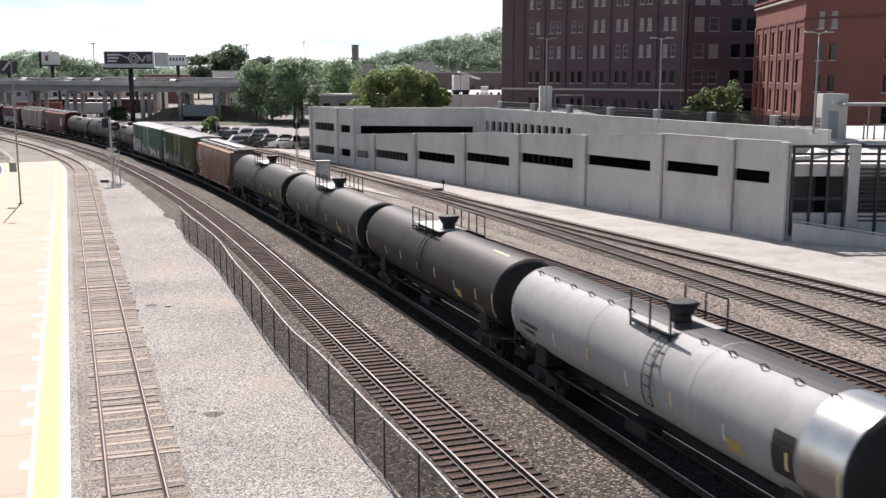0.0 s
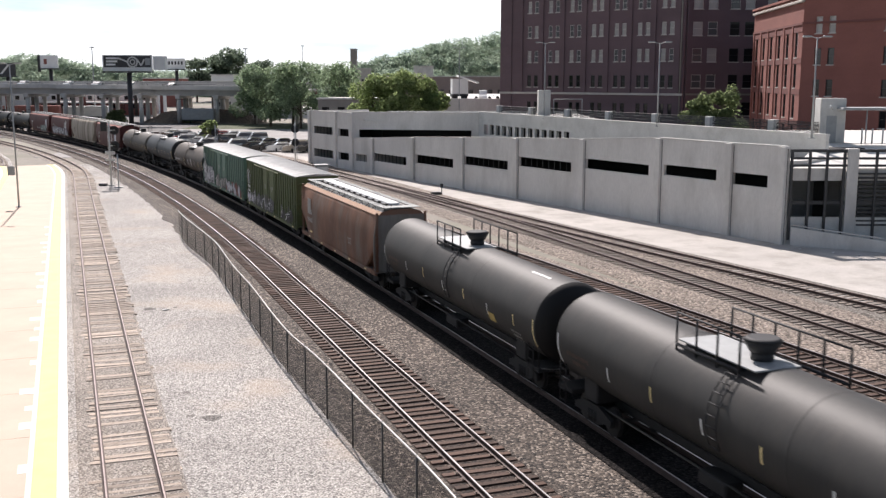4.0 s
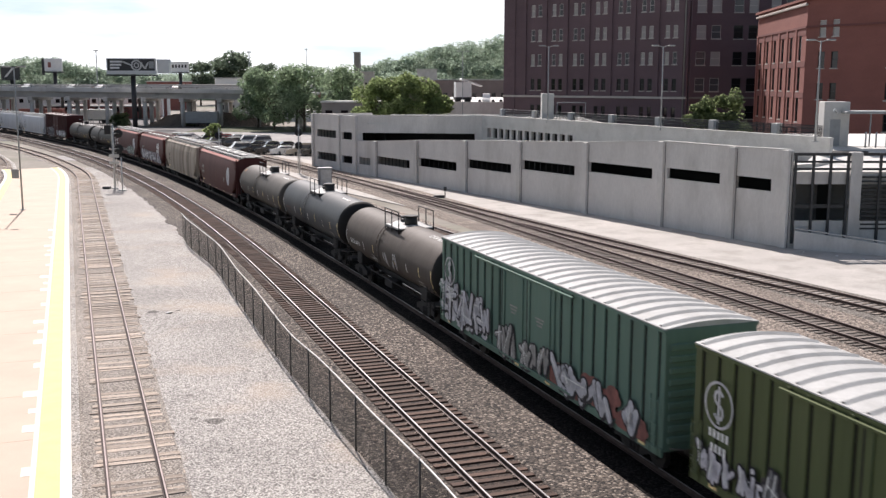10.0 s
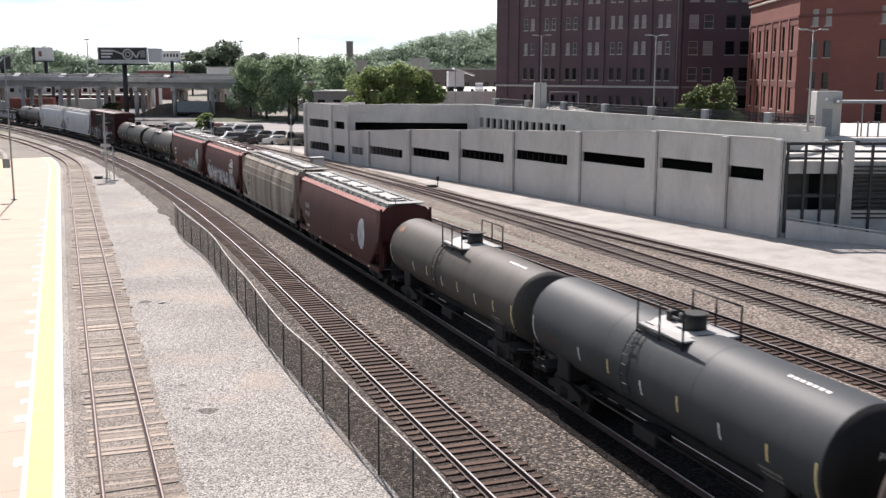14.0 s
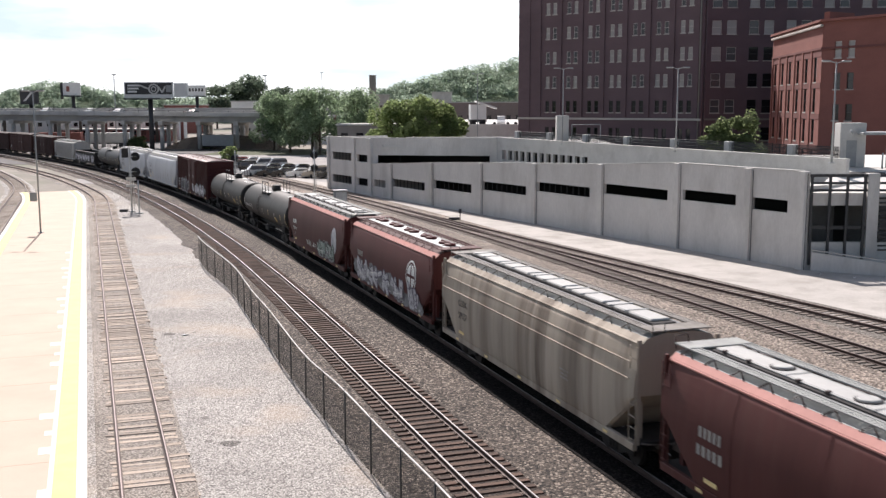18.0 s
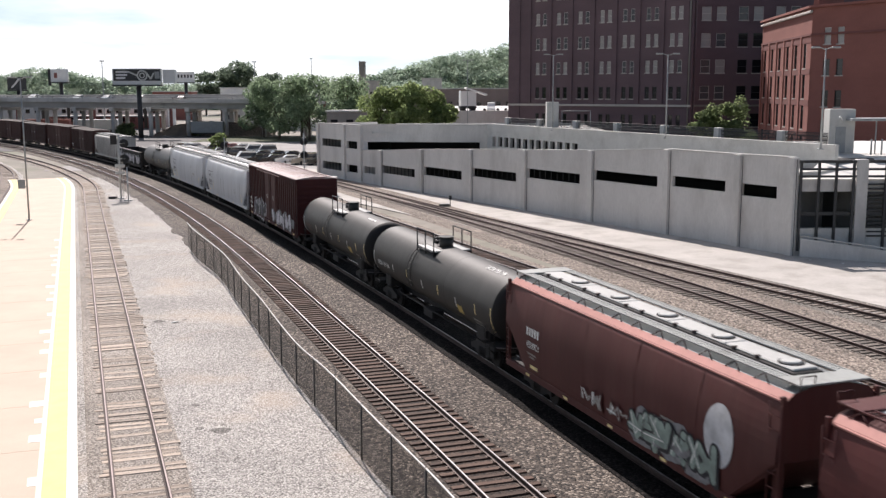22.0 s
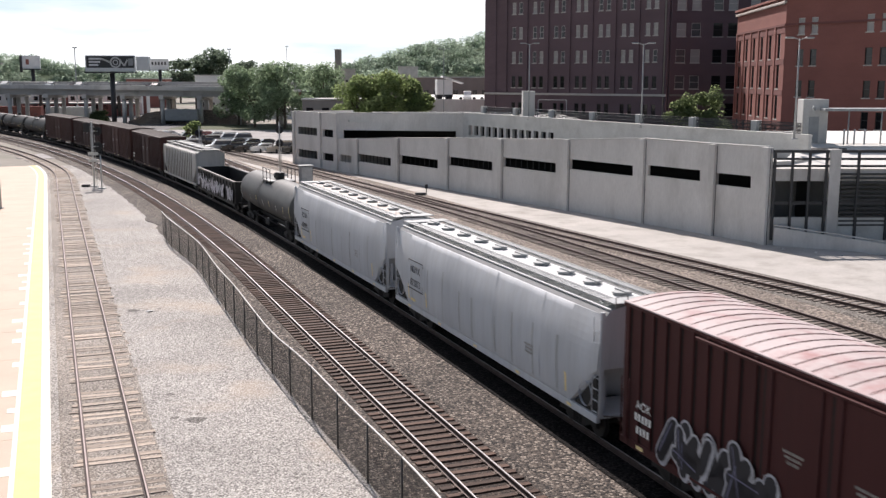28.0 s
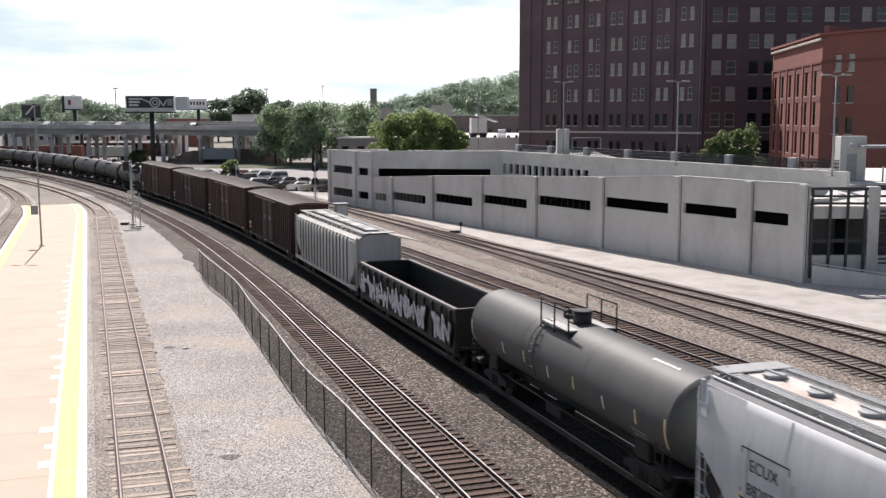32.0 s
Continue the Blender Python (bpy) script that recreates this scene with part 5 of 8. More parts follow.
# ---- parking lot ----
solid("parking_lot", Shape().box((-60, 150, BED - 0.2), (-17.5, 235, BED + 0.03)), LOT, "worn asphalt parking lot", "parking lot", kind="structure")
solid("lawn", Shape().box((-59.9, 235.1, BED - 0.2), (-18, 262, BED + 0.05)), GRASS, "dry lawn under the street trees", "lawn", kind="structure")
solid("far_yard", Shape().box((-190, 200, BED - 0.2), (-60, 345, BED + 0.04)), ASPHALT, "grey yard before the overpass", "yard", kind="structure")
LOT_LANE = [((-31.0 - 0.68 * i, 150.6 + 0.733 * i), radians(43)) for i in range(-6, 70, 2)]
patch("lot_lane", LOT_LANE, -2.8, 2.8, LANE, "pale concrete lane beside the parking lot", z=BED + 0.07, category="lane")
CAR_PAINT = {n: mat(n + " car paint", c, 0.25, 0.15, spread=0.03, size=1.0, coat=1.0) for n, c in
             (("white", (0.84, 0.84, 0.82)), ("silver", (0.60, 0.61, 0.62)), ("black", (0.02, 0.02, 0.022)), ("blue", (0.05, 0.08, 0.16)), ("red", (0.25, 0.03, 0.03)), ("tan", (0.38, 0.33, 0.26)))}
TYRE = mat("tyre rubber", (0.02, 0.02, 0.02), 0.85, spread=0.2, size=4)


def parked_car(m, color, tall=False):
    t = thing("car", m, f"parked {color} {'van' if tall else 'sedan'} with dark windows", "car", "cars in the lot")
    h = 1.9 if tall else 1.5
    lower = [(-2.2, 0.25), (2.2, 0.25), (2.3, 0.45), (2.28, 0.72), (2.0, 0.92), (1.15, 1.05), (-1.7, 1.08), (-2.2, 1.0), (-2.3, 0.7), (-2.28, 0.42)]
    turn = Matrix.Rotation(math.pi / 2, 4, "Z")
    part("body", Shape().prism([(x, z) for x, z in lower], -0.88, 0.88, m=turn), CAR_PAINT[color], t)
    cab = [(1.15, 1.04), (0.45, h - 0.1), (-1.2 if not tall else -1.9, h - 0.1), (-1.75 if not tall else -2.15, 1.06)]
    part("cabin", Shape().prism(cab, -0.76, 0.76, m=turn), CAR_PAINT[color], t)
    rear = -1.24 if not tall else -1.92
    part("side_glass", Shape().prism([(0.92, 1.14), (0.5, h - 0.2), (rear, h - 0.2), (rear - 0.25, 1.14)], -0.768, 0.768, m=turn), PANE, t)
    for x0, x1 in ((1.08, 0.56), (-1.69 if not tall else -2.11, -1.32 if not tall else -1.97)):
        sg = 0.02 if x0 > 0 else -0.02
        part("windscreen" if x0 > 0 else "rear_window", Shape().add([(-0.62, -x0 - sg, 1.12), (0.62, -x0 - sg, 1.12), (0.56, -x1 - sg, h - 0.18), (-0.56, -x1 - sg, h - 0.18)], [(0, 1, 2, 3)]), PANE, t)
    part("roof", Shape().prism([(0.56, h - 0.12), (0.35, h), (-1.1 if not tall else -1.85, h), (-1.34 if not tall else -2.02, h - 0.12)], -0.78, 0.78, m=turn), CAR_PAINT[color], t)
    for y in (-0.79, 0.75):
        part("door_pillar", Shape().add([(y, 0.35, 1.05), (y, 0.25, 1.05), (y, 0.25, h - 0.1), (y, 0.35, h - 0.1), (y + 0.04, 0.35, 1.05), (y + 0.04, 0.25, 1.05), (y + 0.04, 0.25, h - 0.1), (y + 0.04, 0.35, h - 0.1)], [(0, 1, 2, 3), (7, 6, 5, 4), (0, 4, 5, 1), (1, 5, 6, 2), (2, 6, 7, 3), (3, 7, 4, 0)]), CAR_PAINT[color], t)
    for q in (-0.62, 0.62):
        part("tail_light", Shape().slab((q - 0.16, 2.2, 0.72), (q + 0.16, 2.31, 0.88), 0.02), BRICK_RED, t, "red tail light")
    for x in (-1.35, 1.4):
        for y in (-0.82, 0.82):
            part("wheel", Shape().rod((y - 0.1, -x, 0.33), (y + 0.1, -x, 0.33), 0.33, n=14), TYRE, t)
    return t


proto = {}
rnd = random.Random(5)
spots = []
for r in range(4):
    for i in range(11):
        spots.append((-20.5 - i * 2.6 - r * 6.6, 161 + r * 11.5 + i * 0.9 + r * 0.8))
for x, y in spots:
    if rnd.random() < 0.14 or x < -55:
        continue
    c, tall = rnd.choice(["white", "silver", "white", "black", "white", "black", "white", "silver", "tan", "red"]), rnd.random() < 0.2
    m = pose(x, y, BED + 0.03, 0, 0, 20 + rnd.uniform(-3, 3))
    if (c, tall) in proto:
        copy_thing(proto[c, tall], m)
    else:
        proto[c, tall] = parked_car(m, c, tall)
for x, y, z, c in ((8.5, 212, 7.0, "white"), (13.0, 214, 7.0, "white"), (18, 213, 7.0, "silver"), (23, 215, 7.0, "white"), (28, 214, 7.0, "white")):
    if (c, True) not in proto:
        proto[c, True] = parked_car(pose(x, y, z, 0, 0, 88), c, True)
    else:
        copy_thing(proto[c, True], pose(x, y, z, 0, 0, 88))
for x, y, z, c in ((-112, 277, 9.05, "white"), (-92, 276, 8.85, "silver"), (-140, 277, 9.4, "white"), (-72, 276, 8.65, "black"), (-101, 280, 8.95, "white"), (-84, 280, 8.8, "white")):
    if (c, False) not in proto:
        proto[c, False] = parked_car(pose(x, y, z, 0, 0, 88), c, False)
    else:
        copy_thing(proto[c, False], pose(x, y, z, 0, 0, 88))
truck = thing("box_truck", pose(3.6, 209, 7.0, 0, 0, 10), "white lorry body tipped up beside the raised road", "truck")
part("cargo_box", Shape().slab((-1.6, -1, 1.2), (1.6, 1.2, 4.2), 0.05), WHITE, truck)
part("tipped_lid", Shape().slab((-1.9, -1.1, 4.3), (2.6, 1.3, 4.6), 0.05, Matrix.Rotation(radians(18), 4, "Y")), WHITE, truck, "raised white lid")
for x in (-1.0, 1.0):
    part("wheel", Shape().rod((x, -1.1, 0.5), (x, 1.2, 0.5), 0.5, n=14), TYRE, truck)
part("chassis", Shape().box((-1.7, -0.9, 0.7), (1.7, 1.1, 1.2)), STEEL_DARK, truck)


# ---- signals and trackside boxes ----
def signal_head(parent, x, z, n=2, turn=1):
    """Round black targets with a hooded lens each."""
    for i in range(n):
        d = Shape().rod((x, -0.02, z - i * 1.65), (x, 0.03, z - i * 1.65), 0.48, n=24)
        tg = part("signal_target", d, BLACK, parent, "round black signal target")
        part("lamp_case", Shape().rod((x, 0.03, z - i * 1.65), (x, 0.45, z - i * 1.65), 0.2, n=14), BLACK, tg)
        part("lens_hood", Shape().rod((x, -0.4, z - i * 1.65), (x, -0.02, z - i * 1.65), 0.15, n=14, caps=False), BLACK, tg)


def mast(m, h, label, heads=2, side=0.55):
    t = thing("signal_mast", m, label, "railway signal", "signal masts")
    part("pole", Shape().rod((0, 0, -0.3), (0, 0, h), 0.08, n=10), SILVER, t)
    part("footing", Shape().slab((-0.35, -0.35, -0.35), (0.35, 0.35, 0.12), 0.04), CONCRETE_PALE, t)
    lad = Shape()
    for o in (-0.2, 0.2):
        lad.rod((o, 0.45, -0.2), (o, 0.2, h - 0.4), 0.025, n=6)
    for i in range(int(h / 0.32)):
        lad.rod((-0.2, 0.44 - 0.24 * i * 0.32 / h, 0.1 + i * 0.32), (0.2, 0.44 - 0.24 * i * 0.32 / h, 0.1 + i * 0.32), 0.018, n=5)
    part("ladder", lad, SILVER, t)
    part("bracket", Shape().box((-0.1, -0.05, h - 0.95), (side + 0.1, 0.05, h - 0.85)).box((-0.1, -0.05, h - 2.6), (side + 0.1, 0.05, h - 2.5)), SILVER, t)
    signal_head(t, side, h - 0.9, heads)
    part("cap", Shape().rod((0, 0, h), (0, 0, h + 0.12), 0.11, 0.03), SILVER, t)
    return t


ms = mast(pose(-35.9, 110.6, BED, 0, 0, 8), 6.9, "silver signal mast with two round black targets beside the track")
part("side_case", Shape().slab((-0.85, -0.2, 5.9), (-0.2, 0.2, 6.9), 0.05), BLACK, ms, "black lamp case turned away")
for z0, z1 in ((3.4, 3.75), (2.7, 2.95)):
    part("name_plate", Shape().box((-0.5, -0.12, z0), (0.55, -0.08, z1)), SILVER, ms, "blank silver plate")
m2 = thing("signal_mast", pose(-34.4, 108.3, BED), "short bare silver post with a ladder beside the signal", "railway signal", "signal masts")
part("pole", Shape().rod((0, 0, -0.3), (0, 0, 3.6), 0.07), SILVER, m2)
part("footing", Shape().slab((-0.4, -0.3, -0.3), (0.4, 0.3, 0.15), 0.04), CONCRETE_PALE, m2)
mp = thing("relay_case", pose(-36.7, 110.2, BED), "dark flat trackside junction lid on the gravel", "box")
part("case", Shape().slab((-0.4, -0.3, 0), (0.4, 0.3, 0.3), 0.05), STEEL_DARK, mp)
mast(pose(-29.8, 135.0, BED, 0, 0, 5), 5.4, "signal mast with a round black target behind the train", heads=1, side=-0.1)
mast(pose(-18.3, 128.0, BED, 0, 0, 5), 6.2, "signal mast with two round black targets behind the train", heads=2, side=0.0)
box = thing("relay_cabinet", pose(-13.4, 113.5, BED, 0, 0, 20), "silver grey relay cabinet beside the track", "cabinet")
part("body", Shape().slab((-0.7, -0.5, 0.25), (0.7, 0.5, 2.0), 0.03), GREY_PAINT, box)
part("roof", Shape().slab((-0.8, -0.6, 2.0), (0.8, 0.6, 2.12), 0.03), GREY_PAINT, box)
part("plinth", Shape().slab((-0.75, -0.55, -0.1), (0.75, 0.55, 0.25), 0.02), CONCRETE_PALE, box)
part("door", Shape().slab((-0.6, -0.53, 0.35), (0.6, -0.5, 1.9), 0.01), SILVER, box)
sw = thing("switch_stand", pose(-0.3, 101.8, BED, 0, 0, 20), "small dark switch stand with a target beside the lane", "switch stand")
part("base", Shape().slab((-0.8, -0.25, 0), (0.2, 0.25, 0.35), 0.04), STEEL_DARK, sw)
part("rod", Shape().rod((0.35, 0, 0), (0.35, 0, 1.1), 0.05), STEEL_DARK, sw)
part("target", Shape().slab((0.2, -0.03, 0.75), (0.5, 0.03, 1.15), 0.02), STEEL_DARK, sw)
sg = thing("platform_sign", pose(-37.2, 89.16, 0.06), "small grey framed sign clamped to the platform lamp post", "sign")
part("sign_arm", Shape().rod((0, 0, 3.55), (-0.8, 0, 3.55), 0.03).rod((0, 0, 3.0), (-0.3, 0, 3.0), 0.03), GREY_PAINT, sg)
part("sign_panel", Shape().slab((-0.8, -0.03, 2.8), (-0.15, 0.03, 3.6), 0.02), GREY_PAINT, sg)

# scraps of paper and plastic
def scrap(m, w, h, label):
    t = thing("litter", m, label, "litter")
    part("sheet", Shape().add([(-w, -h, 0.0), (w * 0.2, -h * 0.9, 0.05), (w, h * 0.3, 0.01), (-w * 0.3, h, 0.06), (-w, -h, -0.02), (w, h * 0.3, -0.02)], [(0, 1, 2, 3), (0, 4, 5, 2)]), WHITE, t)
    return t


for x, y, w in ((-13.9, 50.2, 0.22), (-0.7, 36.6, 0.12), (-4.9, 44.0, 0.10), (-27.0, 71.5, 0.2), (-9.4, 57.0, 0.08)):
    scrap(pose(x, y, BED + 0.03, 0, 0, x * 37), w, w * 0.6, "crumpled white scrap on the gravel")
for x, y, w in ((26.3, 67.4, 0.22), (27.6, 66.2, 0.12), (24.6, 68.8, 0.14)):
    scrap(pose(x, y, BED + 0.07, 0, 0, x * 37), w, w * 0.5, "crumpled white scrap on the concrete lane")


# ---- freight train ----
def paint(name, color, rust=(0.16, 0.085, 0.055), amount=0.35, rough=0.55, size=0.5, spread=0.12, streak=0.15, metal=0.0, spec=0.25):
    """Weathered car paint with streaks that run down."""
    return mat(name, color, rough, metal, spread=spread, size=size, fine=0.08, bump=0.06, bump_size=6, dirt=rust, dirt_size=1.1, dirt_amount=amount, stretch=(1, 1, streak), spec=spec)


P_BLACK = paint("black tank paint", (0.029, 0.0275, 0.0265), (0.055, 0.048, 0.043), 0.4, 0.56)
P_DARK = paint("charcoal tank paint", (0.041, 0.04, 0.0385), (0.075, 0.066, 0.058), 0.35, 0.56)
P_SILVERGREY = paint("pale silver tank paint", (0.37, 0.37, 0.365), (0.24, 0.235, 0.23), 0.4, 0.62)
P_SLATE = paint("slate grey tank paint", (0.055, 0.056, 0.058), (0.05, 0.048, 0.046), 0.3, 0.6)
# near heads get this blacker colour to carry their shade
P_HEAD = paint("head paint with shade in its black", (0.016, 0.0155, 0.0155), (0.03, 0.027, 0.025), 0.4, 0.65)
P_TAN = paint("dusty brown tank paint", (0.08, 0.066, 0.056), (0.055, 0.043, 0.036), 0.6, 0.62)
P_BLUEGREY = paint("blue grey tank paint", (0.05, 0.057, 0.063), (0.085, 0.085, 0.085), 0.3, 0.56)
P_GREYTAN = paint("grey brown tank paint", (0.085, 0.078, 0.069), (0.06, 0.05, 0.042), 0.5, 0.62)
P_OLIVE = paint("olive grey tank paint", (0.046, 0.0445, 0.0415), (0.024, 0.022, 0.02), 0.4, 0.56)
P_MIDGREY = paint("mid grey tank paint", (0.088, 0.09, 0.089), (0.06, 0.056, 0.052), 0.35, 0.56)
P_RUST = mat("rust brown hopper paint", (0.20, 0.105, 0.07), 0.72, spread=0.3, size=0.7, fine=0.12, bump=0.06, bump_size=6, dirt=(0.215, 0.185, 0.16), dirt_size=0.5, dirt_amount=0.9, stretch=(1.2, 0.3, 0.5), spec=0.25)
P_ORANGE = paint("orange eave paint", (0.43, 0.275, 0.19), (0.30, 0.22, 0.17), 0.5, 0.7)
P_RED = paint("mineral red hopper paint", (0.09, 0.024, 0.023), (0.085, 0.03, 0.027), 0.5, 0.6)
P_RED2 = paint("dull red hopper paint", (0.088, 0.027, 0.025), (0.13, 0.07, 0.06), 0.3, 0.6)
P_EAVE = paint("faded pink red eave", (0.46, 0.22, 0.19), (0.34, 0.15, 0.125), 0.4, 0.65)
P_BEIGE = mat("weathered grey hopper paint", (0.385, 0.335, 0.275), 0.7, spread=0.22, size=0.5, fine=0.10, bump=0.06, bump_size=6, dirt=(0.12, 0.088, 0.066), dirt_size=0.7, dirt_amount=0.95, stretch=(1, 0.3, 0.05), spec=0.25)
P_PALE = paint("pale grey hopper paint", (0.535, 0.553, 0.577), (0.45, 0.45, 0.44), 0.45, 0.55, streak=0.08)
P_GREYRIB = paint("grey ribbed hopper paint", (0.50, 0.49, 0.465), (0.33, 0.305, 0.27), 0.5, 0.65, streak=0.1)
P_GREEN = paint("moss green boxcar paint", (0.104, 0.129, 0.055), (0.10, 0.088, 0.06), 0.35, 0.6, streak=0.1)
P_TEAL = paint("teal green boxcar paint", (0.125, 0.21, 0.165), (0.13, 0.14, 0.12), 0.35, 0.6, streak=0.1)
P_BROWN = paint("oxide brown boxcar paint", (0.064, 0.0168, 0.0165), (0.045, 0.0155, 0.015), 0.5, 0.65, streak=0.1)
P_BROWN2 = paint("faded brown boxcar paint", (0.08, 0.036, 0.031), (0.09, 0.05, 0.042), 0.5, 0.7, streak=0.1)
P_BROWN3 = paint("dark brown boxcar paint", (0.055, 0.026, 0.024), (0.075, 0.04, 0.034), 0.5, 0.7, streak=0.1)
ROOF_DARK = paint("dark rusty roof", (0.12, 0.098, 0.09), (0.07, 0.05, 0.043), 0.6, 0.7, streak=1.0)
ROOF_WHITE = paint("white galvanised roof", (0.46, 0.46, 0.445), (0.28, 0.27, 0.255), 0.5, 0.5, streak=1.0)
ROOF_PINK = paint("white roof with worn red paint", (0.50, 0.42, 0.41), (0.36, 0.155, 0.148), 0.75, 0.6, size=0.3, streak=1.0)
ROOF_GREY = paint("grey hopper roof", (0.33, 0.34, 0.325), (0.17, 0.16, 0.15), 0.5, 0.65, streak=1.0)
RUSTY_STRIP = paint("white roof strip with rust", (0.60, 0.56, 0.52), (0.42, 0.24, 0.15), 0.7, 0.6, streak=1.0)
HATCH = paint("white roof hatch", (0.44, 0.44, 0.425), (0.42, 0.41, 0.38), 0.4, 0.6, streak=1.0)
P_ENDGREY = paint("sooty grey end paint", (0.24, 0.225, 0.205), (0.10, 0.085, 0.07), 0.7, 0.7)
HATCH_BRIGHT = paint("clean white hatch paint", (0.70, 0.70, 0.69), (0.5, 0.49, 0.46), 0.25, 0.5, streak=1.0)
P_EAVEGREY = paint("darker grey eave", (0.20, 0.205, 0.21), (0.15, 0.148, 0.145), 0.3, 0.6)
UNDER = mat("grimy underframe", (0.016, 0.0142, 0.0135), 0.8, spread=0.3, size=2.0)
COUPLER = mat("worn coupler steel", (0.15, 0.135, 0.125), 0.5, 0.5, spread=0.3, size=4.0)
WHEEL = mat("wheel steel", (0.03, 0.026, 0.024), 0.6, 0.3, spread=0.2, size=4.0)
MARK = mat("white lettering", (0.78, 0.78, 0.75), 0.7, spread=0.12, size=6.0)
MARK_DIM = mat("faded lettering", (0.34, 0.325, 0.30), 0.75, spread=0.2, size=6.0)
REFLECT = mat("yellow reflective strip", (0.85, 0.68, 0.32), 0.5, spread=0.15, size=6.0)
PLACARD = mat("yellow placard", (0.52, 0.38, 0.12), 0.6, spread=0.1, size=4.0)
INK = mat("dark spray paint", (0.018, 0.018, 0.024), 0.6, spread=0.2, size=3.0)
SPRAY = mat("pale spray paint", (0.62, 0.60, 0.64), 0.6, spread=0.3, size=2.5)
SPRAY_VIOLET = mat("dusky violet spray paint", (0.10, 0.085, 0.125), 0.6, spread=0.3, size=2.0)
SPRAY_SAGE = mat("sage green spray paint", (0.26, 0.33, 0.29), 0.6, spread=0.3, size=2.0)
SPRAY_RED = mat("red spray haze", (0.23, 0.085, 0.07), 0.7, spread=0.4, size=2.5)
SPRAY_SILVER = mat("silver spray paint", (0.50, 0.50, 0.53), 0.55, 0.1, spread=0.3, size=3.0)
SPRAY_SMOKE = mat("smoky grey spray haze", (0.20, 0.20, 0.205), 0.7, spread=0.5, size=3.0)
SPRAY_GREY = mat("worn white emblem paint", (0.55, 0.55, 0.56), 0.7, spread=0.25, size=2.0)
SPRAY_BLUE = mat("violet spray paint", (0.17, 0.17, 0.26), 0.6, spread=0.35, size=2.0)
CHROME = mat("bare steel wrap", (0.5, 0.5, 0.5), 0.28, 0.9, spread=0.15, size=1.5)
BRACKET = mat("rusty bracket steel", (0.07, 0.05, 0.045), 0.7, 0.2, spread=0.2, size=3.0)
RUST_SPOT = mat("orange surface rust", (0.27, 0.135, 0.075), 0.8, spread=0.4, size=4.0)
# painted shadow beside the side posts; also fills the door gaps
DARK_LINE = mat("dark line for post shade and door gaps", (0.02, 0.017, 0.015), 0.9, spread=0.3, size=2.0)
PALE_STREAK = mat("chalky pale streak", (0.42, 0.43, 0.43), 0.7, spread=0.3, size=0.8, stretch=(2, 1, 0.4))
CARGO = mat("dark gondola floor", (0.025, 0.024, 0.023), 0.9, spread=0.3, size=1.0)

SHARED = {}


def shared(key, make, material):
    if key not in SHARED:
        SHARED[key] = make().mesh(key, material)
    return SHARED[key]


def wheelset_shape():
    s = Shape().rod((0, -0.9, 0.46), (0, 0.9, 0.46), 0.08, n=8)
    for y in (-0.7525, 0.7525):
        s.rod((0, y - 0.065, 0.46), (0, y + 0.065, 0.46), 0.455, n=18)
        k = -1 if y > 0 else 1
        s.rod((0, y + k * 0.05, 0.46), (0, y + k * 0.08, 0.46), 0.49, n=18)
    return s


def side_frame_shape():
    s = Shape().prism([(-1.22, 0.40), (-1.22, 0.62), (-0.95, 0.70), (-0.4, 0.86), (0.4, 0.86), (0.95, 0.70), (1.22, 0.62), (1.22, 0.40), (0.8, 0.42), (0.35, 0.22), (-0.35, 0.22), (-0.8, 0.42)],
                      -0.07, 0.07, m=Matrix.Rotation(math.pi / 2, 4, "Z"))
    for x in (-0.2, 0.0, 0.2):
        s.rod((x, -0.05, 0.3), (x, -0.05, 0.66), 0.08, n=8)
    return s


def truck_under(car, x):
    t = part("truck", shared("truck bolster", lambda: Shape().slab((-0.2, -1.05, 0.45), (0.2, 1.05, 0.8), 0.04).rod((0, 0, 0.7), (0, 0, 1.0), 0.25), UNDER), None, car, at=pose(x, 0, 0))
    for y in (-1.0, 1.0):
        part("side_frame", shared("side frame", side_frame_shape, UNDER), None, t, at=pose(0, y, 0))
    for dx in (-0.88, 0.88):
        part("wheelset", shared("wheelset", wheelset_shape, WHEEL), None, t, at=pose(dx, 0, 0.004))


def coupler_shape():
    return Shape().slab((-0.9, -0.11, 0.75), (0.0, 0.11, 1.0), 0.03).slab((-0.15, -0.19, 0.70), (0.16, 0.17, 1.04), 0.05).path([(-0.5, -1.3, 1.12), (-0.35, -0.9, 1.08), (-0.2, -0.25, 1.1)], 0.022).path([(-0.3, 0.3, 0.95), (-0.05, 0.36, 0.62), (0.16, 0.3, 0.66)], 0.035).slab((-1.0, -0.5, 0.72), (-0.85, 0.5, 1.02), 0.03)


def running_gear(car, L, b):
    for x in (-b, b):
        truck_under(car, x)
    part("coupler", shared("coupler", coupler_shape, COUPLER), None, car, at=pose(L / 2 - 0.14, 0, 0))
    part("coupler", SHARED["coupler"], None, car, at=pose(-L / 2 + 0.14, 0, 0, 0, 0, 180))


def car_base(label, category, L, b):
    c = thing("_".join(category.split()), Matrix(), label, category, "cars of the freight train")
    running_gear(c, L, b)
    return c


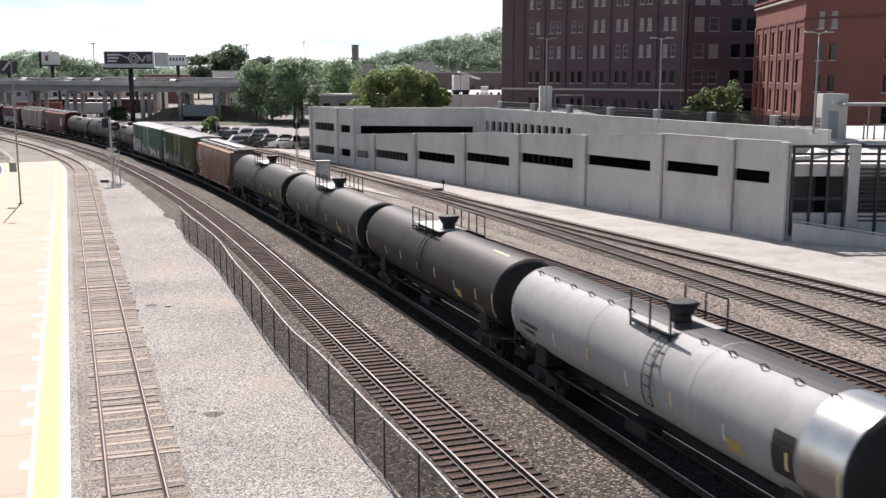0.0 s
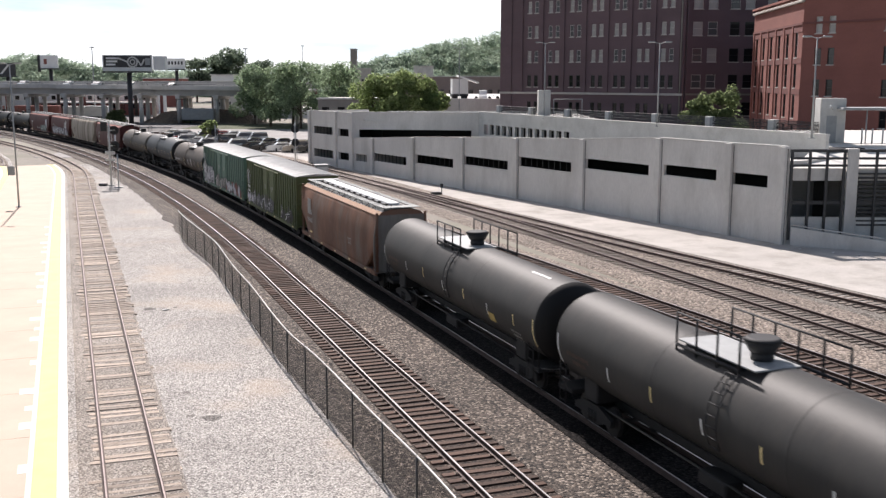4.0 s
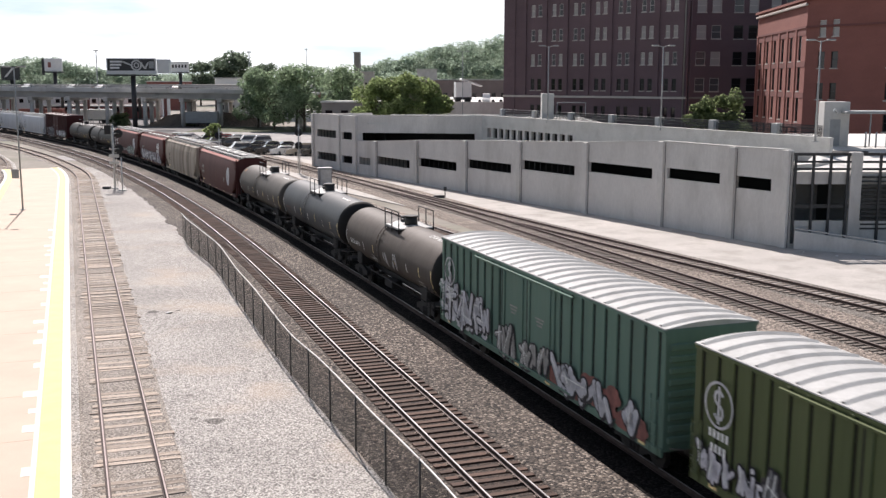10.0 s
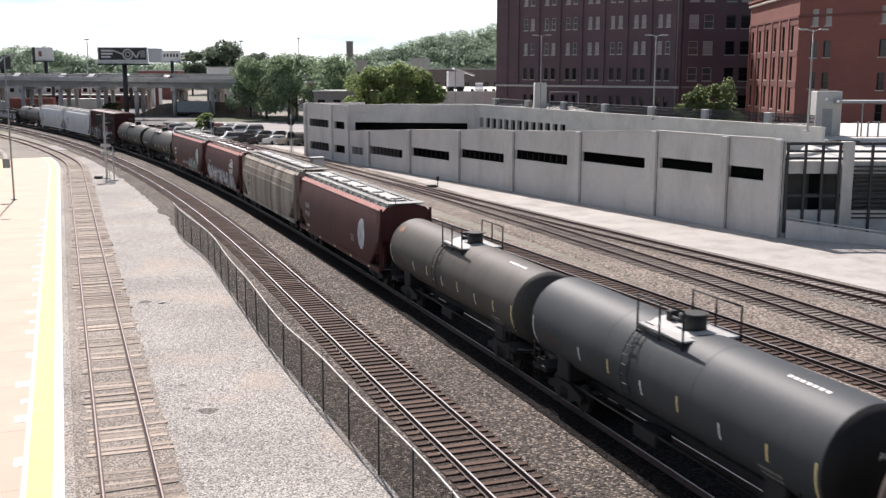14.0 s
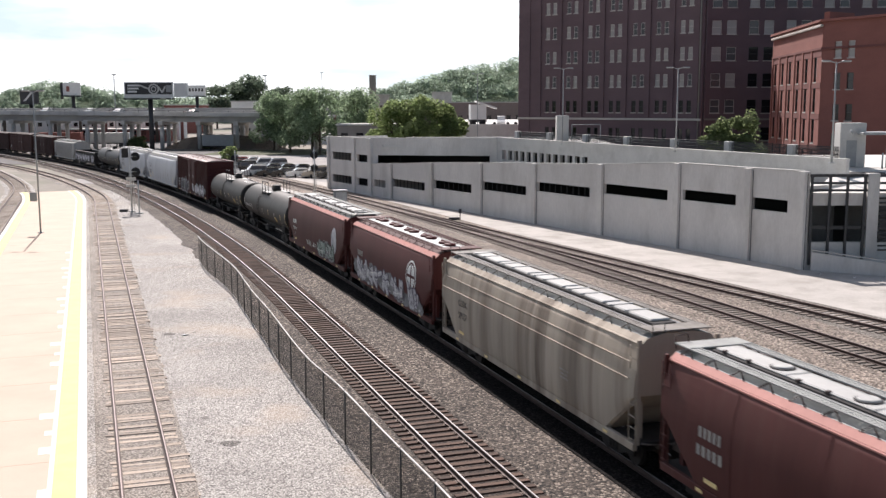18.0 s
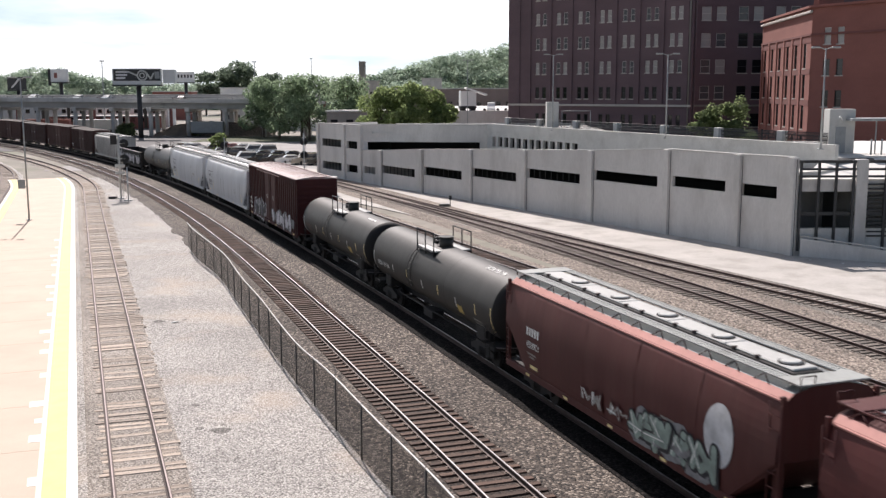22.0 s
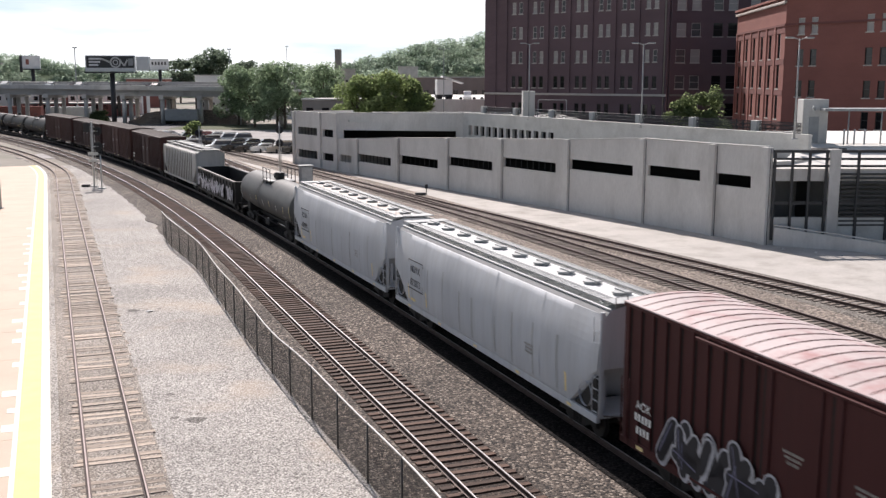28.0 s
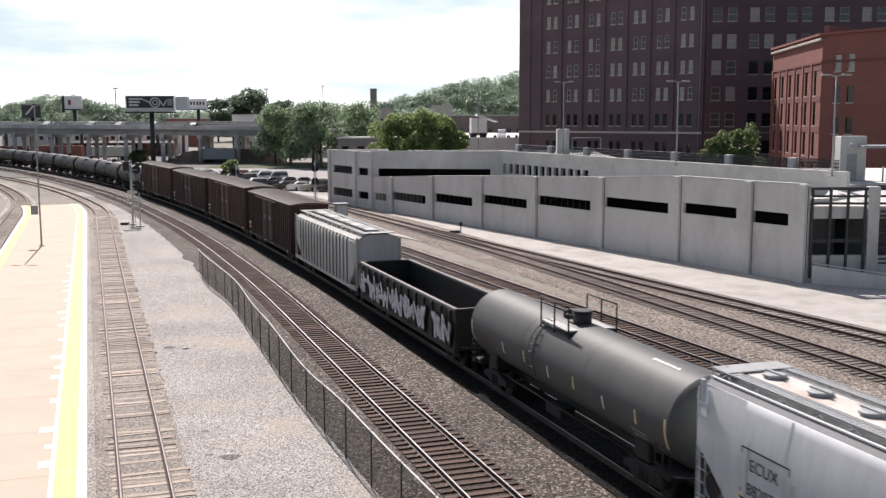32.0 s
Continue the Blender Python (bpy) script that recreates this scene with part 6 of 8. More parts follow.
def fat_stroke(s, pts, w, side, off):
    """A thick sprayed line with round ends and joints."""
    for (ax, az), (bx, bz) in zip(pts, pts[1:]):
        q = max(0.001, math.hypot(bx - ax, bz - az))
        nx, nz = -(bz - az) / q * w, (bx - ax) / q * w
        p = [(ax - nx, az - nz), (bx - nx, bz - nz), (bx + nx, bz + nz), (ax + nx, az + nz)]
        s.add([(x, side(z) - off, z) for x, z in p], [(0, 1, 2, 3)])
    for k, (ax, az) in enumerate(pts):
        s.add([(ax + w * math.cos(6.2832 * i / 10), side(az + w * math.sin(6.2832 * i / 10)) - off - 0.0004 * (k + 1), az + w * math.sin(6.2832 * i / 10)) for i in range(10)], [tuple(range(10))])


def glyph(rnd):
    """The bones of one made-up sign: wandering, hooked lines in a unit box, no letter of any alphabet."""
    lines = []
    for k in range(rnd.choice((1, 2, 2))):
        x, z = rnd.uniform(-0.1, 0.5), rnd.choice((rnd.uniform(0.0, 0.2), rnd.uniform(0.75, 1.1)))
        pts = [(x, z)]
        for i in range(rnd.choice((3, 4, 5))):
            x = min(1.25, max(-0.2, x + rnd.uniform(-0.25, 0.6)))
            z = rnd.uniform(0.55, 1.15) if z < 0.5 else rnd.uniform(-0.05, 0.45)
            pts.append((x, z))
        lines.append(pts)
    if rnd.random() < 0.5:
        z = rnd.uniform(0.2, 0.8)
        lines.append([(rnd.uniform(-0.25, 0.1), z), (rnd.uniform(0.7, 1.2), z + rnd.uniform(-0.3, 0.3))])
    return lines


def graffiti(car, x0, x1, z0, z1, side, seed, fill=None, line=None, letters=7, door=0.0, haze=None, fat=0.16, shade=True):
    """A sprayed piece: a soft cloud behind, then fat overlapping signs with a dark edge, a pale fill and thin highlights."""
    rnd = random.Random(seed)
    w = (x1 - x0) / letters
    if haze:
        cl = Shape()
        for i in range(letters * 2):
            cx, cz, r = x0 + (i + 0.5) * w / 2 + rnd.uniform(-0.2, 0.2), z0 + (z1 - z0) * rnd.uniform(0.1, 0.95), rnd.uniform(0.28, 0.5)
            n = 14
            cl.add([(cx + r * 1.3 * (1 + 0.25 * math.sin(3 * k + i)) * math.cos(6.2832 * k / n), side(cz) - 0.003 - 0.0002 * i, max(1.02, cz + r * math.sin(6.2832 * k / n))) for k in range(n)], [tuple(range(n))])
        part("sprayed_cloud", cl, haze, car, "hazy sprayed colour behind the signs")
    for i in range(letters):
        h = (z1 - z0) * rnd.uniform(0.78, 1.08)
        cx, cz = x0 + i * w + rnd.uniform(-0.06, 0.06), z0 + rnd.uniform(-0.04, 0.12)
        k = 0.016 * (i % 2) + (0.05 if abs(cx + w / 2) < door else 0) + 0.01
        lean, ink, pale, shine = rnd.uniform(-0.12, 0.25), Shape(), Shape(), Shape()
        q = min(w, h) * fat * rnd.uniform(0.85, 1.15)
        for bones in glyph(rnd):
            pts = [(cx + w * (0.04 + 0.98 * bx) + lean * bz * h * 0.3, cz + h * bz) for bx, bz in bones]
            if shade:
                fat_stroke(ink, [(x + 0.07, z - 0.06) for x, z in pts], q + 0.05, side, k)
            fat_stroke(ink, pts, q + 0.065, side, k + 0.004)
            fat_stroke(pale, pts, q, side, k + 0.009)
            fat_stroke(shine, [(x - q * 0.35, z + q * 0.4) for x, z in pts[:2]], 0.022, side, k + 0.014)
        g = part("graffiti_letter", ink, line or INK, car, "sprayed graffiti letter")
        part("letter_fill", pale, SPRAY_BLUE if i % 5 == 2 and not fill else (fill or SPRAY), g)
        part("letter_shine", shine, MARK if fill is not INK else SPRAY_BLUE, g)


def words(parent, text, x, z, size, side, material=None, name="lettering", lean=0):
    c = bpy.data.curves.new(name, "FONT")
    c.body, c.size, c.extrude, c.align_x = text, size, 0.002, "CENTER"
    c.materials.append(material or MARK)
    ob = new(name, c)
    ob.parent = parent
    ob.matrix_basis = pose(x, side(z) - 0.012, z, 90 + lean, 0, 0)
    return ob


def bars(parent, x, z, rows, side, material=None, w=0.8, h=0.14, name="lettering_bar"):
    """Lines of lettering too small to read, each a plain bar."""
    for i, k in enumerate(rows):
        zz = z - i * h * 1.7
        s, n = Shape(), max(2, int(round(w * k / (h * 0.8))))
        for j in range(n):
            xa = x - w * k / 2 + j * w * k / n
            s.add([(xa, side(zz) - 0.012, zz), (xa + 0.66 * w * k / n, side(zz) - 0.012, zz), (xa + 0.66 * w * k / n, side(zz + h) - 0.012, zz + h), (xa, side(zz + h) - 0.012, zz + h)], [(0, 1, 2, 3)])
        part(name, s, material or MARK, parent)


def ring_logo(parent, x, z, r, side, material=None, full=False, ground=None):
    """A painted round emblem: an outer ring; inside it either a full disc with a cross of the car's colour, or a slim curl."""
    s, n = Shape(), 28

    def ring(r0, r1, a0=0.0, a1=6.2832, cz=0.0, off=0.02):
        for i in range(n):
            a, b = a0 + (a1 - a0) * i / n, a0 + (a1 - a0) * (i + 1) / n
            q = [(x + k * math.cos(t), side(z + cz + k * math.sin(t)) - off, z + cz + k * math.sin(t)) for k, t in ((r0, a), (r1, a), (r1, b), (r0, b))]
            s.add(q, [(0, 1, 2, 3)])

    ring(0.88 * r, r)
    if full:
        ring(0.02, 0.25 * r), ring(0.25 * r, 0.5 * r), ring(0.5 * r, 0.74 * r)
    else:
        ring(0.2 * r, 0.36 * r, 0.4, 4.9, 0.3 * r), ring(0.2 * r, 0.36 * r, 3.5, 8.0, -0.3 * r)
        s.add([(x + a * r, side(z + b * r) - 0.02, z + b * r) for a, b in ((-0.08, -0.8), (0.08, -0.8), (0.08, 0.8), (-0.08, 0.8))], [(0, 1, 2, 3)])
    d = part("emblem", s, material or MARK, parent, "round white painted emblem")
    if full:
        c = Shape()
        for a, b, e, f in ((-0.09, -0.7, 0.09, -0.09), (-0.09, 0.09, 0.09, 0.7), (-0.7, -0.09, 0.7, 0.09)):
            c.add([(x + p * r, side(z + q * r) - 0.03, z + q * r) for p, q in ((a, b), (e, b), (e, f), (a, f))], [(0, 1, 2, 3)])
        part("emblem_cross", c, ground or INK, d)


def tank_car(L, R, zc, material, label, walkway=1.3, dome="cone", dome_x=0.0, band=False, end_text="", side_text="", strips=6, plate=True, deck_mat=None, ladder_x=-0.9, hatch_plate=True, top_text="", top_mat=None, patch_mat=None, head_mat=None):
    """A tank on saddles: shell, heads, top fittings with rails and ladder, end platforms, running gear."""
    b = L / 2 - 2.7
    c = car_base(label, "tank car", L, b)
    hl = L / 2 - 0.48
    head = [(hl + 0.1, 0.02), (hl + 0.08, R * 0.4), (hl + 0.02, R * 0.68), (hl - 0.10, R * 0.87), (hl - 0.22, R * 0.955), (hl - 0.36, R * 0.998)]
    rings = [(-hl + 0.5 + i * (2 * hl - 1.0) / 8, R) for i in range(1, 8)]
    at = Matrix.Translation((0, 0, zc))
    shell = part("tank_shell", Shape().turned([(-hl + 0.36, R)] + rings + [(hl - 0.36, R)], at, n=56, caps=False), material, c)
    for sg in (-1, 1):
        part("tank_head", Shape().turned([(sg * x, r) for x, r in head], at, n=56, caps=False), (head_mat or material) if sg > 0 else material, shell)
        part("head_seam", Shape().turned([(sg * (hl - 0.42), R + 0.002), (sg * (hl - 0.39), R + 0.012), (sg * (hl - 0.35), R - 0.002)], at, n=56, caps=False), material, shell)
    top = zc + R
    def side(z):
        return -math.sqrt(max(0.0, R * R - (z - zc) ** 2)) - 0.002
    if band:
        part("steel_wrap", Shape().turned([(hl - 1.85, R + 0.012), (hl - 0.37, R + 0.012)], at, n=40, caps=False), CHROME, shell, "bare shining steel band")
    # head markings and tank bands
    for x in (-b, b):
        part("saddle", Shape().slab((x - 0.45, -1.15, 0.95), (x + 0.45, 1.15, zc - R * 0.62), 0.05), UNDER, c)
        part("weld_seam", Shape().turned([(x * 0.42 - 0.035, R + 0.003), (x * 0.42, R + 0.012), (x * 0.42 + 0.035, R + 0.003)], at, n=56, caps=False), material, shell)
        part("end_sill", Shape().slab((x * (1 + 0.9 / abs(x)) if x > 0 else -L / 2 + 0.75, -1.35, 0.92), (L / 2 - 0.75 if x > 0 else x * (1 + 0.9 / abs(x)), 1.35, 1.08), 0.02), UNDER, c, "dark end platform")
    part("stub_sill", Shape().slab((-L / 2 + 0.8, -0.3, 0.7), (L / 2 - 0.8, 0.3, 0.98), 0.03), UNDER, c)
    part("brake_pipe", Shape().rod((-b, -0.9, 0.82), (b, -0.9, 0.82), 0.04, n=6).slab((-1.2, -1.0, 0.45), (0.1, -0.4, 0.85), 0.05), UNDER, c)
    for sg in (-1, 1):
        x = sg * (L / 2 - 0.85)
        hr = Shape()
        for y in (-1.3, 1.3):
            hr.path([(x, y, 1.05), (x, y, 1.95), (x, y * 0.8, 2.1)], 0.022)
        hr.path([(x, -1.3, 1.95), (x, 1.3, 1.95)], 0.022)
        part("end_handrail", hr, UNDER, c)
        lad = Shape()
        for q in (0, 0.42):
            lad.rod((x - sg * 0.2 - sg * q, -1.42, 0.5), (x - sg * 0.2 - sg * q, -1.42, 1.9), 0.02, n=5)
        for i in range(4):
            lad.rod((x - sg * 0.2, -1.42, 0.6 + i * 0.36), (x - sg * 0.62, -1.42, 0.6 + i * 0.36), 0.018, n=5)
        part("end_ladder", lad, UNDER, c)
    # top fittings
    plat = part("top_platform", Shape().slab((dome_x - walkway, -0.95, top - 0.16), (dome_x + walkway, 0.95, top - 0.10), 0.01) if walkway < 2 else
                Shape().slab((dome_x - walkway, -0.85, top - 0.05), (dome_x + walkway * 0.45, 0.55, top + 0.0), 0.01), deck_mat or (HATCH if walkway < 2 else GREY_PAINT), c, "pale grated walkway")
    if dome == "cone":
        part("manway", Shape().rod((dome_x + 0.2, 0, top - 0.05), (dome_x + 0.2, 0, top + 0.25), 0.30, n=18).rod((dome_x + 0.2, 0, top + 0.22), (dome_x + 0.2, 0, top + 0.52), 0.34, 0.50, n=18).rod((dome_x + 0.2, 0, top + 0.52), (dome_x + 0.2, 0, top + 0.6), 0.52, 0.40, n=18), BLACK, c, "black cone-shaped valve housing")
    else:
        part("manway", Shape().rod((dome_x + 0.35, 0, top - 0.05), (dome_x + 0.35, 0, top + 0.40), 0.34, n=18).rod((dome_x + 0.35, 0, top + 0.40), (dome_x + 0.35, 0, top + 0.46), 0.38, n=18), P_DARK, c, "round hinged manway")
        part("valve_block", Shape().rod((dome_x - 0.35, 0.1, top - 0.05), (dome_x - 0.35, 0.1, top + 0.26), 0.16, n=12).slab((dome_x - 0.85, -0.2, top - 0.05), (dome_x - 0.6, 0.15, top + 0.3), 0.03).rod((dome_x - 0.3, -0.3, top + 0.2), (dome_x + 0.2, -0.3, top + 0.2), 0.05), BLACK, c, "black valves and pipes")
    rail_mat = BLACK
    for y in (-0.95, 0.95):
        w0, w1 = dome_x - walkway, dome_x + walkway
        r = Shape()
        yy = y if walkway < 2 else y * 0.95
        n = 2 if walkway < 2 else (3 if y < 0 else 5)
        z0 = zc + math.sqrt(max(0.1, R * R - yy * yy)) - 0.05
        if walkway >= 2 and y < 0:
            w1 = dome_x + 0.2 * walkway
        for i in range(n + 1):
            x = w0 + (w1 - w0) * i / n
            r.rod((x, yy, z0), (x, yy, top + 0.75), 0.033, n=6)
        r.path([(w0, yy, top + 0.75), (w1, yy, top + 0.75)], 0.033)
        r.path([(w0, yy, z0 + 0.2), (w1, yy, z0 + 0.2)], 0.045)
        part("guard_rail", r, rail_mat, c)
    # side ladder from the walkway down
    lad = Shape()
    for q in (-0.22, 0.22):
        pts = []
        for i in range(9):
            a = radians(28 + i * 11)
            pts.append((dome_x + ladder_x + q, -(R + 0.09) * math.sin(a), zc + (R + 0.09) * math.cos(a)))
        lad.path(pts, 0.02, n=5)
    lad_ob = part("side_ladder", lad, material if dome != "cone" else BLACK, c)
    for i in range(9):
        a = radians(28 + i * 11)
        part("rung", Shape().rod((dome_x + ladder_x - 0.22, -(R + 0.09) * math.sin(a), zc + (R + 0.09) * math.cos(a)), (dome_x + ladder_x + 0.22, -(R + 0.09) * math.sin(a), zc + (R + 0.09) * math.cos(a)), 0.018, n=5), material if dome != "cone" else BLACK, lad_ob)
    # markings
    for i in range(strips):
        x = -hl + 3.9 + i * (2 * hl - 6.1) / (strips - 1)
        z0, hh = zc - 0.52 + 0.12 * (i % 2), 0.45
        s = Shape()
        for j in range(3):
            za, zb = z0 + hh * j / 3, z0 + hh * (j + 1) / 3
            s.add([(x - 0.045, side(za) - 0.012, za), (x + 0.045, side(za) - 0.012, za), (x + 0.045, side(zb) - 0.012, zb), (x - 0.045, side(zb) - 0.012, zb)], [(0, 1, 2, 3)])
        part("reflector_strip", s, REFLECT if i % 2 else MARK, shell)
    for x, m_ in ((hl - 0.5, REFLECT), (-hl + 0.5, MARK)):
        s = Shape()
        for j in range(6):
            za, zb = zc - 0.8 + j * 0.17, zc - 0.8 + (j + 1) * 0.17
            s.add([(x - 0.04, side(za) - 0.012, za), (x + 0.04, side(za) - 0.012, za), (x + 0.04, side(zb) - 0.012, zb), (x - 0.04, side(zb) - 0.012, zb)], [(0, 1, 2, 3)])
        part("end_reflector", s, m_, shell, "long strip along the head seam")
    if plate:
        x, z0 = hl * 0.5, zc - 0.72
        s = Shape()
        for j in range(4):
            za, zb = z0 + 0.09 * j, z0 + 0.09 * (j + 1)
            s.add([(x, side(za) - 0.02, za), (x + 0.62, side(za) - 0.02, za), (x + 0.62, side(zb) - 0.02, zb), (x, side(zb) - 0.02, zb)], [(0, 1, 2, 3)])
        part("placard", s, PLACARD, shell, "yellow placard")
    if side_text:
        words(shell, side_text, -hl + 2.2, zc - 0.42, 0.36, lambda z: side(z) - 0.01, lean=10)
    else:
        bars(shell, -hl + 1.9, zc - 0.35, (1.0, 0.6), side, PLATE, w=1.5, h=0.15)
    bars(shell, hl - 2.2, zc - 0.7, (1.0, 0.9, 0.8), side, MARK_DIM, w=0.9, h=0.1)
    if end_text:
        e = bpy.data.curves.new("end_lettering", "FONT")
        e.body, e.size, e.extrude, e.align_x = end_text, 0.26, 0.002, "CENTER"
        e.materials.append(MARK)
        ob = new("end_lettering", e)
        ob.parent = shell
        ob.matrix_basis = pose(hl + 0.12, 0, zc + 0.35, 90, 0, 90)
    else:
        s = Shape()
        for i in range(7):
            s.box((hl + 0.085, -0.55 + i * 0.16, zc + 0.4), (hl + 0.1, -0.45 + i * 0.16, zc + 0.52))
        part("end_lettering", s, MARK_DIM, shell)
    if patch_mat:
        s = Shape()
        for i in range(7):
            a0, a1 = radians(-38 + i * 8), radians(-38 + (i + 1) * 8)
            w0, w1 = 0.75 + 0.07 * i, 0.75 + 0.07 * (i + 1)
            s.add([(dome_x - w0 - 0.25, (R + 0.008) * math.sin(a0), zc + (R + 0.008) * math.cos(a0)), (dome_x + w0, (R + 0.008) * math.sin(a0), zc + (R + 0.008) * math.cos(a0)),
                   (dome_x + w1, (R + 0.008) * math.sin(a1), zc + (R + 0.008) * math.cos(a1)), (dome_x - w1 - 0.25, (R + 0.008) * math.sin(a1), zc + (R + 0.008) * math.cos(a1))], [(0, 1, 2, 3)])
        part("dome_apron", s, patch_mat, shell, "bright painted patch round the dome")
    if top_text:
        e = bpy.data.curves.new("top_lettering", "FONT")
        e.body, e.size, e.extrude, e.align_x = top_text, 0.36, 0.002, "CENTER"
        e.materials.append(top_mat or MARK)
        ob = new("top_lettering", e)
        ob.parent = shell
        ob.matrix_basis = pose(hl - 2.3, -(R + 0.025) * math.sin(radians(20)), zc + (R + 0.025) * math.cos(radians(20)), 16, 0, 0)
    elif hatch_plate:
        zt = [zc + math.sqrt(R * R - y * y) + 0.012 for y in (0.43, 0.32)]
        for i in range(7):
            x = hl - 2.9 + i * 0.22
            part("top_lettering_bar", Shape().add([(x, -0.43, zt[0]), (x + 0.15, -0.43, zt[0]), (x + 0.15, -0.32, zt[1]), (x, -0.32, zt[1])], [(0, 1, 2, 3)]), top_mat or MARK, shell)
    return c


def hopper_car(L, H, material, label, eave=None, roof=None, hatches="trough", logo=False, ribs=0, text=(), tag=None, cage=True, round_side=True, hatch_mat=None, hole=False, rim=None, board_mat=None, slats=1.0, lids=False, strip_mat=None, paired=False, disc=False, box_text=None, end_mat=None, streaks=False, rim_top=False, disc_x=2.9, number=""):
    """A covered hopper: bulging sides, sloped ends, roof with hatches and running boards, end cages, discharge bays."""
    b = L / 2 - 2.7
    c = car_base(label, "hopper car", L, b)
    hl = L / 2 - 0.75
    W = 1.55
    if round_side:
        zs = [1.0 + i * (H - 1.32) / 14 for i in range(15)]
        half = [(1.565 - (0.09 if z < 2.45 else 0.265) * abs((z - 2.45) / (2.45 - 1.0 if z < 2.45 else H - 0.32 - 2.45)) ** 2.2, z) for z in zs]
    else:
        half = [(1.42, 1.0), (1.46, 1.1), (1.46, 2.5), (1.46, H - 0.5), (1.36, H - 0.32)]
    def side(z):
        for (y0, z0), (y1, z1) in zip(half, half[1:]):
            if z0 <= z <= z1:
                return -(y0 + (y1 - y0) * (z - z0) / (z1 - z0)) - 0.003
        return -half[-1][0]
    prof = [(y, z) for y, z in half] + [(-y, z) for y, z in half[::-1]]
    lean = lambda z: max(z, 2.55)
    v, f, n = [], [], len(prof)
    for x, g in ((-hl, lean), (-hl + 1.9, None), (hl - 1.9, None), (hl, lean)):
        v += [(x, y * (1 if g is None else 0.97), z if g is None else g(z)) for y, z in prof]
    for j in range(3):
        for i in range(n):
            f.append((j * n + i, j * n + (i + 1) % n, (j + 1) * n + (i + 1) % n, (j + 1) * n + i))
    hull = Shape().add(v, f + [tuple(range(n)), tuple(3 * n + i for i in range(n))], False)
    hull.s = [n <= k < 2 * n and k % n not in (n // 2 - 1, n - 1) for k in range(len(hull.f))]
    body = part("body", hull, material, c)
    # eave strip and roof
    e0, e1 = half[-1], (1.08, H - 0.16)
    for sg in (-1, 1):
        part("eave", Shape().add([(-hl, sg * e0[0] * 0.985, e0[1] - 0.02), (hl, sg * e0[0] * 0.985, e0[1] - 0.02), (hl, sg * e1[0], e1[1]), (-hl, sg * e1[0], e1[1])], [(0, 1, 2, 3)]), eave or material, c, "faded sloping roof edge")
        ry, rz = (e1[0] + 0.02, e1[1] + 0.05) if rim_top else (e0[0], e0[1])
        part("eave_rim", Shape().slab((-hl, sg * ry - 0.035, rz - 0.06), (hl, sg * ry + 0.035, rz + 0.0), 0.015), rim or eave or material, c)
    part("roof", Shape().add([(-hl, -1.09, H - 0.163), (hl, -1.09, H - 0.163), (hl, -0.5, H - 0.03), (-hl, -0.5, H - 0.03), (hl, 0.5, H - 0.03), (-hl, 0.5, H - 0.03), (hl, 1.09, H - 0.163), (-hl, 1.09, H - 0.163)],
                             [(0, 1, 2, 3), (3, 2, 4, 5), (5, 4, 6, 7)]), roof or material, c)
    for x in (-hl, hl):
        gable = [(-e0[0] * 0.98, e0[1] - 0.04), (-1.08, H - 0.165), (-0.5, H - 0.035), (0.5, H - 0.035), (1.08, H - 0.165), (e0[0] * 0.98, e0[1] - 0.04)]
        part("roof_end", Shape().prism(gable, x - 0.02, x + 0.02), material, c)
    for y, sg in ((-0.86, -1), (0.86, 1)):
        s = Shape()
        for q in (-0.16, 0.16):
            s.box((-hl - 0.15, y + q - 0.018, H + 0.03), (hl + 0.15, y + q + 0.018, H + 0.07))
        for i in range(int((2 * hl + 0.2) / 0.16)):
            s.box((-hl - 0.1 + i * 0.16, y - 0.15, H + 0.035), (-hl - 0.1 + i * 0.16 + 0.115 * slats, y + 0.15, H + 0.055))
        board = part("running_board", s, board_mat or roof or GREY_PAINT, c, "open steel running board along the roof")
        for i in range(int(hl * 2 / 1.2)):
            x = -hl + 0.3 + i * 1.2
            part("board_bracket", Shape().rod((x, sg * 1.1, H - 0.17), (x + 0.3, sg * 1.0, H + 0.03), 0.02, n=4).rod((x + 0.6, sg * 1.1, H - 0.17), (x + 0.3, sg * 1.0, H + 0.03), 0.02, n=4), board_mat or BRACKET, board)
    for sg in (-1, 1):
        part("roof_sheet", Shape().box((-hl + 0.1, min(sg * 0.62, sg * 0.46), H - 0.06), (hl - 0.1, max(sg * 0.62, sg * 0.46), H + 0.0)), P_EAVEGREY, c, "grey gutter beside the hatches")
    for sg in (-1, 1):
        xa, xb = sorted((sg * (hl - 0.62), sg * (hl + 0.16)))
        part("cross_board", Shape().slab((xa, -1.04, H + 0.03), (xb, 1.04, H + 0.075), 0.01), board_mat or roof or GREY_PAINT, c, "flat steel board across the roof end")
        part("roof_grab", Shape().path([(sg * (hl + 0.12), -1.0, H - 0.1), (sg * (hl + 0.16), -1.02, H + 0.28), (sg * (hl + 0.16), -0.6, H + 0.28), (sg * (hl + 0.12), -0.6, H + 0.05)], 0.018), board_mat or BRACKET, c)
    if hatches == "long":
        part("hatch_coaming", Shape().slab((-hl + 1.0, -0.42, H - 0.06), (hl - 0.9, 0.42, H + 0.05), 0.02), UNDER, c, "dark hatch coaming")
        q = [(-hl + 1.35, -0.30), (-hl + 1.15, -0.18), (-hl + 1.15, 0.18), (-hl + 1.35, 0.30), (hl - 1.25, 0.30), (hl - 1.05, 0.18), (hl - 1.05, -0.18), (hl - 1.25, -0.30)]
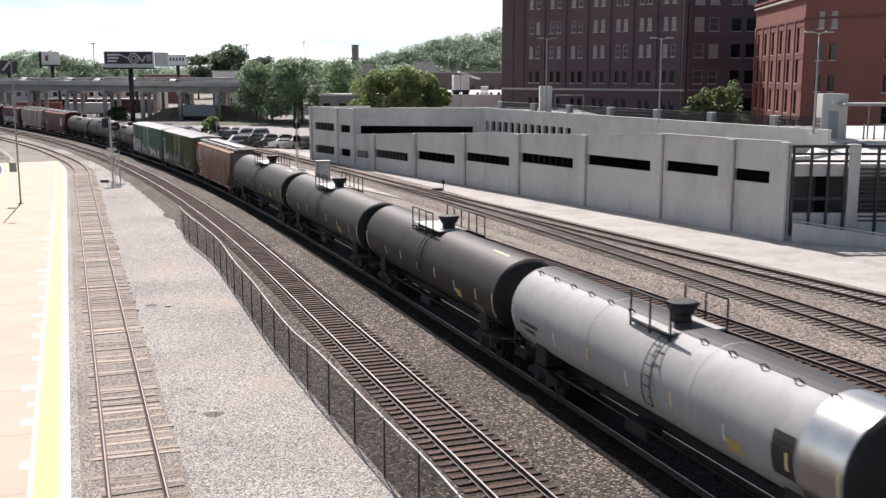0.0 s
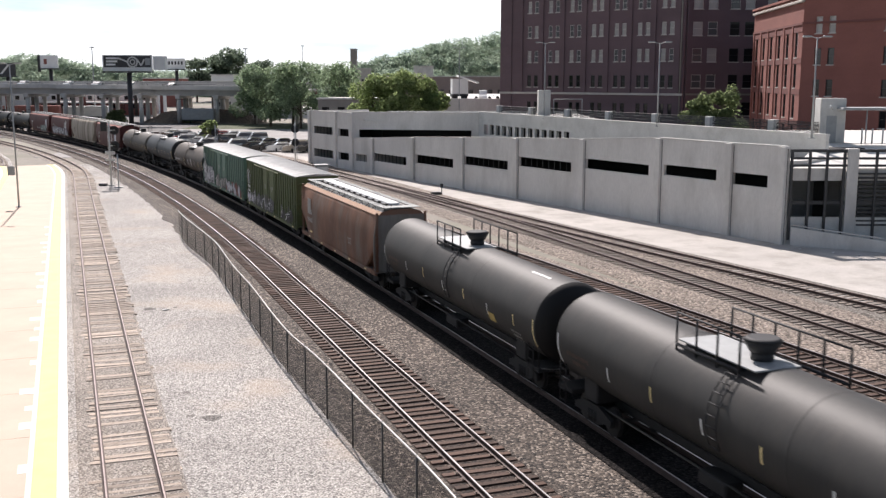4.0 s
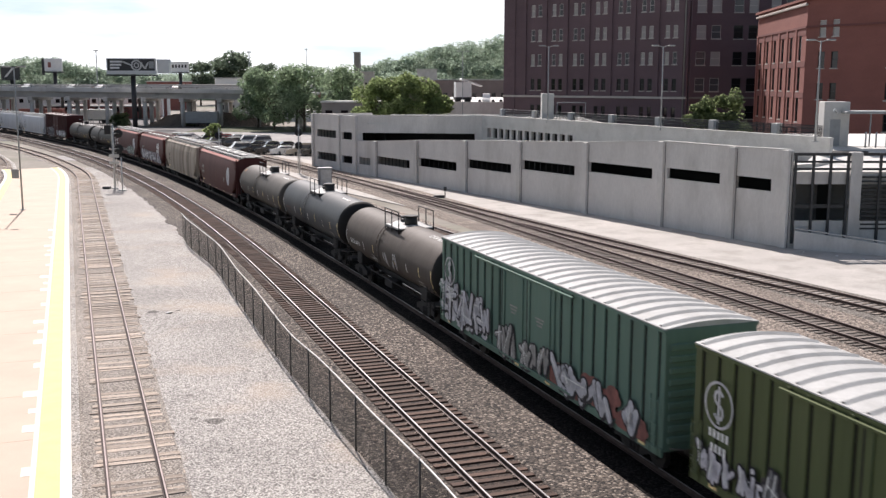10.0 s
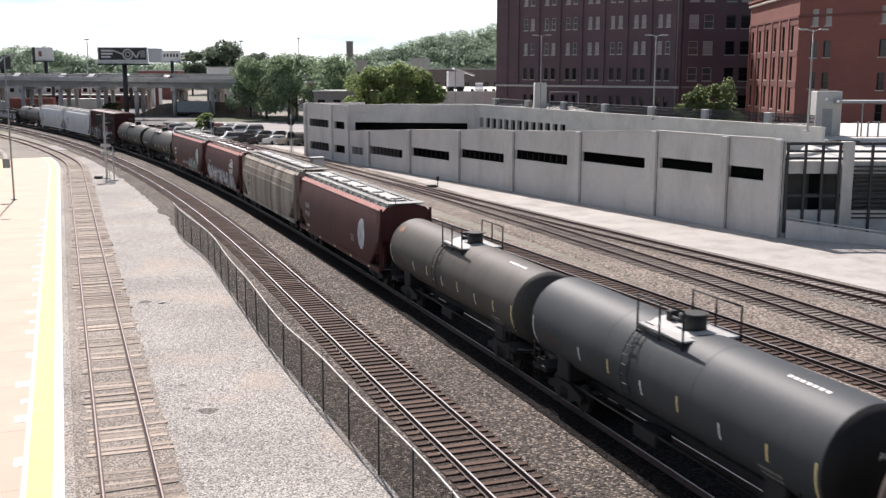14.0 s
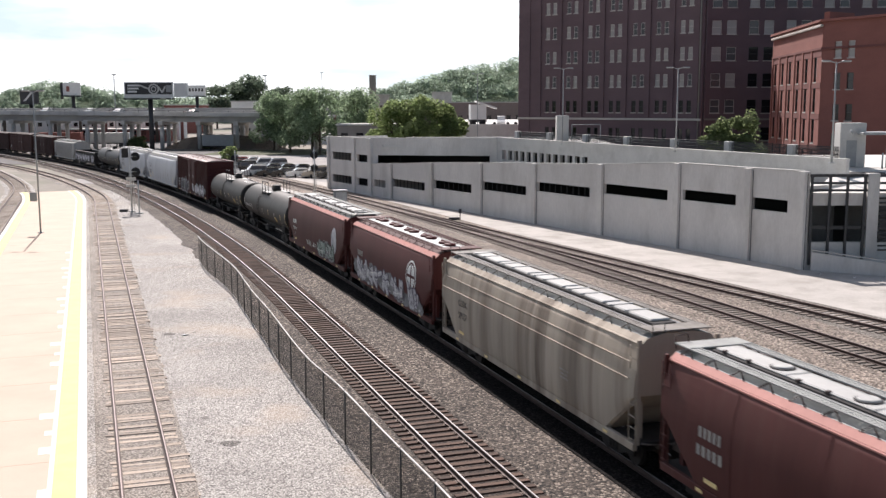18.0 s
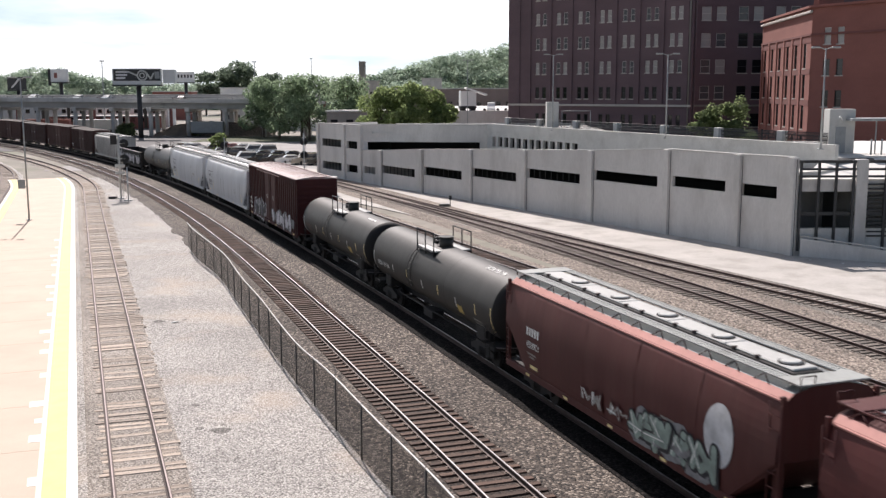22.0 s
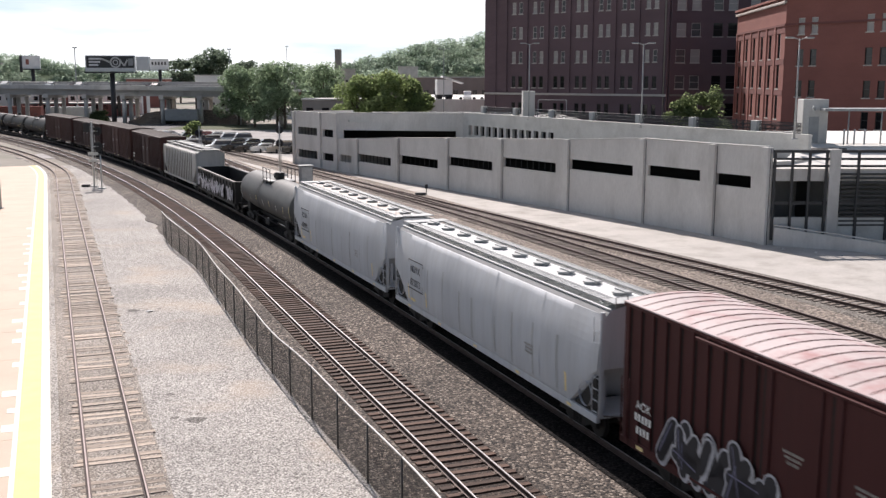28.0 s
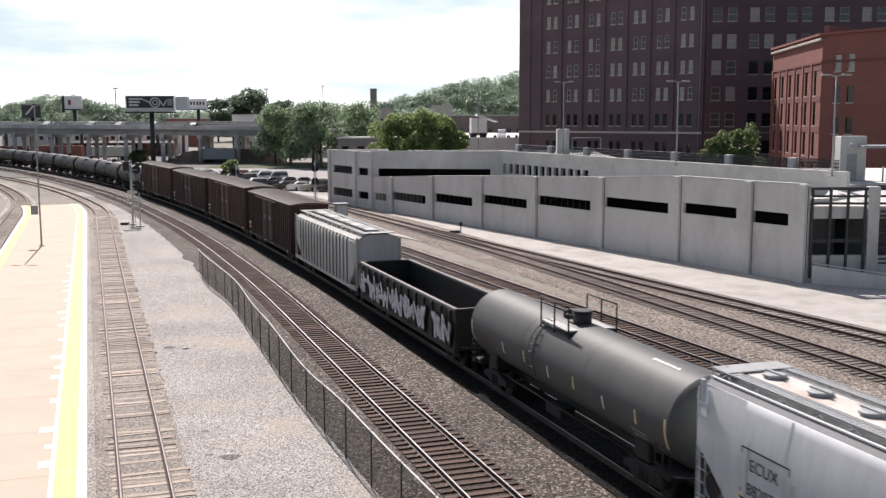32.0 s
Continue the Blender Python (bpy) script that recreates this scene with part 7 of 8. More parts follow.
        lid = Shape().add([(x, y * 1.12, H + 0.04) for x, y in q] + [(x, y, H + 0.16) for x, y in q], [tuple(range(8))[::-1], tuple(range(8, 16))] + [(i, (i + 1) % 8, 8 + (i + 1) % 8, 8 + i) for i in range(8)])
        hp = part("roof_hatch", lid, hatch_mat or HATCH, c, "one long white trough hatch with rounded ends")
        for i in range(12):
            x = -hl + 1.6 + i * (2 * hl - 2.9) / 11
            part("hatch_clamp", Shape().box((x - 0.06, -0.47, H + 0.05), (x + 0.06, -0.33, H + 0.13)), UNDER, hp)
            part("hatch_seam", Shape().box((x - 0.012, -0.3, H + 0.158), (x + 0.012, 0.3, H + 0.166)), GREY_PAINT, hp)
    elif hatches == "trough" and lids:
        part("hatch_coaming", Shape().slab((-hl + 0.8, -0.44, H - 0.06), (hl - 0.8, 0.44, H + 0.05), 0.02), UNDER, c, "dark hatch coaming")
        for i in range(5):
            x0, x1 = -hl + 0.9 + i * (2 * hl - 1.8) / 5, -hl + 0.9 + (i + 1) * (2 * hl - 1.8) / 5 - 0.03
            hp = part("roof_hatch", Shape().slab((x0, -0.36, H + 0.04), (x1, 0.36, H + 0.12), 0.03), hatch_mat or HATCH, c, "pale hatch plate with a round lid")
            x = x0 + (x1 - x0) * 0.8
            part("lid_ring", Shape().rod((x, 0, H + 0.11), (x, 0, H + 0.15), 0.33, n=20), UNDER, hp)
            part("hatch_lid", Shape().rod((x, 0, H + 0.14), (x, 0, H + 0.19), 0.285, 0.24, n=20), hatch_mat or HATCH, hp)
            for q in (0.15, 0.5):
                part("hatch_clamp", Shape().box((x0 + (x1 - x0) * q - 0.05, -0.43, H + 0.06), (x0 + (x1 - x0) * q + 0.05, -0.30, H + 0.14)), BRACKET, hp)
    elif hatches == "trough":
        n = 5
        part("hatch_coaming", Shape().slab((-hl + 0.8, -0.4, H - 0.06), (hl - 0.8, 0.4, H + 0.07), 0.02), UNDER, c, "dark hatch coaming")
        for i in range(n):
            x0, x1 = -hl + 0.9 + i * (2 * hl - 1.8) / n, -hl + 0.9 + (i + 1) * (2 * hl - 1.8) / n - 0.16
            hp = part("roof_hatch", Shape().slab((x0, -0.36, H + 0.05), (x1, 0.36, H + 0.15), 0.05), hatch_mat or HATCH, c, "long white trough hatch")
            for q in ((x0 + x1) / 2, x0 + 0.5):
                part("hatch_clamp", Shape().box((q - 0.05, -0.42, H + 0.13), (q + 0.05, 0.42, H + 0.175)), GREY_PAINT, hp)
    else:
        part("roof_strip", Shape().slab((-hl + 0.5, -0.46, H - 0.03), (hl - 0.5, 0.46, H + 0.012), 0.005), strip_mat or HATCH_BRIGHT, c, "white roof strip")
        n = 10
        for i in range(n):
            x = -hl + 1.2 + i * (2 * hl - 2.4) / (n - 1) + (0.0 if not paired else (0.28 if i % 2 else -0.28) * -1)
            hp = part("roof_hatch", Shape().rod((x, 0, H), (x, 0, H + 0.08), 0.28, n=18).rod((x, 0, H + 0.08), (x, 0, H + 0.13), 0.33, 0.26, n=18), hatch_mat or material, c, "round roof hatch")
            part("hatch_clamp", Shape().box((x - 0.38, -0.05, H + 0.12), (x + 0.38, 0.05, H + 0.17)), hatch_mat or material, hp)
    for i in range(ribs):
        x = -hl + 1.9 + i * (2 * hl - 3.8) / max(1, ribs - 1)
        pts = [(x, side(z) - 0.0, z) for _, z in half]
        s = Shape()
        for (xa, ya, za), (xb, yb, zb) in zip(pts, pts[1:]):
            s.add([(xa - 0.045, ya, za), (xa + 0.045, ya, za), (xb + 0.045, yb, zb), (xb - 0.045, yb, zb), (xa - 0.045, ya - 0.06, za), (xa + 0.045, ya - 0.06, za), (xb + 0.045, yb - 0.06, zb), (xb - 0.045, yb - 0.06, zb)],
                  [(4, 5, 6, 7), (0, 4, 7, 3), (1, 2, 6, 5)])
        part("side_post", s, P_ENDGREY, body)
    if not ribs:
        for i in range(1, 5):
            x = -hl + i * 2 * hl / 5
            s = Shape()
            for (y0, z0), (y1, z1) in zip(half, half[1:]):
                s.add([(x - 0.03, -y0 - 0.012, z0), (x + 0.03, -y0 - 0.012, z0), (x + 0.03, -y1 - 0.012, z1), (x - 0.03, -y1 - 0.012, z1)], [(0, 1, 2, 3)])
            part("weld_seam", s, material, body)
    # sills, bays, end cages
    for y in (-1.42, 1.42):
        part("side_sill", Shape().slab((-hl, y - 0.08, 0.86), (hl, y + 0.08, 1.1), 0.02), material, c)
    part("centre_sill", Shape().slab((-hl, -0.3, 0.75), (hl, 0.3, 1.05), 0.03), UNDER, c)
    for i in range(3):
        x = -hl * 0.5 + i * hl * 0.5
        part("discharge_bay", Shape().add([(x - 1.3, -1.2, 1.1), (x + 1.3, -1.2, 1.1), (x + 1.3, 1.2, 1.1), (x - 1.3, 1.2, 1.1), (x - 0.4, -0.5, 0.35), (x + 0.4, -0.5, 0.35), (x + 0.4, 0.5, 0.35), (x - 0.4, 0.5, 0.35)],
                                          [(3, 2, 1, 0), (4, 5, 6, 7), (0, 1, 5, 4), (1, 2, 6, 5), (2, 3, 7, 6), (3, 0, 4, 7)]), UNDER, c)
    for sg in (-1, 1):
        x = sg * hl
        part("end_platform", Shape().slab((min(x, x - sg * 1.6), -1.4, 0.98), (max(x, x - sg * 1.6), 1.4, 1.1), 0.02), UNDER if not hole else material, c)
        for y in (-1.36, 1.36):
            part("end_post", Shape().slab((x - 0.06, y - 0.06, 1.05), (x + 0.06, y + 0.06, H - 0.2), 0.01), material, c)
            part("end_brace", Shape().rod((x, y, 2.5), (x - sg * 1.7, y, 1.15), 0.05, n=6), material, c)
        lad = Shape()
        for q in (0.0, 0.42):
            lad.rod((x + sg * 0.06 - sg * q, -1.46, 1.0), (x + sg * 0.06 - sg * q, -1.46, H - 0.4), 0.02, n=5)
        for i in range(int((H - 1.5) / 0.36)):
            lad.rod((x + sg * 0.06, -1.46, 1.2 + i * 0.36), (x + sg * 0.06 - sg * 0.42, -1.46, 1.2 + i * 0.36), 0.018, n=5)
        part("end_ladder", lad, material, c)
        for y in (-1.1, 0.95):
            part("slope_stiffener", Shape().box((x - sg * 0.5 - 0.1, y, 1.1), (x - sg * 0.5 + 0.1, y + 0.15, 2.55)), material, c)
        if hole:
            # dark plate added over the slope to stand for the opening's shade
            part("slope_gusset", Shape().add([(x - sg * 1.5, -1.42, 1.12), (x - sg * 0.1, -1.42, 1.12), (x - sg * 0.1, -1.47, 2.35), (x - sg * 1.5, -1.30, 1.12), (x - sg * 0.1, -1.30, 1.12), (x - sg * 0.1, -1.36, 2.35)], [(0, 1, 2), (3, 5, 4), (0, 3, 4, 1), (1, 4, 5, 2), (2, 5, 3, 0)]), UNDER, c, "dark plate standing for the shade in the end opening")
            part("lightening_ring", Shape().rod((x - sg * 0.75, -1.5, 1.62), (x - sg * 0.75, -1.40, 1.62), 0.4, n=20, caps=False), material, c)
    if logo:
        ring_logo(body, hl - 2.9, 2.75, 0.8, side, full=True, ground=material)
    if disc:
        s, n = Shape(), 16
        for i in range(n):
            za, zb = (2.55 + 0.85 * math.sin(math.pi * (j / n - 0.5)) for j in (i, i + 1))
            wa, wb = (0.64 * math.cos(math.pi * (j / n - 0.5)) for j in (i, i + 1))
            s.add([(hl - disc_x - wa, side(za) - 0.015, za), (hl - disc_x + wa, side(za) - 0.015, za), (hl - disc_x + wb, side(zb) - 0.015, zb), (hl - disc_x - wb, side(zb) - 0.015, zb)], [(0, 1, 2, 3)])
        part("emblem", s, SPRAY_GREY, body, "faded white oval emblem")
    if end_mat:
        part("end_bulkhead", Shape().prism([(-y, z) for y, z in half] + [(y, z) for y, z in half[::-1]], hl - 0.06, hl + 0.02), end_mat, c, "flat grey end wall")
    if streaks:
        for z in (3.05, 3.55):
            part("side_bead", Shape().slab((-hl + 0.3, side(z) - 0.03, z), (hl - 0.3, side(z) + 0.01, z + 0.05), 0.01), material, body, "thin ledge along the side")
    if box_text:
        x, z = -hl + 3.0, 2.1
        for i, w_ in enumerate(box_text):
            words(body, w_, x, z + 0.55 - 0.62 * i, 0.44, side, INK)
        s = Shape()
        for za, zb in ((z - 0.25, z - 0.21), (z + 1.05, z + 1.09)):
            s.box((x - 0.95, side(za) - 0.02, za), (x + 0.95, side(za) - 0.004, zb))
        for xa in (x - 0.95, x + 0.91):
            s.add([(xa, side(z - 0.25) - 0.012, z - 0.25), (xa + 0.04, side(z - 0.25) - 0.012, z - 0.25), (xa + 0.04, side(z + 1.09) - 0.012, z + 1.09), (xa, side(z + 1.09) - 0.012, z + 1.09)], [(0, 1, 2, 3)])
        part("lettering_frame", s, INK, body)
    for t in text:
        words(body, *t, side=side, material=INK)
    if not box_text and not text:
        bars(body, -hl + 2.6, 2.5, (1.0,) if number else (1.0, 1.15), side, MARK_DIM if not tag else tag, w=1.1, h=0.30)
        if number:
            words(body, number, -hl + 2.6, 2.05, 0.36, side, tag or MARK_DIM)
            bars(body, -hl + 2.5, 1.8, (0.9, 0.6), side, MARK_DIM, w=0.8, h=0.07)
    bars(body, hl - 4.6, 2.2, (1.0, 0.8, 0.9), side, MARK_DIM, w=0.7, h=0.08)
    part("yellow_tag", Shape().box((-hl + 2.3, side(1.35) - 0.015, 1.3), (-hl + 2.9, side(1.35) - 0.002, 1.42)), REFLECT, body)
    for i in range(5):
        x = -hl + 1.9 + i * (2 * hl - 3.8) / 4
        part("reflector_strip", Shape().box((x, -1.515, 0.93), (x + 0.3, -1.503, 1.02)), REFLECT, c)
    if hole:
        for x in (-hl + 2.0, -hl + 4.3, hl - 2.0):
            part("reflector_strip", Shape().add([(x, side(1.35) - 0.01, 1.35), (x + 0.12, side(1.35) - 0.01, 1.35), (x + 0.12, side(2.0) - 0.01, 2.0), (x, side(2.0) - 0.01, 2.0)], [(0, 1, 2, 3)]), REFLECT, body)
        rnd = random.Random(int(L * 10))
        for i in range(9):
            x, w, zt = -hl + 2.6 + i * (2 * hl - 5.0) / 8 + rnd.uniform(-0.3, 0.3), rnd.uniform(0.03, 0.10), rnd.uniform(2.7, 3.6)
            s, zs = Shape(), [z for _, z in half if 1.2 < z < zt]
            for za, zb in zip(zs, zs[1:]):
                s.add([(x - w, side(za) - 0.005, za), (x + w, side(za) - 0.005, za), (x + w, side(zb) - 0.005, zb), (x - w, side(zb) - 0.005, zb)], [(0, 1, 2, 3)])
            part("stain", s, PALE_STREAK, body)
    return c, side, hl


def boxcar(L, H, material, label, roof=ROOF_WHITE, posts=9, logo=False, text=(), doors=2, roof_ribs=23, rib=0.115, rib_h=0.07, rib_mat=None):
    b = L / 2 - 2.9
    c = car_base(label, "boxcar", L, b)
    hl, W = L / 2 - 0.7, 1.5
    def side(z):
        return -W - 0.003
    body = part("body", Shape().slab((-hl, -W, 1.0), (hl, W, H - 0.16), 0.02), material, c)
    arc = [(k * (W + 0.03) / 4, H - 0.16 * (k / 4) ** 2) for k in range(-4, 5)]
    rf, n = Shape(), len(arc)
    rf.add([(-hl, y, z) for y, z in arc] + [(hl, y, z) for y, z in arc], [(k, n + k, n + k + 1, k + 1) for k in range(n - 1)], True)
    rf.add([(-hl, y, z) for y, z in arc], [tuple(range(n))]).add([(hl, y, z) for y, z in arc], [tuple(range(n))])
    r = part("roof", rf, roof, c)
    for i in range(roof_ribs):
        x = -hl + 0.3 + i * (2 * hl - 0.6) / (roof_ribs - 1)
        s = Shape().add([(x - rib, y * 0.985, z + 0.003) for y, z in arc] + [(x, y * 0.97, z + rib_h) for y, z in arc] + [(x + rib, y * 0.985, z + 0.003) for y, z in arc],
                        [(q * n + k, q * n + k + 1, (q + 1) * n + k + 1, (q + 1) * n + k) for q in (0, 1) for k in range(n - 1)])
        part("roof_rib", s, rib_mat or roof, r)
    for y in (-W, W):
        part("eave_rail", Shape().slab((-hl, y - 0.05, H - 0.28), (hl, y + 0.05, H - 0.19), 0.015), material, c)
        part("roof_edge", Shape().slab((-hl, y - 0.055, H - 0.19), (hl, y + 0.055, H - 0.14), 0.012), roof, c, "pale roof edge")
        part("side_sill", Shape().slab((-hl, y - 0.04, 0.85), (hl, y + 0.04, 1.12), 0.015), material, c)
    dw = 2.25 if doors == 2 else 2.4
    span = dw * doors
    for sg in (-1, 1):
        for i in range(posts):
            x = sg * (span / 2 + 0.35 + i * (hl - span / 2 - 0.4) / (posts - 0.6))
            if abs(x) > hl - 0.1:
                continue
            part("side_post", Shape().slab((x - 0.05, -W - 0.065, 1.05), (x + 0.05, -W + 0.01, H - 0.24), 0.015), material, body)
            # dark strip painted on the panel as the post's shadow line
            part("panel_joint", Shape().box((x + 0.055, -W - 0.012, 1.12), (x + 0.115, -W - 0.003, H - 0.3)), DARK_LINE, body)
    for i in range(doors):
        x0 = -span / 2 + i * dw
        d = part("plug_door", Shape().slab((x0 + 0.03, -W - 0.055, 1.15), (x0 + dw - 0.03, -W - 0.004, H - 0.42), 0.02), material, c)
        for q in (0.3, dw - 0.3):
            part("lock_rod", Shape().rod((x0 + q, -W - 0.08, 1.1), (x0 + q, -W - 0.08, H - 0.35), 0.022, n=6), material, d)
        part("door_gap", Shape().box((x0 - 0.025, -W - 0.05, 1.12), (x0 + 0.03, -W - 0.004, H - 0.4)), DARK_LINE, d)
        bars(d, x0 + dw * 0.5, 3.05, (1, 0.8, 0.6), lambda z: -W - 0.06, MARK_DIM, w=0.7, h=0.07)
    for z in (1.06, H - 0.40):
        part("door_track", Shape().slab((-span / 2 - span * 0.6, -W - 0.13, z), (span / 2 + span * 0.3, -W - 0.03, z + 0.07), 0.01), material, c)
    for sg in (-1, 1):
        x = sg * hl
        s = Shape()
        for i in range(9):
            z = 1.25 + i * (H - 1.7) / 9
            s.slab((min(x, x + sg * 0.07), -W + 0.12, z), (max(x, x + sg * 0.07), W - 0.12, z + 0.2), 0.04)
        part("end_corrugation", s, material, c)
        lad = Shape()
        for q in (0.1, 0.52):
            lad.rod((x - sg * q, -W - 0.1, 0.9), (x - sg * q, -W - 0.1, H * 0.55), 0.02, n=5)
        for i in range(5):
            lad.rod((x - sg * 0.1, -W - 0.1, 1.1 + i * 0.34), (x - sg * 0.52, -W - 0.1, 1.1 + i * 0.34), 0.018, n=5)
        part("end_ladder", lad, material, c)
    part("centre_sill", Shape().slab((-hl, -0.35, 0.7), (hl, 0.35, 1.0), 0.03), UNDER, c)
    part("brake_gear", Shape().slab((-1.6, -0.9, 0.45), (-0.4, -0.3, 0.85), 0.05).rod((0.3, -0.7, 0.6), (1.3, -0.7, 0.6), 0.2, n=12), UNDER, c)
    if logo:
        ring_logo(body, -hl + 1.3, 3.25, 0.62, lambda z: -W - 0.115, SPRAY_GREY)
    for t in text:
        words(body, *t, side=lambda z: -W - 0.11)
    bars(body, -hl + 1.35, 2.35 if logo else 1.8, (1.0, 0.8), lambda z: -W - 0.11, MARK, w=0.9, h=0.22)
    for x in (-hl + 0.9, -1.0, 1.6, hl - 1.2):
        part("reflector_strip", Shape().box((x, -W - 0.06, 0.93), (x + 0.35, -W - 0.044, 1.03)), REFLECT, c)
    return c, side, hl


def gondola(L, H, material, label):
    b = L / 2 - 2.7
    c = car_base(label, "gondola", L, b)
    hl, W = L / 2 - 0.7, 1.5
    for y in (-W, W):
        part("side_wall", Shape().slab((-hl, y - 0.05, 0.95), (hl, y + 0.05, H), 0.015), material, c)
        part("top_rim", Shape().slab((-hl, y - 0.1, H - 0.02), (hl, y + 0.1, H + 0.12), 0.02), paint("worn rim", (0.16, 0.15, 0.14)), c, "scraped steel rim")
    for x in (-hl, hl):
        part("end_wall", Shape().slab((x - 0.05, -W, 0.95), (x + 0.05, W, H), 0.015), material, c)
        part("end_rim", Shape().slab((x - 0.1, -W - 0.1, H - 0.02), (x + 0.1, W + 0.1, H + 0.12), 0.02), material, c)
    part("floor", Shape().box((-hl, -W, 0.98), (hl, W, 1.1)), CARGO, c, "dark floor inside")
    for i in range(13):
        x = -hl + 0.6 + i * (2 * hl - 1.2) / 12
        part("side_post", Shape().slab((x - 0.09, -W - 0.15, 0.95), (x + 0.09, -W - 0.04, H - 0.02), 0.04), material, c)
    part("side_sill", Shape().slab((-hl, -W - 0.1, 0.8), (hl, -W + 0.05, 1.05), 0.02), material, c)
    part("centre_sill", Shape().slab((-hl, -0.35, 0.7), (hl, 0.35, 0.97), 0.03), UNDER, c)
    graffiti(c, -hl + 0.6, hl - 0.6, 1.2, 2.2, lambda z: -W - 0.16, 77, letters=12, fill=SPRAY, fat=0.13)
    return c


# couplings along the train, as distances along the line at the start
V = 10.67
CUTS = [3.5, 22.8, 42.0, 61.6, 81.2, 99.1, 117.5, 137.0, 153.4, 170.0, 186.5, 205.4, 224.4, 240.9, 258.6, 277.0, 293.6, 312.2, 333.0, 353.0, 370.5, 387.8, 406.0, 424.2, 444.5, 465.5, 487.0]
CUTS += [487.0 + 17.6 * i for i in range(1, 8)]
LEN = [b - a for a, b in zip(CUTS, CUTS[1:])]
cars = []
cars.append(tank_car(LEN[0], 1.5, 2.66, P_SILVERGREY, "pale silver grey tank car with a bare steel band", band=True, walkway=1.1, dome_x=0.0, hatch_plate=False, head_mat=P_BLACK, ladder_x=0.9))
_L, _c = LEN[0] / 2 - 0.48, cars[0]
_s = Shape()
for i in range(13):
    _a, _b = (radians(-21 + (q * 8.5)) for q in (i, i + 1))
    _s.add([(x, 1.508 * math.sin(g), 2.66 + 1.508 * math.cos(g)) for x, g in ((-_L + 0.4, _a), (_L - 1.9, _a), (_L - 1.9, _b), (-_L + 0.4, _b))], [(0, 1, 2, 3)], True)
part("dark_top", _s, P_SLATE, _c, "dark grey painted strip along the top of the tank")
_s = Shape()
for i in range(6):
    _a, _b = (radians(-72 - q * 7) for q in (i, i + 1))
    _s.add([(x, 1.511 * math.sin(g), 2.66 + 1.511 * math.cos(g)) for x, g in ((_L - 2.75, _a), (_L - 1.95, _a), (_L - 1.95, _b), (_L - 2.75, _b))], [(0, 1, 2, 3)], True)
part("dark_patch", _s, P_DARK, _c, "dark stencil panel low on the side")
for i in range(13):
    x = -_L + 0.9 + i * 1.3
    if abs(x) > 1.3 and x < _L - 0.6:
        part("hook", Shape().path([(x, -0.58, 4.03), (x + 0.02, -0.66, 4.13), (x + 0.16, -0.62, 4.17), (x + 0.26, -0.54, 4.06)], 0.022, n=5), BLACK, _c, "small black hook")
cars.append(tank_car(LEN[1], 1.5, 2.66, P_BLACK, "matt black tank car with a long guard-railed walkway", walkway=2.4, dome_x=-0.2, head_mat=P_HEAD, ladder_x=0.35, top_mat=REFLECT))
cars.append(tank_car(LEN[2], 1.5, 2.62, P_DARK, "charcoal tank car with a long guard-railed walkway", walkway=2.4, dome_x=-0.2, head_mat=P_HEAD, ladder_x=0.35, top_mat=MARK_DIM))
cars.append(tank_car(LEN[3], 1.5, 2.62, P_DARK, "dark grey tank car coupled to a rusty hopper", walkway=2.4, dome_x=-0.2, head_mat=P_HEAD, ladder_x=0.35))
c, sd, hl = hopper_car(LEN[4], 4.45, P_RUST, "rust brown covered hopper with a long white roof hatch", eave=P_ORANGE, roof=ROOF_GREY, end_mat=P_ENDGREY, hatches="long", hatch_mat=HATCH_BRIGHT)
part("old_patch", Shape().box((-hl + 2.0, sd(2.8) - 0.02, 2.5), (-hl + 2.8, sd(2.8) - 0.006, 3.5)), MARK_DIM, c, "pale painted patch")
cars.append(c)
c, sd, hl = boxcar(LEN[5], 4.72, P_GREEN, "moss green boxcar with white ribbed roof and graffiti", logo=True)
graffiti(c, -hl + 0.3, -hl + 3.2, 1.1, 1.95, lambda z: -1.57, 6, letters=5, fill=SPRAY, shade=False, fat=0.13)
graffiti(c, -hl + 3.3, 1.4, 1.05, 2.1, lambda z: -1.57, 61, letters=9, haze=P_GREYTAN, fill=SPRAY_SMOKE, fat=0.09)
graffiti(c, 4.2, hl - 0.7, 1.1, 1.9, lambda z: -1.57, 62, letters=3, fill=P_GREYTAN, fat=0.06, shade=False)
cars.append(c)
c, sd, hl = boxcar(LEN[6], 4.72, P_TEAL, "teal green boxcar with white ribbed roof and pale graffiti", logo=True)
graffiti(c, 1.9, hl - 1.0, 1.05, 2.0, lambda z: -1.57, 7, letters=5, fill=SPRAY_SILVER, haze=SPRAY_RED, fat=0.2)
graffiti(c, -hl + 0.15, -hl + 5.3, 1.1, 2.55, lambda z: -1.57, 8, letters=6, fill=SPRAY_SILVER, haze=SPRAY_GREY, fat=0.15)
graffiti(c, -2.6, 1.7, 1.1, 2.15, lambda z: -1.58, 9, letters=6, fill=MARK_DIM, fat=0.14)
cars.append(c)
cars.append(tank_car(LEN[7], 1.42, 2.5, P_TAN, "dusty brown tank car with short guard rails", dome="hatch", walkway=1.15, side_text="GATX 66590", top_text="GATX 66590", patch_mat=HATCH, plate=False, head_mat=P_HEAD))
c = cars[-1]
graffiti(c, 0.35, 1.75, 1.75, 2.5, lambda z: -math.sqrt(max(0.1, 1.42 ** 2 - (z - 2.5) ** 2)) - 0.012, 81, letters=2, fill=SPRAY, line=MARK_DIM, fat=0.05, shade=False)
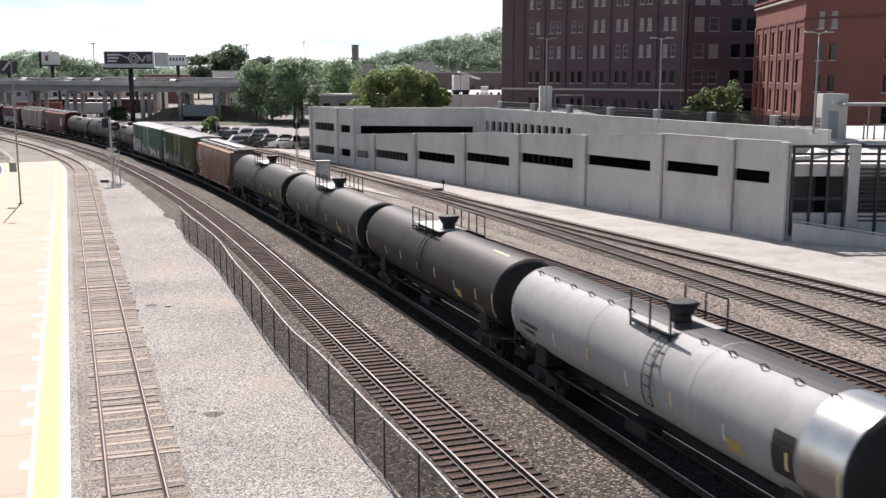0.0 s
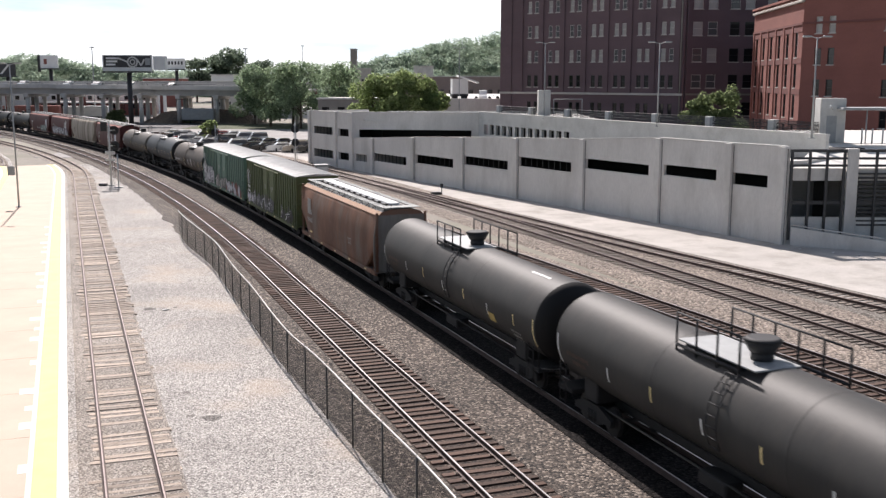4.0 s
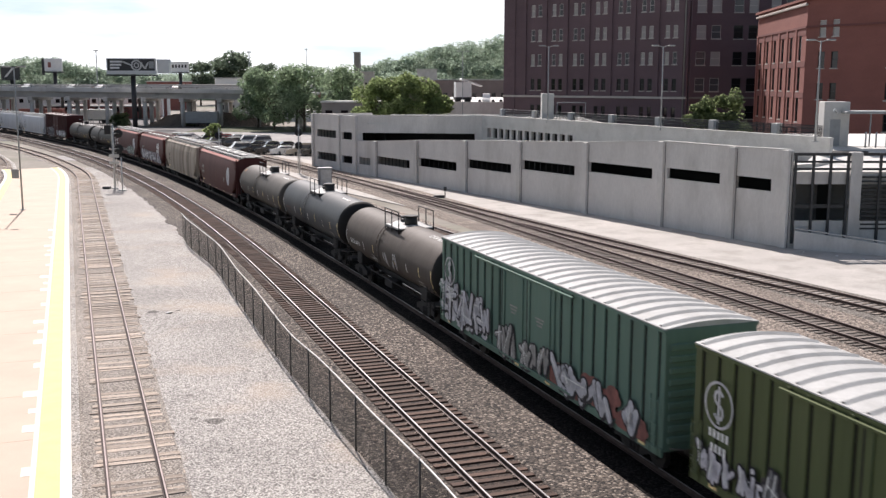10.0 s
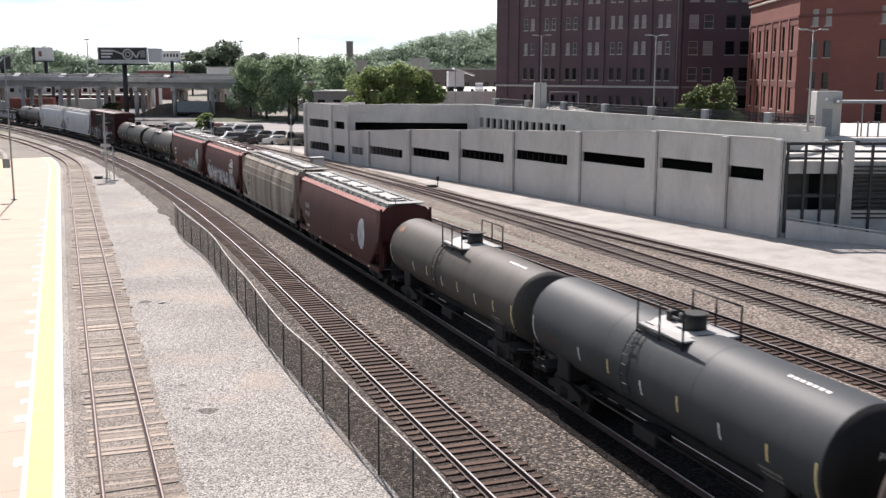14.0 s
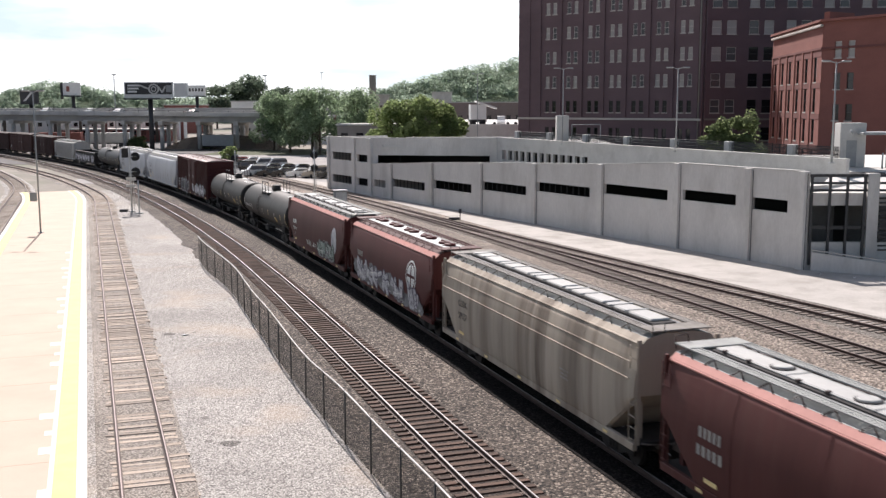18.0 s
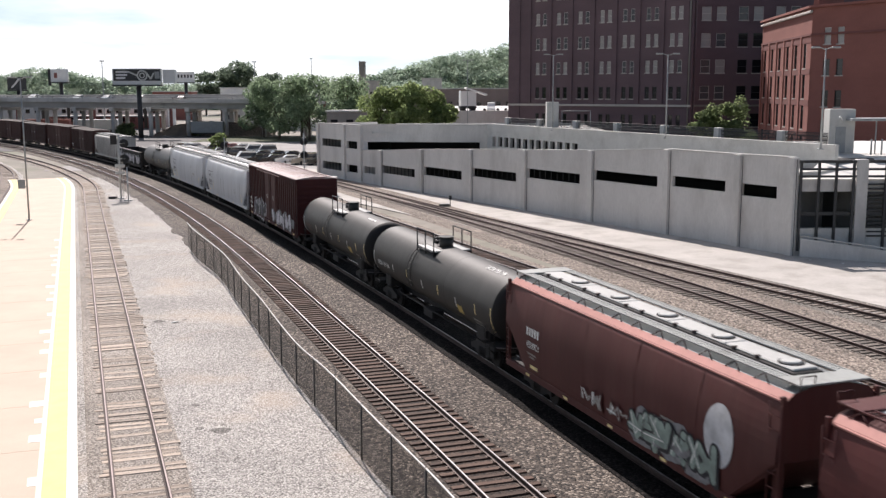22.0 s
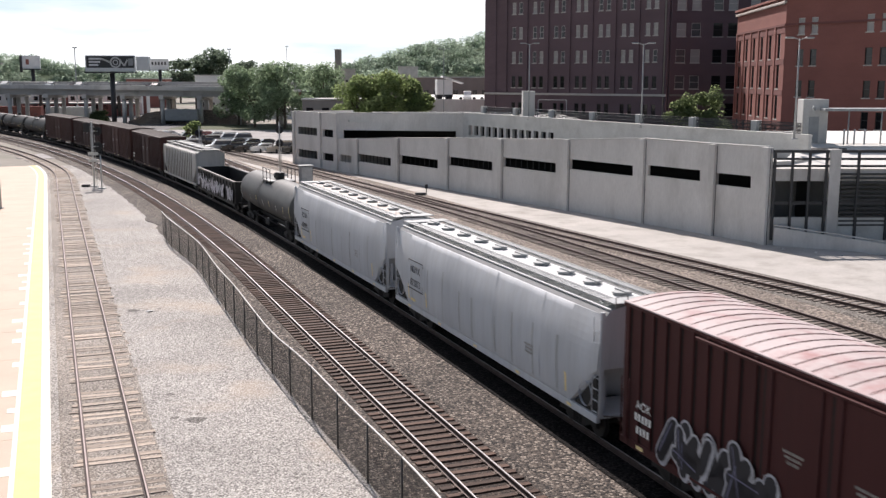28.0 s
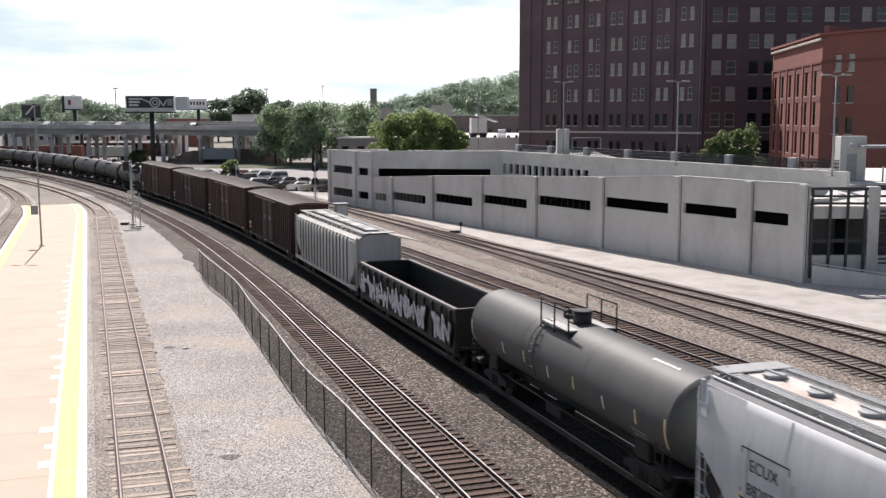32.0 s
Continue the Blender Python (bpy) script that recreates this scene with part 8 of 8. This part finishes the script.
graffiti(c, -2.6, -1.4, 1.55, 1.95, lambda z: -math.sqrt(max(0.1, 1.42 ** 2 - (z - 2.5) ** 2)) - 0.012, 82, letters=2, fill=MARK_DIM, line=P_TAN, fat=0.07, shade=False)
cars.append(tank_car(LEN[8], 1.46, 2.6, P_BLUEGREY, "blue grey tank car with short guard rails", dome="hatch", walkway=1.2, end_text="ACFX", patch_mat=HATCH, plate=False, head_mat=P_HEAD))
cars.append(tank_car(LEN[9], 1.42, 2.5, P_GREYTAN, "grey brown tank car with short guard rails", dome="hatch", walkway=1.15, patch_mat=HATCH, plate=False))
_s, _h = Shape(), LEN[9] / 2 - 0.48
_s.add([(-_h + 1.0 + 0.34 * k * math.cos(6.2832 * i / 16), -1.428 * math.sin(0.75 + 0.2 * k * math.sin(6.2832 * i / 16)), 2.5 + 1.428 * math.cos(0.75 + 0.2 * k * math.sin(6.2832 * i / 16)))
        for i in range(16) for k in (0.8 + 0.35 * math.sin(i * 2.3),)], [tuple(range(16))])
part("rust_patch", _s, RUST_SPOT, cars[-1], "orange rust patch on the shell")
c, sd, hl = hopper_car(LEN[10], 4.45, P_RED2, "dull red covered hopper with a faded white oval emblem", eave=P_EAVE, roof=ROOF_GREY, disc=True, lids=True)
cars.append(c)
c, sd, hl = hopper_car(LEN[11], 4.5, P_BEIGE, "weathered grey covered hopper with brown streaks", roof=ROOF_GREY, streaks=12, board_mat=P_ENDGREY, text=(("CLBX", -LEN[11] / 2 + 3.6, 2.55, 0.42), ("59927", -LEN[11] / 2 + 3.6, 2.0, 0.42)))
cars.append(c)
c, sd, hl = hopper_car(LEN[12], 4.4, P_RED, "mineral red covered hopper with round hatches and graffiti", eave=P_EAVE, roof=P_RED, hatches="round", logo=True, paired=True, board_mat=P_RED2, slats=0.4, number="403994")
graffiti(c, -hl + 1.5, hl - 1.4, 1.15, 2.1, lambda z: sd(z) - 0.02, 13, letters=11, fill=SPRAY_SILVER, line=SPRAY_VIOLET, haze=SPRAY_SMOKE, fat=0.15)
cars.append(c)
c, sd, hl = hopper_car(LEN[13], 4.4, P_RED2, "dull red covered hopper with a grey roof and oval emblem", eave=P_EAVE, roof=ROOF_GREY, disc=True, lids=True, tag=MARK, disc_x=2.2, number="450901")
graffiti(c, -1.6, 1.2, 1.3, 1.8, lambda z: sd(z) - 0.02, 14, letters=5, fill=MARK_DIM, line=P_RED2, fat=0.08, shade=False)
graffiti(c, 1.6, hl - 2.6, 1.15, 2.0, lambda z: sd(z) - 0.02, 15, letters=4, fill=SPRAY_SAGE, haze=SPRAY_SMOKE, fat=0.15)
cars.append(c)
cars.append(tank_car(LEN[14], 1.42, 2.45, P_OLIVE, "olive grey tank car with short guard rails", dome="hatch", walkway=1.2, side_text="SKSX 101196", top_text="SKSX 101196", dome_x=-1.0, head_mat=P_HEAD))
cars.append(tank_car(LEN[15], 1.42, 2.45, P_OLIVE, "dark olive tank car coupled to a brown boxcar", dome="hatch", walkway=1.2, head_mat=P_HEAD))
c, sd, hl = boxcar(LEN[16], 5.2, P_BROWN, "oxide brown high boxcar with worn pink roof and graffiti", roof=ROOF_PINK, posts=10, roof_ribs=30, rib=0.03, rib_h=0.022, rib_mat=P_BROWN2)
words(c, "AOK", -hl + 1.35, 2.15, 0.36, lambda z: -1.62)
graffiti(c, -hl + 1.9, -hl + 6.4, 1.1, 2.3, lambda z: -1.57, 17, letters=4, fill=INK, line=SPRAY_SILVER, fat=0.17)
graffiti(c, 0.6, hl - 0.8, 1.1, 2.1, lambda z: -1.58, 18, letters=6, fill=SPRAY, haze=SPRAY_SMOKE, fat=0.14)
cars.append(c)
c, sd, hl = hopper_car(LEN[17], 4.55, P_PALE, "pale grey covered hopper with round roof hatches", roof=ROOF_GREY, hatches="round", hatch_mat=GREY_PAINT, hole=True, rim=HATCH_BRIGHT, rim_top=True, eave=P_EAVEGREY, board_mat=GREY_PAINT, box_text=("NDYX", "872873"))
cars.append(c)
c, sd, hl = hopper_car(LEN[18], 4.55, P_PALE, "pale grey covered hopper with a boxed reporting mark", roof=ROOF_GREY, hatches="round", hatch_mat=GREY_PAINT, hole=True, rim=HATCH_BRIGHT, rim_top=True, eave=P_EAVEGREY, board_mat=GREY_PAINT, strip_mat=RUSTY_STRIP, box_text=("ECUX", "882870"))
cars.append(c)
cars.append(tank_car(LEN[19], 1.42, 2.5, P_MIDGREY, "mid grey tank car with short guard rails", dome="hatch", walkway=1.15, dome_x=-0.6, plate=False))
cars.append(gondola(LEN[20], 2.75, P_BLACK, "black steel gondola with pale graffiti along its side"))
c, sd, hl = hopper_car(LEN[21], 4.3, P_GREYRIB, "grey ribbed covered hopper", roof=ROOF_GREY, ribs=16, round_side=False)
cars.append(c)
for i in range(22, 26):
    c, sd, hl = boxcar(LEN[i], 4.95 if i % 2 else 4.8, P_BROWN2 if i % 2 else P_BROWN3, "faded brown boxcar with a dark rusty roof", roof=ROOF_DARK, posts=9, roof_ribs=18)
    cars.append(c)
for i in range(26, len(LEN)):
    cars.append(tank_car(LEN[i], 1.42, 2.5, P_BLACK if i % 2 else P_DARK, "black tank car in the tail of the train", dome="hatch", walkway=1.15))


def motions():
    """The train rolls steadily along its line towards the camera; each car rides on its two trucks."""
    for car, a, b in zip(cars, CUTS, CUTS[1:]):
        mid, half = (a + b) / 2, (b - a) / 2 - 2.7
        rows = []
        for t in range(0, 33):
            s = mid - V * t
            p, q = train_point(s - half), train_point(s + half)
            d = p - q
            rows.append((float(t), pose((p.x + q.x) / 2, (p.y + q.y) / 2, 0.006, 0, 0, math.degrees(math.atan2(d.y, d.x)))))
        walk(car, rows)


motions()
